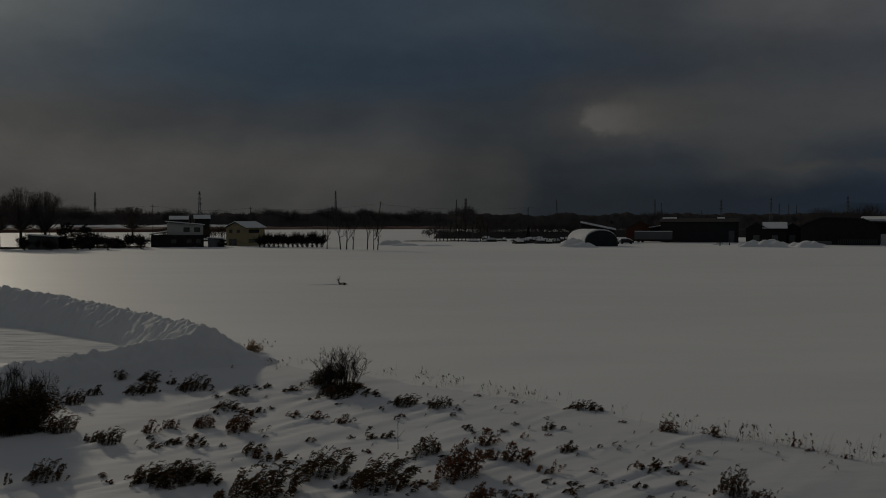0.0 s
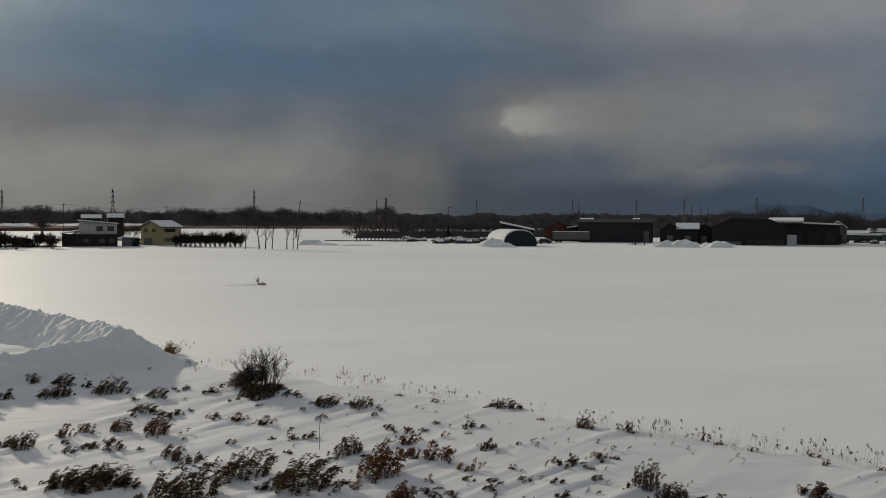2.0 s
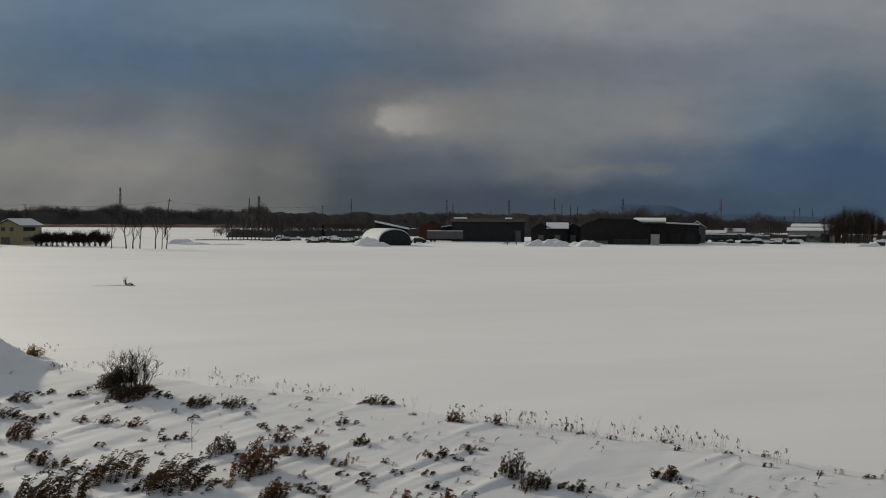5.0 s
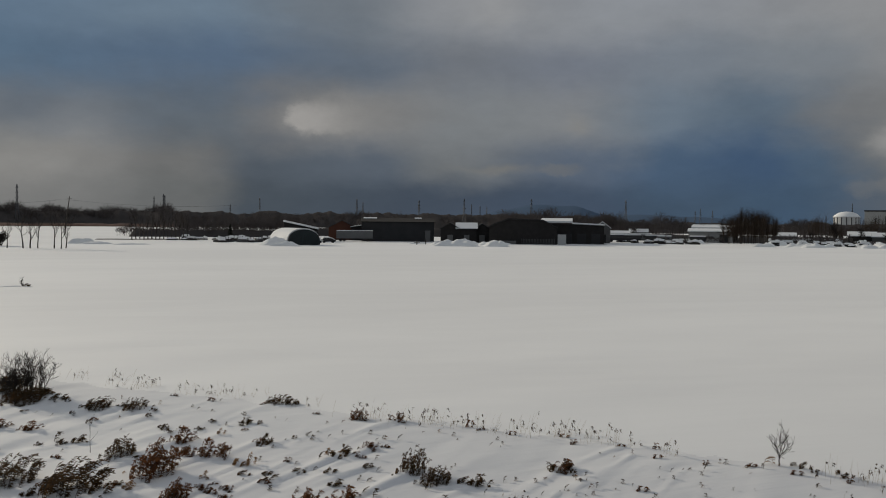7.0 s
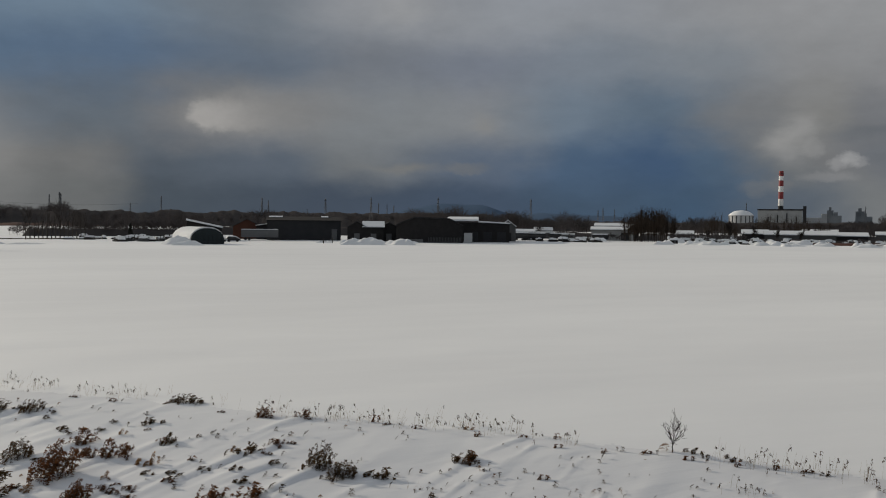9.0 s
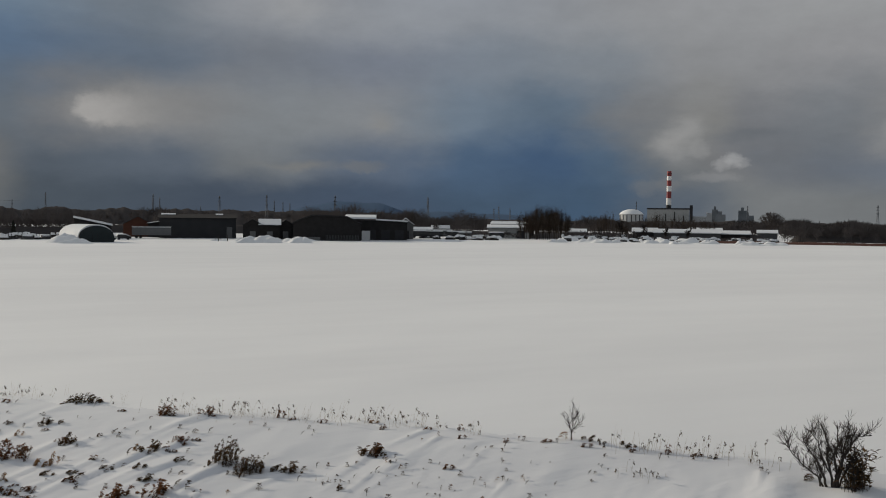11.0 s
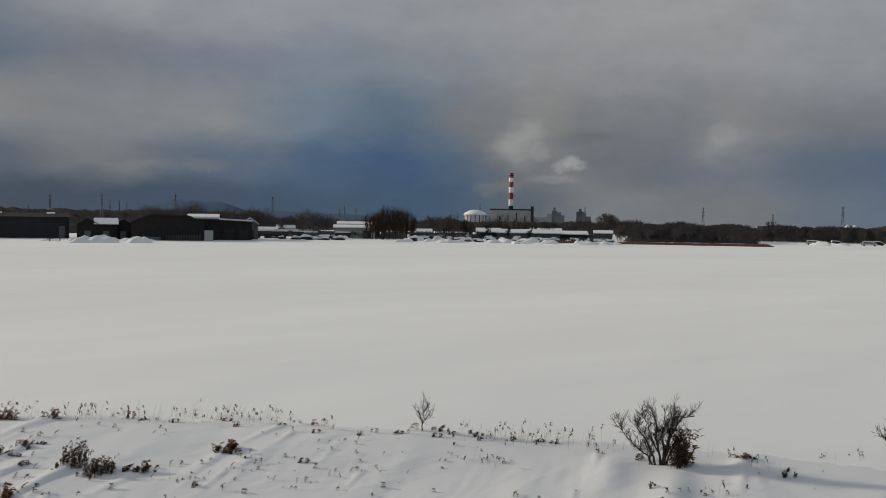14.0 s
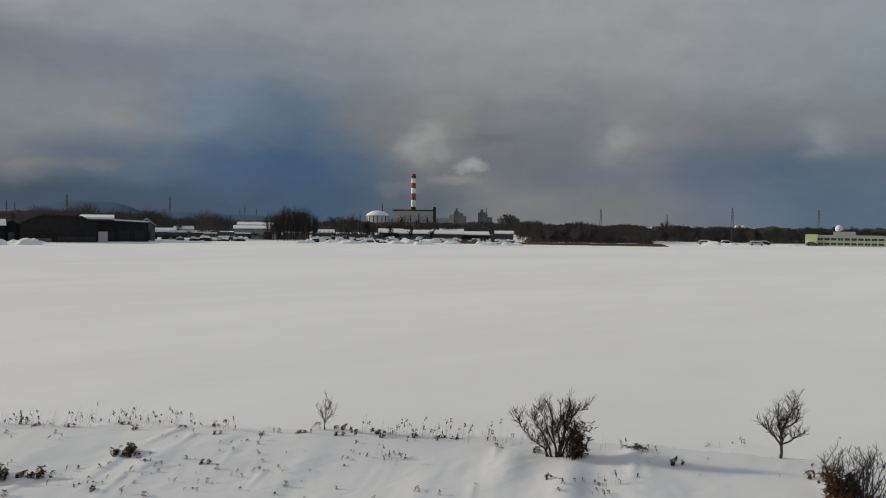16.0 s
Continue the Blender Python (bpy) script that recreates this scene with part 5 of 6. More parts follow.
reeds(0.58, 40.70, 0.65, 0.47, 10, 318)
bamboo(0.47, 28.51, 1.65, 1.35, "brown")
bamboo(0.93, 25.89, 0.65, 0.68, "brown")
bamboo(0.97, 25.97, 0.99, 0.77, "brown")
reeds(1.48, 38.54, 1.16, 0.61, 10, 190)
bamboo(1.35, 31.52, 0.94, 0.75, "brown")
reeds(1.85, 39.52, 1.74, 0.47, 8, 743)
bamboo(1.49, 29.83, 0.61, 0.59, "brown")
bamboo(1.87, 27.56, 0.38, 0.37, "pale")
bamboo(2.02, 29.66, 0.89, 0.82, "brown")
bamboo(2.59, 37.78, 0.18, 0.20, "green")
bamboo(1.83, 26.09, 0.18, 0.35, "green")
bamboo(1.93, 26.02, 0.39, 0.31, "brown")
reeds(2.81, 37.76, 1.37, 0.60, 14, 615)
reeds(2.83, 37.80, 1.70, 0.45, 10, 106)
bamboo(2.57, 29.31, 0.60, 0.74, "brown")
bamboo(2.88, 28.26, 0.50, 0.60, "pale")
bamboo(3.56, 33.94, 0.12, 0.13, "green")
bamboo(3.63, 32.73, 0.67, 0.26, "green")
reeds(4.10, 36.88, 1.35, 0.59, 14, 44)
bamboo(3.29, 28.12, 0.43, 0.60, "pale")
bamboo(4.04, 32.43, 0.36, 0.26, "green")
bamboo(4.04, 30.19, 0.37, 0.60, "green")
bamboo(3.55, 25.67, 0.12, 0.24, "green")
bamboo(3.56, 25.65, 0.16, 0.28, "green")
bamboo(5.09, 35.14, 1.20, 0.42, "green")
bamboo(5.55, 34.87, 0.72, 0.32, "green")
bamboo(4.38, 27.00, 0.16, 0.18, "green")
bamboo(4.26, 25.24, 0.19, 0.20, "green")
bamboo(4.18, 24.17, 0.77, 0.67, "brown")
reeds(6.23, 34.80, 1.28, 0.56, 12, 830)
bamboo(5.43, 30.29, 0.19, 0.20, "green")
bamboo(5.43, 30.23, 0.22, 0.25, "green")
bamboo(4.44, 24.39, 0.34, 0.41, "green")
bamboo(5.44, 29.85, 0.22, 0.28, "green")
bamboo(5.01, 26.76, 0.17, 0.26, "green")
bamboo(4.71, 24.19, 0.51, 0.44, "brown")
bamboo(5.39, 27.65, 0.14, 0.37, "green")
bamboo(5.36, 26.21, 0.36, 0.28, "green")
bamboo(5.50, 26.25, 0.41, 0.26, "green")
bamboo(6.03, 27.77, 0.85, 0.56, "green")
bamboo(6.60, 29.93, 0.22, 0.21, "green")
bamboo(5.24, 23.74, 0.95, 0.67, "brown")
bamboo(6.46, 27.74, 0.35, 0.23, "green")
bamboo(7.50, 31.57, 0.87, 0.51, "brown")
reeds(7.60, 31.82, 1.18, 0.75, 22, 526)
bamboo(6.05, 25.28, 0.19, 0.18, "green")
bamboo(6.73, 28.11, 0.24, 0.23, "green")
bamboo(5.95, 24.10, 0.19, 0.31, "green")
bamboo(6.27, 25.14, 0.16, 0.27, "green")
bamboo(7.36, 29.47, 0.19, 0.25, "green")
bamboo(7.09, 28.14, 0.74, 0.31, "brown")
reeds(8.15, 31.20, 0.77, 0.74, 10, 777)
bamboo(6.21, 23.74, 0.22, 0.41, "green")
bamboo(6.79, 25.93, 0.16, 0.21, "green")
bamboo(7.49, 27.96, 0.39, 0.23, "brown")
bamboo(8.64, 30.79, 0.85, 0.42, "brown")
bamboo(7.08, 25.17, 0.16, 0.17, "green")
bamboo(7.10, 25.13, 0.16, 0.18, "green")
reeds(9.02, 30.74, 0.95, 0.73, 14, 134)
bamboo(7.74, 25.30, 0.97, 1.00, "green")
reeds(9.68, 30.32, 1.12, 0.73, 18, 418)
reeds(9.82, 30.08, 1.19, 0.68, 16, 956)
bamboo(8.10, 24.28, 1.05, 0.63, "green")
bamboo(7.89, 22.71, 0.22, 0.30, "green")
reeds(10.40, 29.56, 0.73, 0.71, 10, 776)
bamboo(8.88, 25.15, 0.14, 0.19, "green")
bamboo(9.11, 25.39, 0.14, 0.15, "green")
bamboo(8.87, 24.00, 0.53, 0.33, "green")
bamboo(8.85, 23.84, 0.16, 0.18, "green")
bamboo(10.87, 29.26, 0.36, 0.44, "brown")
reeds(10.87, 29.26, 0.36, 0.71, 8, 989)
bamboo(9.14, 23.69, 0.66, 0.43, "green")
reeds(11.36, 29.08, 1.18, 0.67, 14, 593)
bamboo(9.41, 23.95, 0.18, 0.20, "green")
bamboo(10.71, 26.75, 0.15, 0.16, "green")
bamboo(9.50, 23.73, 0.20, 0.25, "green")
bamboo(11.10, 27.27, 0.22, 0.20, "green")
reeds(11.49, 28.17, 1.04, 0.68, 14, 390)
bamboo(10.96, 26.40, 0.13, 0.11, "green")
bamboo(11.16, 26.69, 0.20, 0.18, "green")
bamboo(10.01, 23.68, 0.16, 0.22, "green")
bamboo(9.55, 22.15, 0.12, 0.10, "green")
reeds(12.40, 28.49, 1.18, 0.67, 16, 18)
reeds(9.80, 22.47, 0.79, 0.32, 8, 63)
bamboo(10.34, 23.62, 0.17, 0.18, "green")
bamboo(9.92, 22.10, 0.21, 0.20, "green")
reeds(12.49, 27.67, 0.85, 0.67, 12, 850)
bamboo(9.76, 21.56, 0.34, 0.27, "green")
bamboo(10.55, 22.23, 0.13, 0.14, "green")
bamboo(10.34, 21.09, 0.20, 0.13, "green")
reeds(13.55, 27.46, 0.77, 0.66, 30, 549)
bamboo(11.81, 23.87, 0.84, 0.48, "green")
bamboo(13.43, 27.05, 0.40, 0.26, "pale")
bamboo(11.83, 23.82, 0.75, 0.50, "brown")
bamboo(11.07, 22.22, 0.13, 0.10, "green")
bamboo(11.29, 22.21, 0.10, 0.10, "green")
bamboo(10.87, 21.32, 0.18, 0.14, "green")
bamboo(12.03, 23.53, 0.30, 0.22, "green")
bamboo(11.39, 21.80, 0.13, 0.10, "green")
bamboo(12.09, 22.61, 0.20, 0.14, "green")
bamboo(11.60, 21.69, 0.16, 0.10, "green")
reeds(14.16, 26.30, 1.13, 0.65, 20, 944)
bamboo(11.85, 21.66, 0.19, 0.17, "green")
bamboo(12.17, 22.12, 0.13, 0.25, "green")
bamboo(11.74, 20.86, 0.18, 0.10, "green")
bamboo(11.76, 20.61, 0.15, 0.17, "green")
bamboo(12.56, 21.82, 0.13, 0.10, "green")
reeds(14.80, 25.69, 0.75, 0.64, 14, 266)
bamboo(12.94, 22.09, 0.13, 0.21, "green")
bamboo(13.11, 21.83, 0.16, 0.14, "green")
bamboo(12.59, 20.87, 0.15, 0.10, "green")
bamboo(13.14, 21.39, 0.39, 0.24, "brown")
bamboo(15.52, 24.72, 0.37, 0.28, "brown")
bamboo(12.45, 19.79, 0.09, 0.07, "green")
bamboo(14.45, 22.68, 0.10, 0.15, "green")
bamboo(14.07, 22.03, 0.10, 0.11, "green")
reeds(15.54, 24.04, 0.36, 0.61, 12, 842)
bamboo(14.69, 22.44, 0.13, 0.15, "green")
bamboo(15.18, 22.38, 0.17, 0.18, "green")
bamboo(15.29, 21.73, 0.13, 0.18, "green")
bamboo(14.03, 19.80, 0.19, 0.21, "green")
bamboo(14.14, 19.87, 0.21, 0.17, "green")
bamboo(14.06, 19.62, 0.15, 0.13, "green")
bamboo(13.20, 17.87, 0.27, 0.17, "green")
bamboo(15.91, 20.16, 0.06, 0.07, "green")
bamboo(17.53, 22.00, 0.24, 0.34, "pale")
bamboo(15.07, 18.75, 0.23, 0.11, "green")
bamboo(15.12, 18.80, 0.18, 0.10, "green")
bamboo(17.77, 21.91, 0.20, 0.30, "pale")
bamboo(17.85, 21.73, 0.13, 0.15, "pale")
bamboo(18.26, 21.72, 0.34, 0.19, "green")
bamboo(18.41, 21.36, 0.37, 0.37, "green")
bamboo(16.31, 18.87, 0.20, 0.18, "green")
bamboo(16.44, 18.84, 0.21, 0.17, "green")
bamboo(17.00, 19.31, 0.09, 0.10, "green")
bamboo(18.46, 20.90, 0.29, 0.26, "green")
bamboo(19.02, 20.68, 0.40, 0.18, "green")
reeds(18.75, 20.22, 0.96, 0.77, 12, 877)
bamboo(18.99, 20.26, 0.43, 0.22, "green")
bamboo(18.07, 19.18, 0.09, 0.07, "green")
bamboo(19.20, 19.90, 0.22, 0.14, "green")
bamboo(17.42, 17.95, 0.10, 0.19, "green")
reeds(17.57, 17.91, 0.72, 0.30, 8, 212)
bamboo(17.78, 18.09, 0.10, 0.19, "green")
reeds(17.44, 17.72, 0.85, 0.55, 8, 730)
reeds(19.25, 19.48, 0.93, 0.76, 16, 273)
bamboo(17.66, 17.70, 0.10, 0.19, "green")
bamboo(19.53, 19.10, 0.41, 0.42, "brown")
bamboo(19.24, 18.79, 0.07, 0.08, "green")
reeds(19.81, 18.85, 0.76, 0.75, 20, 664)
bamboo(16.21, 15.40, 0.15, 0.17, "green")
reeds(20.24, 18.42, 0.60, 0.74, 8, 948)
bamboo(16.40, 14.71, 0.12, 0.23, "green")
bamboo(20.35, 18.11, 0.33, 0.17, "green")
reeds(20.58, 18.02, 0.44, 0.73, 16, 200)
bamboo(17.63, 14.62, 0.16, 0.10, "green")
reeds(21.34, 17.35, 0.43, 0.73, 10, 696)
reeds(20.91, 16.76, 0.90, 0.58, 12, 963)
bamboo(20.47, 16.37, 0.16, 0.19, "green")
bamboo(20.32, 15.99, 0.14, 0.15, "green")
reeds(21.32, 15.92, 0.71, 0.57, 6, 321)
bamboo(20.88, 15.21, 0.46, 0.34, "green")
bamboo(19.29, 13.35, 0.28, 0.28, "green")
bamboo(18.57, 12.38, 0.12, 0.23, "green")
bamboo(19.09, 12.60, 0.12, 0.24, "green")
bamboo(19.49, 12.52, 0.15, 0.20, "green")
bamboo(19.90, 12.54, 0.09, 0.17, "green")
reeds(22.69, 14.10, 0.69, 0.57, 6, 240)
bamboo(19.29, 11.79, 0.12, 0.13, "green")
bamboo(20.04, 12.16, 0.12, 0.20, "green")
reeds(20.04, 12.16, 1.39, 0.50, 14, 306)
bamboo(19.75, 11.57, 0.15, 0.17, "green")
reeds(22.98, 13.46, 0.51, 0.56, 4, 524)
bamboo(21.04, 12.29, 0.10, 0.18, "green")
bamboo(20.53, 11.75, 0.12, 0.24, "green")
bamboo(23.19, 13.09, 0.76, 0.26, "green")
reeds(22.98, 12.44, 0.66, 0.55, 10, 886)
bamboo(22.31, 12.04, 0.10, 0.11, "green")
bamboo(22.85, 11.48, 0.43, 0.47, "green")
bamboo(22.55, 10.47, 0.09, 0.10, "green")
reeds(25.75, 11.94, 1.04, 0.58, 5, 637)
bamboo(24.10, 11.10, 0.16, 0.11, "green")
reeds(26.58, 11.42, 0.69, 0.58, 3, 985)
bamboo(23.95, 8.80, 0.09, 0.10, "green")
bamboo(25.41, 8.57, 0.15, 0.25, "green")
bamboo(24.45, 8.05, 0.39, 0.38, "brown")
bamboo(29.73, 9.48, 0.17, 0.16, "green")
bamboo(24.22, 7.48, 0.64, 0.77, "brown")
bamboo(23.50, 6.87, 0.92, 0.65, "brown")


# ---- shrubs and trees of the strip ----
def at(x, y):
    return x, y, ground_z(x, y)


def limbed_tree(name, x, y, turn, limbs, twigs, seed, label, category, least=0.0045, size=1.0):
    """A leafless tree from its main limbs, each a bent line of (across, up) places with a foot radius, and twigs grown from them."""
    rnd = random.Random(seed)
    root = thing(name, x, y, ground_z(x, y) - 0.06, turn, label, category)
    crown = ([], [])
    for path, radius in limbs:
        path = [(a * size, u * size) for a, u in path]
        pts = [Vector((a, rnd.uniform(-0.12, 0.12) * (k > 0) * u + rnd.uniform(-0.1, 0.1) * (k > 0), u)) for k, (a, u) in enumerate(path)]
        n = len(pts)
        rad = [max(radius * (1 - 0.75 * k / (n - 1)), least) for k in range(n)]
        V, F = [], []
        fine_pts, fine_rad = [], []
        for k in range(n - 1):
            for f in (0, 0.33, 0.66):
                fine_pts.append(pts[k].lerp(pts[k + 1], f) + Vector((rnd.uniform(-1, 1), rnd.uniform(-1, 1), 0)) * 0.018 * (k + f > 0))
                fine_rad.append(rad[k] + (rad[k + 1] - rad[k]) * f)
        fine_pts.append(pts[-1])
        fine_rad.append(rad[-1])
        add_tube(V, F, fine_pts, fine_rad, 6)
        part("limb", (V, F), BARK, root)
        total = sum((q - p).length for p, q in zip(pts, pts[1:]))
        for _ in range(int(twigs * total)):
            k = rnd.randrange(len(fine_pts) // 4, len(fine_pts) - 1)
            d = (fine_pts[k + 1] - fine_pts[k]).normalized()
            nd = (d * 0.8 + Vector((rnd.uniform(-1, 1), rnd.uniform(-1, 1), rnd.uniform(-0.1, 1.0)))).normalized()
            grow(crown[0], crown[1], rnd, fine_pts[k], nd, rnd.uniform(0.16, 0.46), min(fine_rad[k] * 0.5, 0.008), 1, 2, crown, 5, 0.32, 0.04, 2, least)
    part("crown", crown, TWIG, root, kind="stuff")
    return root


def fan(count, half, height, radius, seed, lean=0.5, low=0.6):
    """Limbs that rise side by side from a wide foot and spread a little."""
    rnd = random.Random(seed)
    limbs = []
    for k in range(count):
        f = rnd.uniform(-1, 1)
        top = height * rnd.uniform(low, 1.0) * (1 - 0.35 * f * f)
        x0, x1 = f * half * 0.62, f * half + rnd.uniform(-0.15, 0.15) * half * lean
        limbs.append((((x0, 0), (x0 + (x1 - x0) * 0.35 + rnd.uniform(-0.04, 0.04), top * 0.4), (x0 + (x1 - x0) * 0.7 + rnd.uniform(-0.05, 0.05), top * 0.75), (x1, top)), radius * rnd.uniform(0.7, 1.0)))
    return limbs


limbed_tree("shrub", -4.44, 40.74, 0, fan(56, 1.0, 1.75, 0.015, 11, 2.2, 0.5), 4, 11, "rounded leafless shrub with many thin stems in snow", "shrub", 0.0045)
leafy_shrub("shrub", -5.3, 41.3, 1.5, 0.9, 0.85, 70, 12, "green", "dark leafy undergrowth round a leafless shrub")
leafy_shrub("shrub", -4.28, 40.35, 2.0, 0.9, 0.5, 60, 19, "green", "low dark foliage at the foot of a shrub")
limbed_tree("shrub", -16.4, 36.2, 20, fan(110, 1.7, 2.3, 0.016, 13, 2.0, 0.5), 4, 13, "dense dark thicket of bare stems in snow", "shrub", 0.0045)
leafy_shrub("shrub", -16.3, 35.5, 2.7, 1.5, 1.8, 360, 14, "green", "dark evergreen foliage filling a thicket")
limbed_tree("sapling", 17.89, 21.78, -40, (
    (((0, 0), (0.01, 0.25), (-0.03, 0.5), (-0.12, 0.75), (-0.18, 1.0)), 0.022), (((0.0, 0.3), (0.08, 0.5), (0.2, 0.62), (0.34, 0.7)), 0.013), (((0.0, 0.4), (-0.1, 0.6), (-0.22, 0.75), (-0.26, 0.95)), 0.012),
    (((0, 0.42), (0.05, 0.65), (0.1, 0.85), (0.08, 1.02)), 0.012), (((0.05, 0.46), (0.16, 0.66), (0.22, 0.85), (0.26, 0.98)), 0.011)), 5, 21, "small leafless sapling with upright twigs in snow", "sapling", 0.005, 0.84)
limbed_tree("bare_tree", 21.02, 14.38, -54, (
    (((-0.05, 0), (-0.1, 0.5), (-0.24, 0.95), (-0.2, 1.4), (-0.42, 1.95)), 0.042), (((0.0, 0), (0.06, 0.5), (-0.02, 1.1), (0.1, 1.55), (0.05, 2.05)), 0.045), (((0.02, 0.4), (0.2, 0.9), (0.28, 1.4), (0.42, 1.95)), 0.028), (((-0.12, 0.5), (-0.38, 1.0), (-0.5, 1.5), (-0.7, 1.75)), 0.028),
    (((0.05, 0), (0.15, 0.5), (0.25, 1.0), (0.42, 1.4), (0.62, 1.75), (1.05, 1.83)), 0.04), (((-0.3, 0), (-0.5, 0.35), (-0.85, 0.6), (-1.2, 0.9), (-1.45, 1.25)), 0.032),
    (((-0.2, 0), (-0.35, 0.5), (-0.55, 0.9), (-0.8, 1.2), (-0.9, 1.45)), 0.04), (((0.1, 0), (0.3, 0.55), (0.5, 0.95), (0.75, 1.2)), 0.035), (((-0.42, 0), (-0.45, 0.35), (-0.5, 0.72)), 0.03)), 15, 33, "leafless many-stemmed tree with crooked limbs in a snow hollow", "tree", size=0.84, least=0.0052)
leafy_shrub("shrub", 21.2, 13.9, 0.8, 0.6, 1.1, 60, 16, "green", "evergreen shrub with dark withered leaves under a bare tree")
limbed_tree("bare_tree", 25.86, 9.70, -62, (
    (((0, 0), (0.02, 0.4), (0.0, 0.8), (0.1, 1.2), (0.25, 1.6), (0.42, 2.08)), 0.05), (((0.0, 0.5), (-0.2, 0.8), (-0.4, 1.05), (-0.62, 1.2)), 0.04),
    (((0.05, 0.7), (-0.08, 1.1), (-0.12, 1.45), (-0.1, 1.7)), 0.035), (((0.1, 1.1), (0.3, 1.25), (0.5, 1.4), (0.6, 1.7)), 0.03), (((0.04, 0.55), (0.3, 0.7), (0.5, 0.85), (0.6, 1.0)), 0.03)), 20, 43, "small leafless tree with a leaning crown in snow", "tree", size=0.88, least=0.0048)
limbed_tree("shrub", 23.41, 6.39, -70, fan(40, 0.95, 1.6, 0.015, 53, 2.0, 0.5), 3, 53, "dense leafless shrub with thin brown stems in snow", "shrub", 0.0045)
leafy_shrub("shrub", 23.41, 6.68, 1.3, 0.9, 0.9, 60, 18, "brown", "withered brown foliage at the foot of a bare shrub")
bare_tree("weed_stalk", *at(-1.52, 31.88), 1.6, 0.018, 61, 1, "single tall dark leafless stalk rising from snow", "weed", spread=0.08, gnarl=0.1, split=1, first=0.9)
bare_tree("weed_stalk", *at(-12.0, 46.0), 0.95, 0.015, 62, 2, "thin dark twig sticking out of a snow bank", "weed", spread=0.1, gnarl=0.12, split=1, first=0.8)
bare_tree("stump", *at(-11.4, 104.9), 1.15, 0.085, 63, 2, "broken dark stump alone on the snow field", "tree stump", stems=3, spread=0.5, gnarl=0.25, split=1, first=0.7)
leafy_shrub("shrub", -11.25, 104.8, 0.9, 0.5, 0.42, 16, 67, "green", "dark clump of leaves at the foot of a stump")
reeds(-10.3, 50.4, 1.1, 0.9, 30, 64)
reeds(-8.0, 46.4, 2.0, 0.6, 24, 65)
leafy_shrub("shrub", -10.2, 50.6, 0.8, 0.5, 0.6, 18, 66, "pale", "withered straw-coloured bush behind the snow bank")

# single sprigs blown over between the clumps
scatter = random.Random(77)
count = 0
while count < 190:
    az = -21 + 68 * scatter.random()
    r = scatter.uniform(21.5, edge_of_strip(az) - 0.5)
    x, y = r * math.sin(radians(az)), r * math.cos(radians(az))
    u, v = x * WX + y * WY, -x * WY + y * WX
    if noise.noise((u * 0.18, v * 0.7, 31.0)) + 0.35 * scatter.random() < 0.08 or math.hypot(x + 15, y - 33) < 4:
        continue
    bamboo(x, y, 0.18, scatter.uniform(0.12, 0.26), "green" if scatter.random() < 0.62 else "brown" if scatter.random() < 0.7 else "pale")
    count += 1

# rusty tufts at the feet of the reeds
for k in range(16):
    az = 2.0 + 3.0 * k + scatter.uniform(-1.2, 1.2)
    r = edge_of_strip(az) - scatter.uniform(0.2, 1.0)
    bamboo(r * math.sin(radians(az)), r * math.cos(radians(az)), scatter.uniform(0.3, 0.5), scatter.uniform(0.16, 0.26), "brown")

# low tufts that fill the strip's dense end
count = 0
while count < 120:
    az = scatter.uniform(-21, 14)
    r = scatter.uniform(22.5, edge_of_strip(az) - 3.0)
    x, y = r * math.sin(radians(az)), r * math.cos(radians(az))
    u, v = x * WX + y * WY, -x * WY + y * WX
    if noise.noise((u * 0.2, v * 0.8, 71.0)) + 0.3 * scatter.random() < 0.12 or math.hypot(x + 15, y - 33) < 3.5 or (az < -14 and r > 36):
        continue
    w = scatter.uniform(0.28, 0.62)
    bamboo(x, y, w, scatter.uniform(0.16, 0.34), "green" if scatter.random() < 0.5 else "brown" if scatter.random() < 0.75 else "pale")
    count += 1

# wind tails of snow drawn out behind the plants, pressed into the ground sheet
tails_rnd = random.Random(5)
spots = np.zeros(len(ground_me.vertices) * 3)
ground_me.vertices.foreach_get("co", spots)
spots = spots.reshape(-1, 3)
close = np.nonzero((np.hypot(spots[:, 0], spots[:, 1]) > 14) & (np.hypot(spots[:, 0], spots[:, 1]) < 62))[0]
U = spots[close, 0] * WX + spots[close, 1] * WY
W = -spots[close, 0] * WY + spots[close, 1] * WX
lift = np.zeros(len(close))
for tx, ty, tw, th in TAILS:
    big = min(1.0, tw / 0.9)
    open_end = math.degrees(math.atan2(tx, ty)) > 18
    if tails_rnd.random() < ((0.9 if tw < 0.55 else 0.35) if open_end else (0.6 if tw < 0.4 else 0.2)):
        continue
    long, tall, wide = tails_rnd.uniform(0.8, 1.8) + 2.2 * big, (0.03 + 0.08 * big) * tails_rnd.uniform(0.5, 1.3), 0.07 + 0.2 * big
    bend = tails_rnd.uniform(-0.12, 0.12)
    u0, w0 = tx * WX + ty * WY, -tx * WY + ty * WX
    near = np.nonzero((np.abs(U - u0 + long / 2) < long) & (np.abs(W - w0) < 4 * wide + 0.5))[0]
    du = (u0 + 0.25 * tw - U[near]) / long
    dw = (W[near] - w0 - bend * du * long) / (wide * (1.1 - 0.6 * np.clip(du, 0, 1)))
    # steep on the shaded side, gentle on the other
    side = np.where(dw < 0, np.exp(-(dw * 1.9) ** 2), np.exp(-(dw * 0.75) ** 2))
    along = np.clip(du * 6 + 0.6, 0, 1) * np.clip(1.0 - du, 0, 1) ** 0.8
    lift[near] = np.maximum(lift[near], tall * side * along)
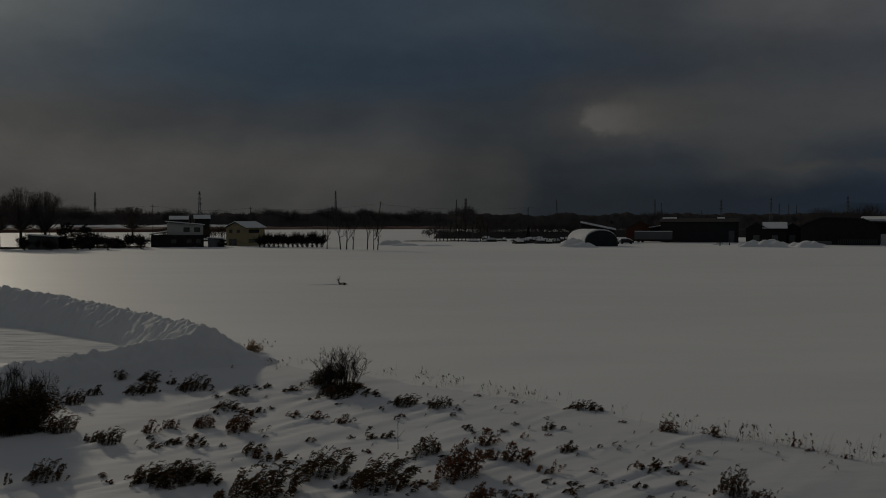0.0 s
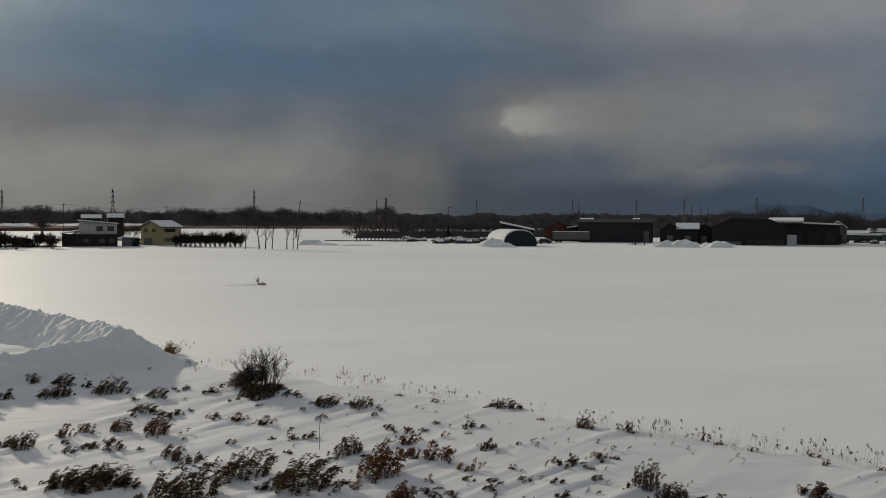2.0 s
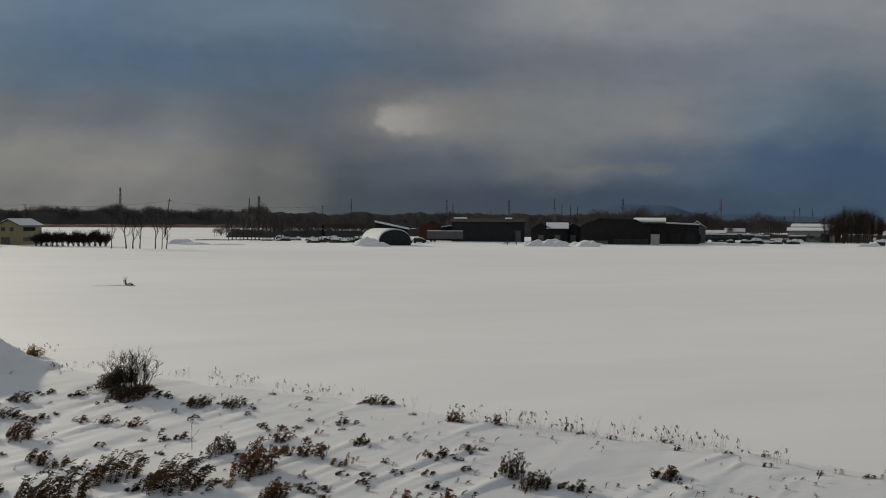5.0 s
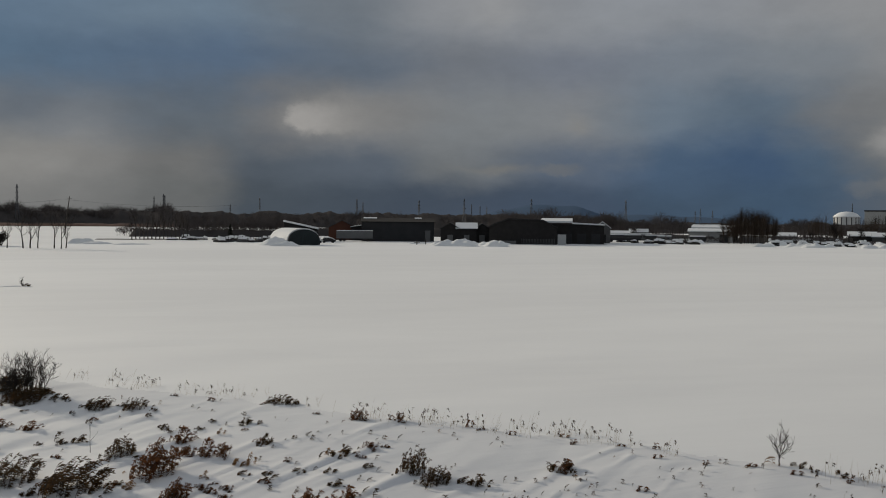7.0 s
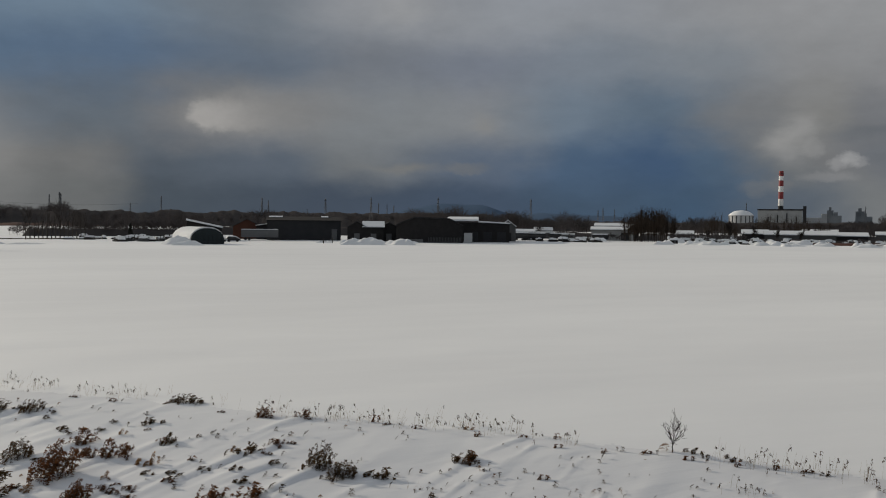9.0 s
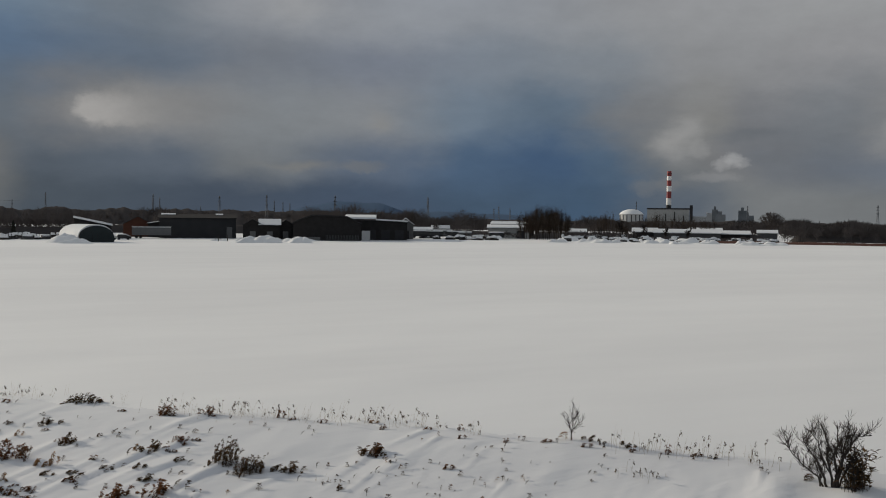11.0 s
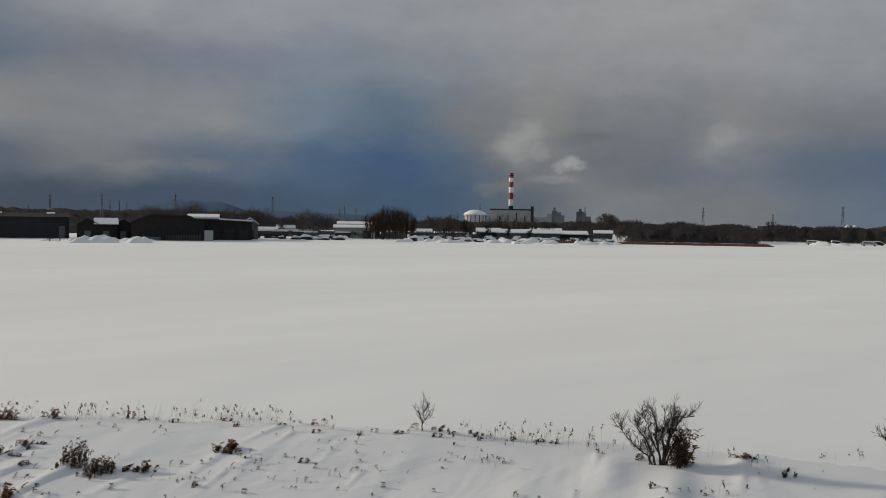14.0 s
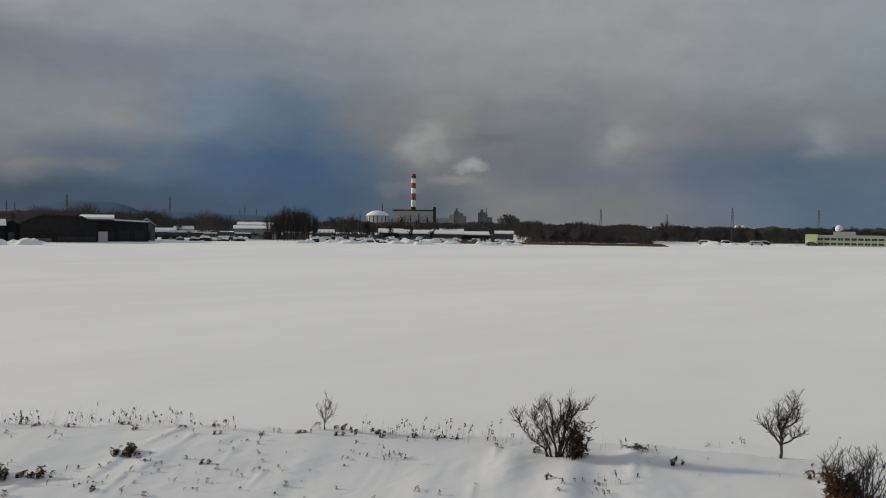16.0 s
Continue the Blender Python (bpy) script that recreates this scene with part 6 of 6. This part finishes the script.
spots[close, 2] += lift
ground_me.vertices.foreach_set("co", spots.ravel())
ground_me.update()

# ---- far trees near the houses ----
def round_tree(x, y, h, w, seed, label="broad round-crowned bare tree beyond the field", limbs=95, twigs=24, twig=0.07):
    """A broad oak-like tree: a short trunk and limbs that end in a domed mass of twigs."""
    rnd = random.Random(seed)
    root = thing("round_tree", x, y, -0.15, 0, label, "tree")
    TV, TF, CV, CF = [], [], [], []
    fork = Vector((0, 0, h * 0.28))
    add_tube(TV, TF, [Vector((0, 0, 0)), fork], [0.45, 0.36], 6)
    for k in range(limbs):
        a, q = rnd.uniform(0, 6.283), math.sqrt(rnd.random())
        end = Vector((math.cos(a) * q * w * 0.46, math.sin(a) * q * w * 0.46, h * (0.42 + 0.53 * math.sqrt(max(0, 1 - q * q)))))
        mid = fork.lerp(end, 0.5) + Vector((0, 0, -h * 0.03))
        add_tube(CV, CF, [fork, mid, end], [0.14, 0.09, 0.04], 3)
        for _ in range(twigs):
            b = mid.lerp(end, rnd.uniform(0.1, 1.0))
            out = Vector((rnd.uniform(-1, 1), rnd.uniform(-1, 1), rnd.uniform(-0.3, 1.0))).normalized() * h * rnd.uniform(0.05, 0.12)
            add_tube(CV, CF, [b, b + out], [twig, twig * 0.4], 3)
    part("trunk", (TV, TF), BARK, root)
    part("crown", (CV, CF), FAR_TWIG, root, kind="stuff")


for i, (tx, ty, th, tw) in enumerate(((-103.4, 247.8, 15.6, 13.0), (-110.4, 249.2, 16.8, 13.0), (-118.6, 254.3, 15.0, 12.0))):
    round_tree(tx, ty, th, tw, 200 + i, "tall spreading bare tree beside a dark shed", 90, 20, 0.032)
for i, (tx, ty, th) in enumerate(((-29.0, 238, 7.4), (-25.4, 236, 9.2), (-23.9, 236, 7.8), (-22.3, 236, 9.8), (-18.6, 234, 9.4), (-16.9, 231, 9.9), (-16.0, 233, 8.4))):
    bare_tree("bare_tree", tx, ty, 0, th, 0.3, 220 + i, 3, "slender dark bare tree at the edge of the field", "tree", "slender trees by the field", spread=0.05, gnarl=0.1, up=0.16, split=1, first=0.8, min_r=0.03)
for i in range(15):
    d = Vector((math.sin(radians(-0.4 + 0.22 * i)), math.cos(radians(-0.4 + 0.22 * i)), 0)) * (322 + (i * 37) % 22)
    bare_tree("bare_tree", d.x, d.y, 0, 8.6 + (i * 5) % 3, 0.34, 280 + i, 2, "straight dark bare trunk in a row beyond the field", "tree", "row of straight trunks", spread=0.04, gnarl=0.04, up=0.25, split=1, first=0.85, min_r=0.035)


def conifer(x, y, h, w, seed, label="dark conifer dusted with snow beside the houses"):
    """A conifer: trunk and ragged whorls of drooping boughs."""
    rnd = random.Random(seed)
    root = thing("conifer", x, y, -0.1, 0, label, "conifer", "dark conifers")
    TV, TF, BV, BF = [], [], [], []
    add_tube(TV, TF, [Vector((0, 0, 0)), Vector((0, 0, h))], [h * 0.025, 0.02], 5)
    for k in range(int(h * 60)):
        f = rnd.random() ** 0.8
        a = rnd.uniform(0, 6.283)
        reach = w / 2 * (1 - f) ** 0.75 * rnd.uniform(0.7, 1.1) + 0.15
        p = Vector((0, 0, h * f + 0.25))
        leaf(BV, BF, p, Vector((math.cos(a), math.sin(a), -0.12)).normalized(), reach, 0.42, 0.5, rnd)
    part("trunk", (TV, TF), BARK, root)
    part("boughs", (BV, BF), CONIFER, root, kind="stuff")


conifer(28.5, 318, 5.2, 2.6, 306, "dark young conifer standing among bare trees")


def hedge_bush(x, y, w, h, seed, label="dark evergreen bush in a row beside the yellow house", group="row of dark bushes"):
    """A round clipped evergreen built of many small leaf clumps."""
    rnd = random.Random(seed)
    root = thing("hedge_bush", x, y, -0.05, 0, label, "bush", group)
    TV, TF, BV, BF = [], [], [], []
    add_tube(TV, TF, [Vector((0, 0, 0)), Vector((0, 0, h * 0.6))], [0.12, 0.06], 5)
    for k in range(520):
        d = Vector((rnd.gauss(0, 1), rnd.gauss(0, 1), rnd.gauss(0, 1))).normalized()
        q = rnd.uniform(0.18, 0.42)
        p = Vector((d.x * w * q, d.y * w * q, max(0.05, h * 0.42 + d.z * h * q)))
        leaf(BV, BF, p, (d + Vector((rnd.uniform(-0.6, 0.6), rnd.uniform(-0.6, 0.6), rnd.uniform(-0.4, 0.6)))).normalized(), w * 0.16, w * 0.12, 0.4, rnd)
    part("trunk", (TV, TF), BARK, root)
    part("foliage", (BV, BF), CONIFER, root, kind="stuff")


for i, (tx, ty, tw, th) in enumerate(((-96.3, 243.6, 5.6, 8.0), (-92.6, 246.2, 5.2, 7.0))):
    hedge_bush(tx, ty, tw, th, 400 + i, "tall broad dark evergreen near the white house", "bushes by the white house")
for i, (tx, ty, tw, th) in enumerate(((-101.0, 250.2, 4.4, 3.0), (-92.0, 246.7, 4.2, 3.4), (-85.2, 250.5, 3.8, 2.6), (-60.5, 260.9, 2.6, 2.4))):
    hedge_bush(tx, ty, tw, th, 360 + i, "dark snow-dusted bush beside the white house", "bushes by the white house")
for i, (tx, ty, th) in enumerate(((-98.6, 247.2, 4.6), (-92.6, 249.2, 5.6), (-91.0, 251.6, 4.6), (-89.4, 246.4, 3.6), (-86.0, 251.2, 3.4), (-84.0, 254.3, 4.0), (-82.4, 249.6, 4.4), (-79.2, 249.6, 3.4), (-105.0, 252.0, 5.0))):
    bare_tree("bare_shrub", tx, ty, 0, th, 0.08, 410 + i, 2, "brown leafless shrub in the garden of a house", "shrub", "bare garden shrubs", stems=9, spread=0.5, gnarl=0.2, up=0.05, split=2, first=0.6, min_r=0.03)
garden = random.Random(19)
for i in range(16):
    a, r = radians(garden.uniform(-24.5, -17.2)), garden.uniform(246, 268)
    bare_tree("bare_shrub", r * math.sin(a), r * math.cos(a), 0, garden.uniform(2.4, 4.8), 0.08, 470 + i, 2, "brown leafless shrub in a snowy garden", "shrub", "bare garden shrubs", stems=10, spread=0.6, gnarl=0.22, up=0.03, split=2, first=0.6, min_r=0.035)
for i in range(14):
    bare_tree("bare_shrub", -49.6 + i * 1.32, 257.5 - 0.2 * i, 0, 3.7 + 0.5 * ((i * 7) % 3), 0.09, 330 + i, 2, "dark bare shrub in a row beside the yellow house", "shrub", "row of dark shrubs", stems=15, spread=0.5, gnarl=0.18, up=0.05, split=2, first=0.7, min_r=0.03)


def brush_tree(x, y, h, w, seed, label, group, stems=5, twigs=1100, twig=0.024):
    """A tree of upright stems under a soft brush of thin rising twigs."""
    rnd = random.Random(seed)
    root = thing("bare_tree", x, y, -0.15, 0, label, "tree", group)
    TV, TF, CV, CF = [], [], [], []
    for k in range(stems):
        f = Vector((rnd.uniform(-0.3, 0.3) * w, rnd.uniform(-0.2, 0.2) * w, 0))
        top = f * 1.6 + Vector((0, 0, h * rnd.uniform(0.55, 0.8)))
        add_tube(TV, TF, [f, f.lerp(top, 0.5) + Vector((rnd.uniform(-0.2, 0.2), 0, 0)), top], [0.15, 0.11, 0.05], 5)
        for _ in range(twigs // stems):
            b = f.lerp(top, rnd.uniform(0.25, 0.95))
            reach = Vector((rnd.gauss(0, 0.2) * w, rnd.gauss(0, 0.18) * w, h * rnd.uniform(0.06, 0.28)))
            tip = b + reach
            crown = h * (0.72 + 0.28 * math.sqrt(max(0.0, 1 - (2 * tip.x / (w * 1.15)) ** 2))) * rnd.uniform(0.9, 1.0)
            tip.z = min(tip.z, crown)
            add_tube(CV, CF, [b, b.lerp(tip, 0.5) + Vector((reach.x * 0.12, 0, -0.1)), tip], [twig, twig * 0.7, twig * 0.3], 3)
    part("trunk", (TV, TF), BARK, root)
    part("crown", (CV, CF), BRUSH, root, kind="stuff")


for i, (tx, ty, th) in enumerate(((197.8, 286.8, 11.8), (198.5, 283.9, 13.4), (199.8, 281.8, 14.2), (202.4, 281.2, 14.4), (204.8, 280.7, 13.8), (209.5, 283.4, 13.4), (211.8, 282.9, 11.4))):
    brush_tree(tx, ty, th, 6.0, 240 + i, "brown bare tree with a soft dense crown at the field's edge", "clump of bare trees")
for i, (tx, ty, th) in enumerate(((262.7, 323.2, 11.5), (268.2, 325.2, 13.0), (255.6, 303.1, 9.0), (255.1, 297.0, 8.0), (267.0, 299.9, 11.5), (269.3, 297.8, 12.5), (274.8, 299.6, 12.0), (271.5, 289.0, 11.0), (280.5, 291.5, 11.5), (279.5, 284.2, 10.5), (288.8, 286.2, 10.0))):
    brush_tree(tx, ty, th, 5.0, 440 + i, "thin brown bare tree standing before the power station", "thin trees before the power station", 4, 260, 0.03)


round_tree(-130.0, 399.0, 14.0, 18.0, 252, "broad round-crowned bare tree behind the houses", 110, 22, 0.05)
round_tree(9.8, 420.0, 15.0, 15.0, 253, "tall bare tree standing above the woods", 34, 12, 0.035)
round_tree(387.8, 341.5, 13.0, 16.5, 250)
round_tree(370.6, 231.6, 9.8, 9.5, 251, "bare tree with a flat spreading crown", 40, 12, 0.05)
for i in range(5):
    bare_tree("bare_tree", 222 + i * 6, 274 - i * 5, 0, 5.0 + (i * 3 % 4), 0.12, 260 + i, 3, "slender bare tree between snow heaps", "tree", "slender trees by the snow heaps", spread=0.15, gnarl=0.15, up=0.1, split=2, first=0.55, min_r=0.03)
# overhead wires between the poles behind the houses
for (ax, ay, az_), (bx, by, bz) in (((-122.3, 401.8, 13.6), (-85.1, 421.5, 12.9)), ((-85.1, 421.5, 12.9), (-29.3, 419.0, 14.6)), ((-29.3, 419.0, 14.6), (40.0, 415.0, 13.0)), ((-190.0, 395.0, 13.5), (-122.3, 401.8, 13.6))):
    for k in (-0.8, 0.8):
        V, F = [], []
        add_tube(V, F, [Vector((ax + (bx - ax) * s / 8, ay + (by - ay) * s / 8 + k, az_ + (bz - az_) * s / 8 - 1.6 * (1 - (s / 4 - 1) ** 2))) for s in range(9)], [0.018] * 9, 3)
        tagged(new("power_line", mesh_of("power_line", V, F, BLACK_WOOD)), "thin dark overhead power line between poles", "power line", "overhead wires")


# ---- vehicles and yard things ----
tr = thing("semi_trailer", 68.2, 309.0, 0, -12.4, "long grey box trailer with snow on its roof", "trailer")
part("box", boxes((-6, 6, -1.25, 1.25, 1.0, 3.5)), GREY_STEEL, tr)
part("roof_snow", boxes((-5.95, 5.95, -1.2, 1.2, 3.504, 3.7)), ROOF_SNOW, tr, "snow on the roof")
for wx in (-4.6, -3.4, 4.2):
    wh = part("wheel", lathe([(0.48, -0.15), (0.5, 0), (0.48, 0.15)], 16), BLACK_WOOD, tr)
    wh.matrix_basis = pose(wx, -1.1, 0.5, 90, 0, 0)


def truck(x, y, turn, paint, long, high):
    """A parked box truck or bus under snow."""
    root = thing("truck", x, y, ground_z(x, y), turn, "parked box truck with snow on its roof", "truck", "parked vehicles")
    hl = long / 2
    part("body", boxes((-hl, hl, -1.15, 1.15, 0.7, high)), paint, root)
    for i in range(int(long / 1.4)):
        part("window", boxes((-hl + 0.3 + i * 1.4, -hl + 1.4 + i * 1.4, -1.18, -1.14, high * 0.55, high * 0.82)), GLASS, root, "dark window")
    part("roof_snow", boxes((-hl + 0.03, hl - 0.03, -1.1, 1.1, high + 0.004, high + 0.4)), ROOF_SNOW, root, "snow on the roof")
    for wx in (-hl * 0.65, hl * 0.65):
        wh = part("wheel", lathe([(0.45, -0.12), (0.48, 0), (0.45, 0.12)], 12), BLACK_WOOD, root)
        wh.matrix_basis = pose(wx, -1.05, 0.48, 90, 0, 0)


for tx, ty, tl, th, tm in ((162.2, 310.6, 5, 2.2, GREY_STEEL), (163.8, 307.5, 6, 2.6, DARK_STEEL), (169.6, 306.7, 7.5, 2.5, DARK_STEEL), (174.6, 308.5, 7, 2.8, GREY_STEEL), (178.0, 304.2, 6.5, 2.4, DARK_STEEL), (180.0, 300.7, 5, 2.2, GREY_STEEL), (187.7, 291.2, 5.5, 2.3, DARK_STEEL)):
    truck(tx, ty, -math.degrees(math.atan2(tx, ty)), tm, tl, th)


def car(x, y, turn, paint, label, long=4.3):
    """A parked car or van under snow."""
    root = thing("car", x, y, ground_z(x, y), turn, label, "car", "parked vehicles")
    hl = long / 2
    part("body", prism([(-hl, 0.35), (hl, 0.35), (hl, 0.85), (hl * 0.62, 1.0), (hl * 0.3, 1.5), (-hl * 0.75, 1.55), (-hl, 1.0)], -0.85, 0.85), paint, root)
    part("window", prism([(-hl * 0.7, 1.02), (hl * 0.5, 1.02), (hl * 0.27, 1.42), (-hl * 0.66, 1.46)], -0.87, 0.87), GLASS, root, "dark side windows")
    part("snow_cover", prism([(-hl * 0.95, 1.1), (-hl * 0.75, 1.56), (hl * 0.3, 1.51), (hl * 0.95, 0.9), (hl * 0.9, 1.05), (hl * 0.3, 1.75), (-hl * 0.75, 1.8)], -0.8, 0.8), ROOF_SNOW, root, "snow lying on the car")
    for wx in (-hl * 0.62, hl * 0.62):
        for wy in (-0.8, 0.8):
            wh = part("wheel", lathe([(0.28, -0.1), (0.32, 0), (0.28, 0.1)], 12), BLACK_WOOD, root)
            wh.matrix_basis = pose(wx, wy, 0.32, 90, 0, 0)


for i, (cx, cy, ct) in enumerate(((163, 335, -20), (168, 333, -30), (174, 336, -25), (180, 332, -35), (186, 334, -30), (192, 330, -28), (230, 285, -45), (236, 282, -35), (243, 272, -45), (252, 270, -40), (271, 258, -48), (280, 252, -44), (327, 186, -60), (333, 181, -50), (346, 172, -62), (361, 160, -60), (52, 290, -10), (56, 291, 0))):
    car(cx, cy, ct, (GREY_STEEL, WHITE_PAINT, DARK_STEEL, TEAL, BLACK_WOOD)[i % 5], "parked vehicle half buried in snow")
heaps = random.Random(57)
for _ in range(18):
    a, r = radians(heaps.uniform(36.2, 49.2)), heaps.uniform(304, 318)
    snow_pile(r * math.sin(a), r * math.cos(a), heaps.uniform(4.0, 9.0), heaps.uniform(3.5, 5.0), heaps.uniform(0.9, 2.0), heaps.randrange(100, 999))


def timber_stack(x, y, w, h, seed):
    """Uneven layers of stacked planks and beams under a cap of snow."""
    rnd = random.Random(seed)
    root = thing("timber_stack", x, y, ground_z(x, y) - 0.05, -math.degrees(math.atan2(x, y)) + rnd.uniform(-12, 12), "stack of dark timber under a cap of snow", "timber stack", "stacks of timber by the field")
    layers = max(2, int(h / 0.45))
    for k in range(layers):
        a, b = -w / 2 + rnd.uniform(0, 0.25) * w * (k > 0), w / 2 - rnd.uniform(0, 0.25) * w * (k > 0)
        z = 0.04 + h * k / layers
        part("beam", boxes((a, b, -0.9 + 0.1 * k, 0.9 - 0.1 * k, z, z + h / layers - 0.06)), (BLACK_WOOD, DARK_GREY, BARK)[rnd.randrange(3)], root)
    n, cap = 9, rnd.choice((0.12, 0.22, 0.4))
    V, F = [], []
    for i in range(n):
        px = a + (b - a) * i / (n - 1)
        up = h + 0.04 + cap * (1 - abs(2 * i / (n - 1) - 1) ** 3) * (0.75 + 0.5 * rnd.random())
        V += [(px, -1.0, h * 0.72), (px, -0.6, up), (px, 0.6, up), (px, 1.0, h * 0.72)]
    for i in range(n - 1):
        for k in range(3):
            F.append((4 * i + k, 4 * i + 4 + k, 4 * i + 5 + k, 4 * i + 1 + k))
    part("snow_cap", (V, F), ROOF_SNOW, root, "snow lying on the timber")


yard = random.Random(91)
for a0, a1, r0, r1, count, tall in ((4.2, 8.4, 292, 335, 34, 1.5), (1.0, 4.0, 320, 345, 6, 1.2), (27.8, 33.5, 322, 356, 26, 1.4), (36.6, 43.5, 322, 362, 44, 1.7), (43.5, 49.0, 326, 360, 34, 1.4)):
    for _ in range(count):
        a, r = radians(yard.uniform(a0, a1)), yard.uniform(r0, r1)
        timber_stack(r * math.sin(a), r * math.cos(a), yard.uniform(1.2, 3.8), tall * yard.uniform(0.35, 1.1), yard.randrange(9999))
for cx, cy in ((325.7, 186.0), (336.5, 170.4)):
    car(cx, cy, -60, WHITE_PAINT, "pale van half buried in snow at the field's edge", 5.6)
for i in range(24):
    post = thing("fence_post", 22 + i * 0.82, 297 - 0.12 * i, -0.2, 0, "dark wooden fence post standing in snow", "fence post", "row of fence posts")
    part("post", boxes((-0.07, 0.07, -0.07, 0.07, 0, 1.5 + 0.3 * ((i * 5) % 3))), BLACK_WOOD, post)
for i, sx in enumerate((-1.6, 1.6)):
    so = thing("silo", 412 + 0.7 * sx, 217.9 - 0.7 * sx, 0, -62, "small steel silo with a white cap", "silo", "pair of silos")
    part("barrel", lathe([(1.1, 0), (1.1, 6.6), (0.4, 7.5), (0.1, 7.6)], 16), DARK_STEEL, so)
    part("cap", lathe([(1.13, 6.3), (1.13, 6.8), (0.42, 7.7), (0.1, 7.8)], 16), STACK_WHITE, so, "white cap")
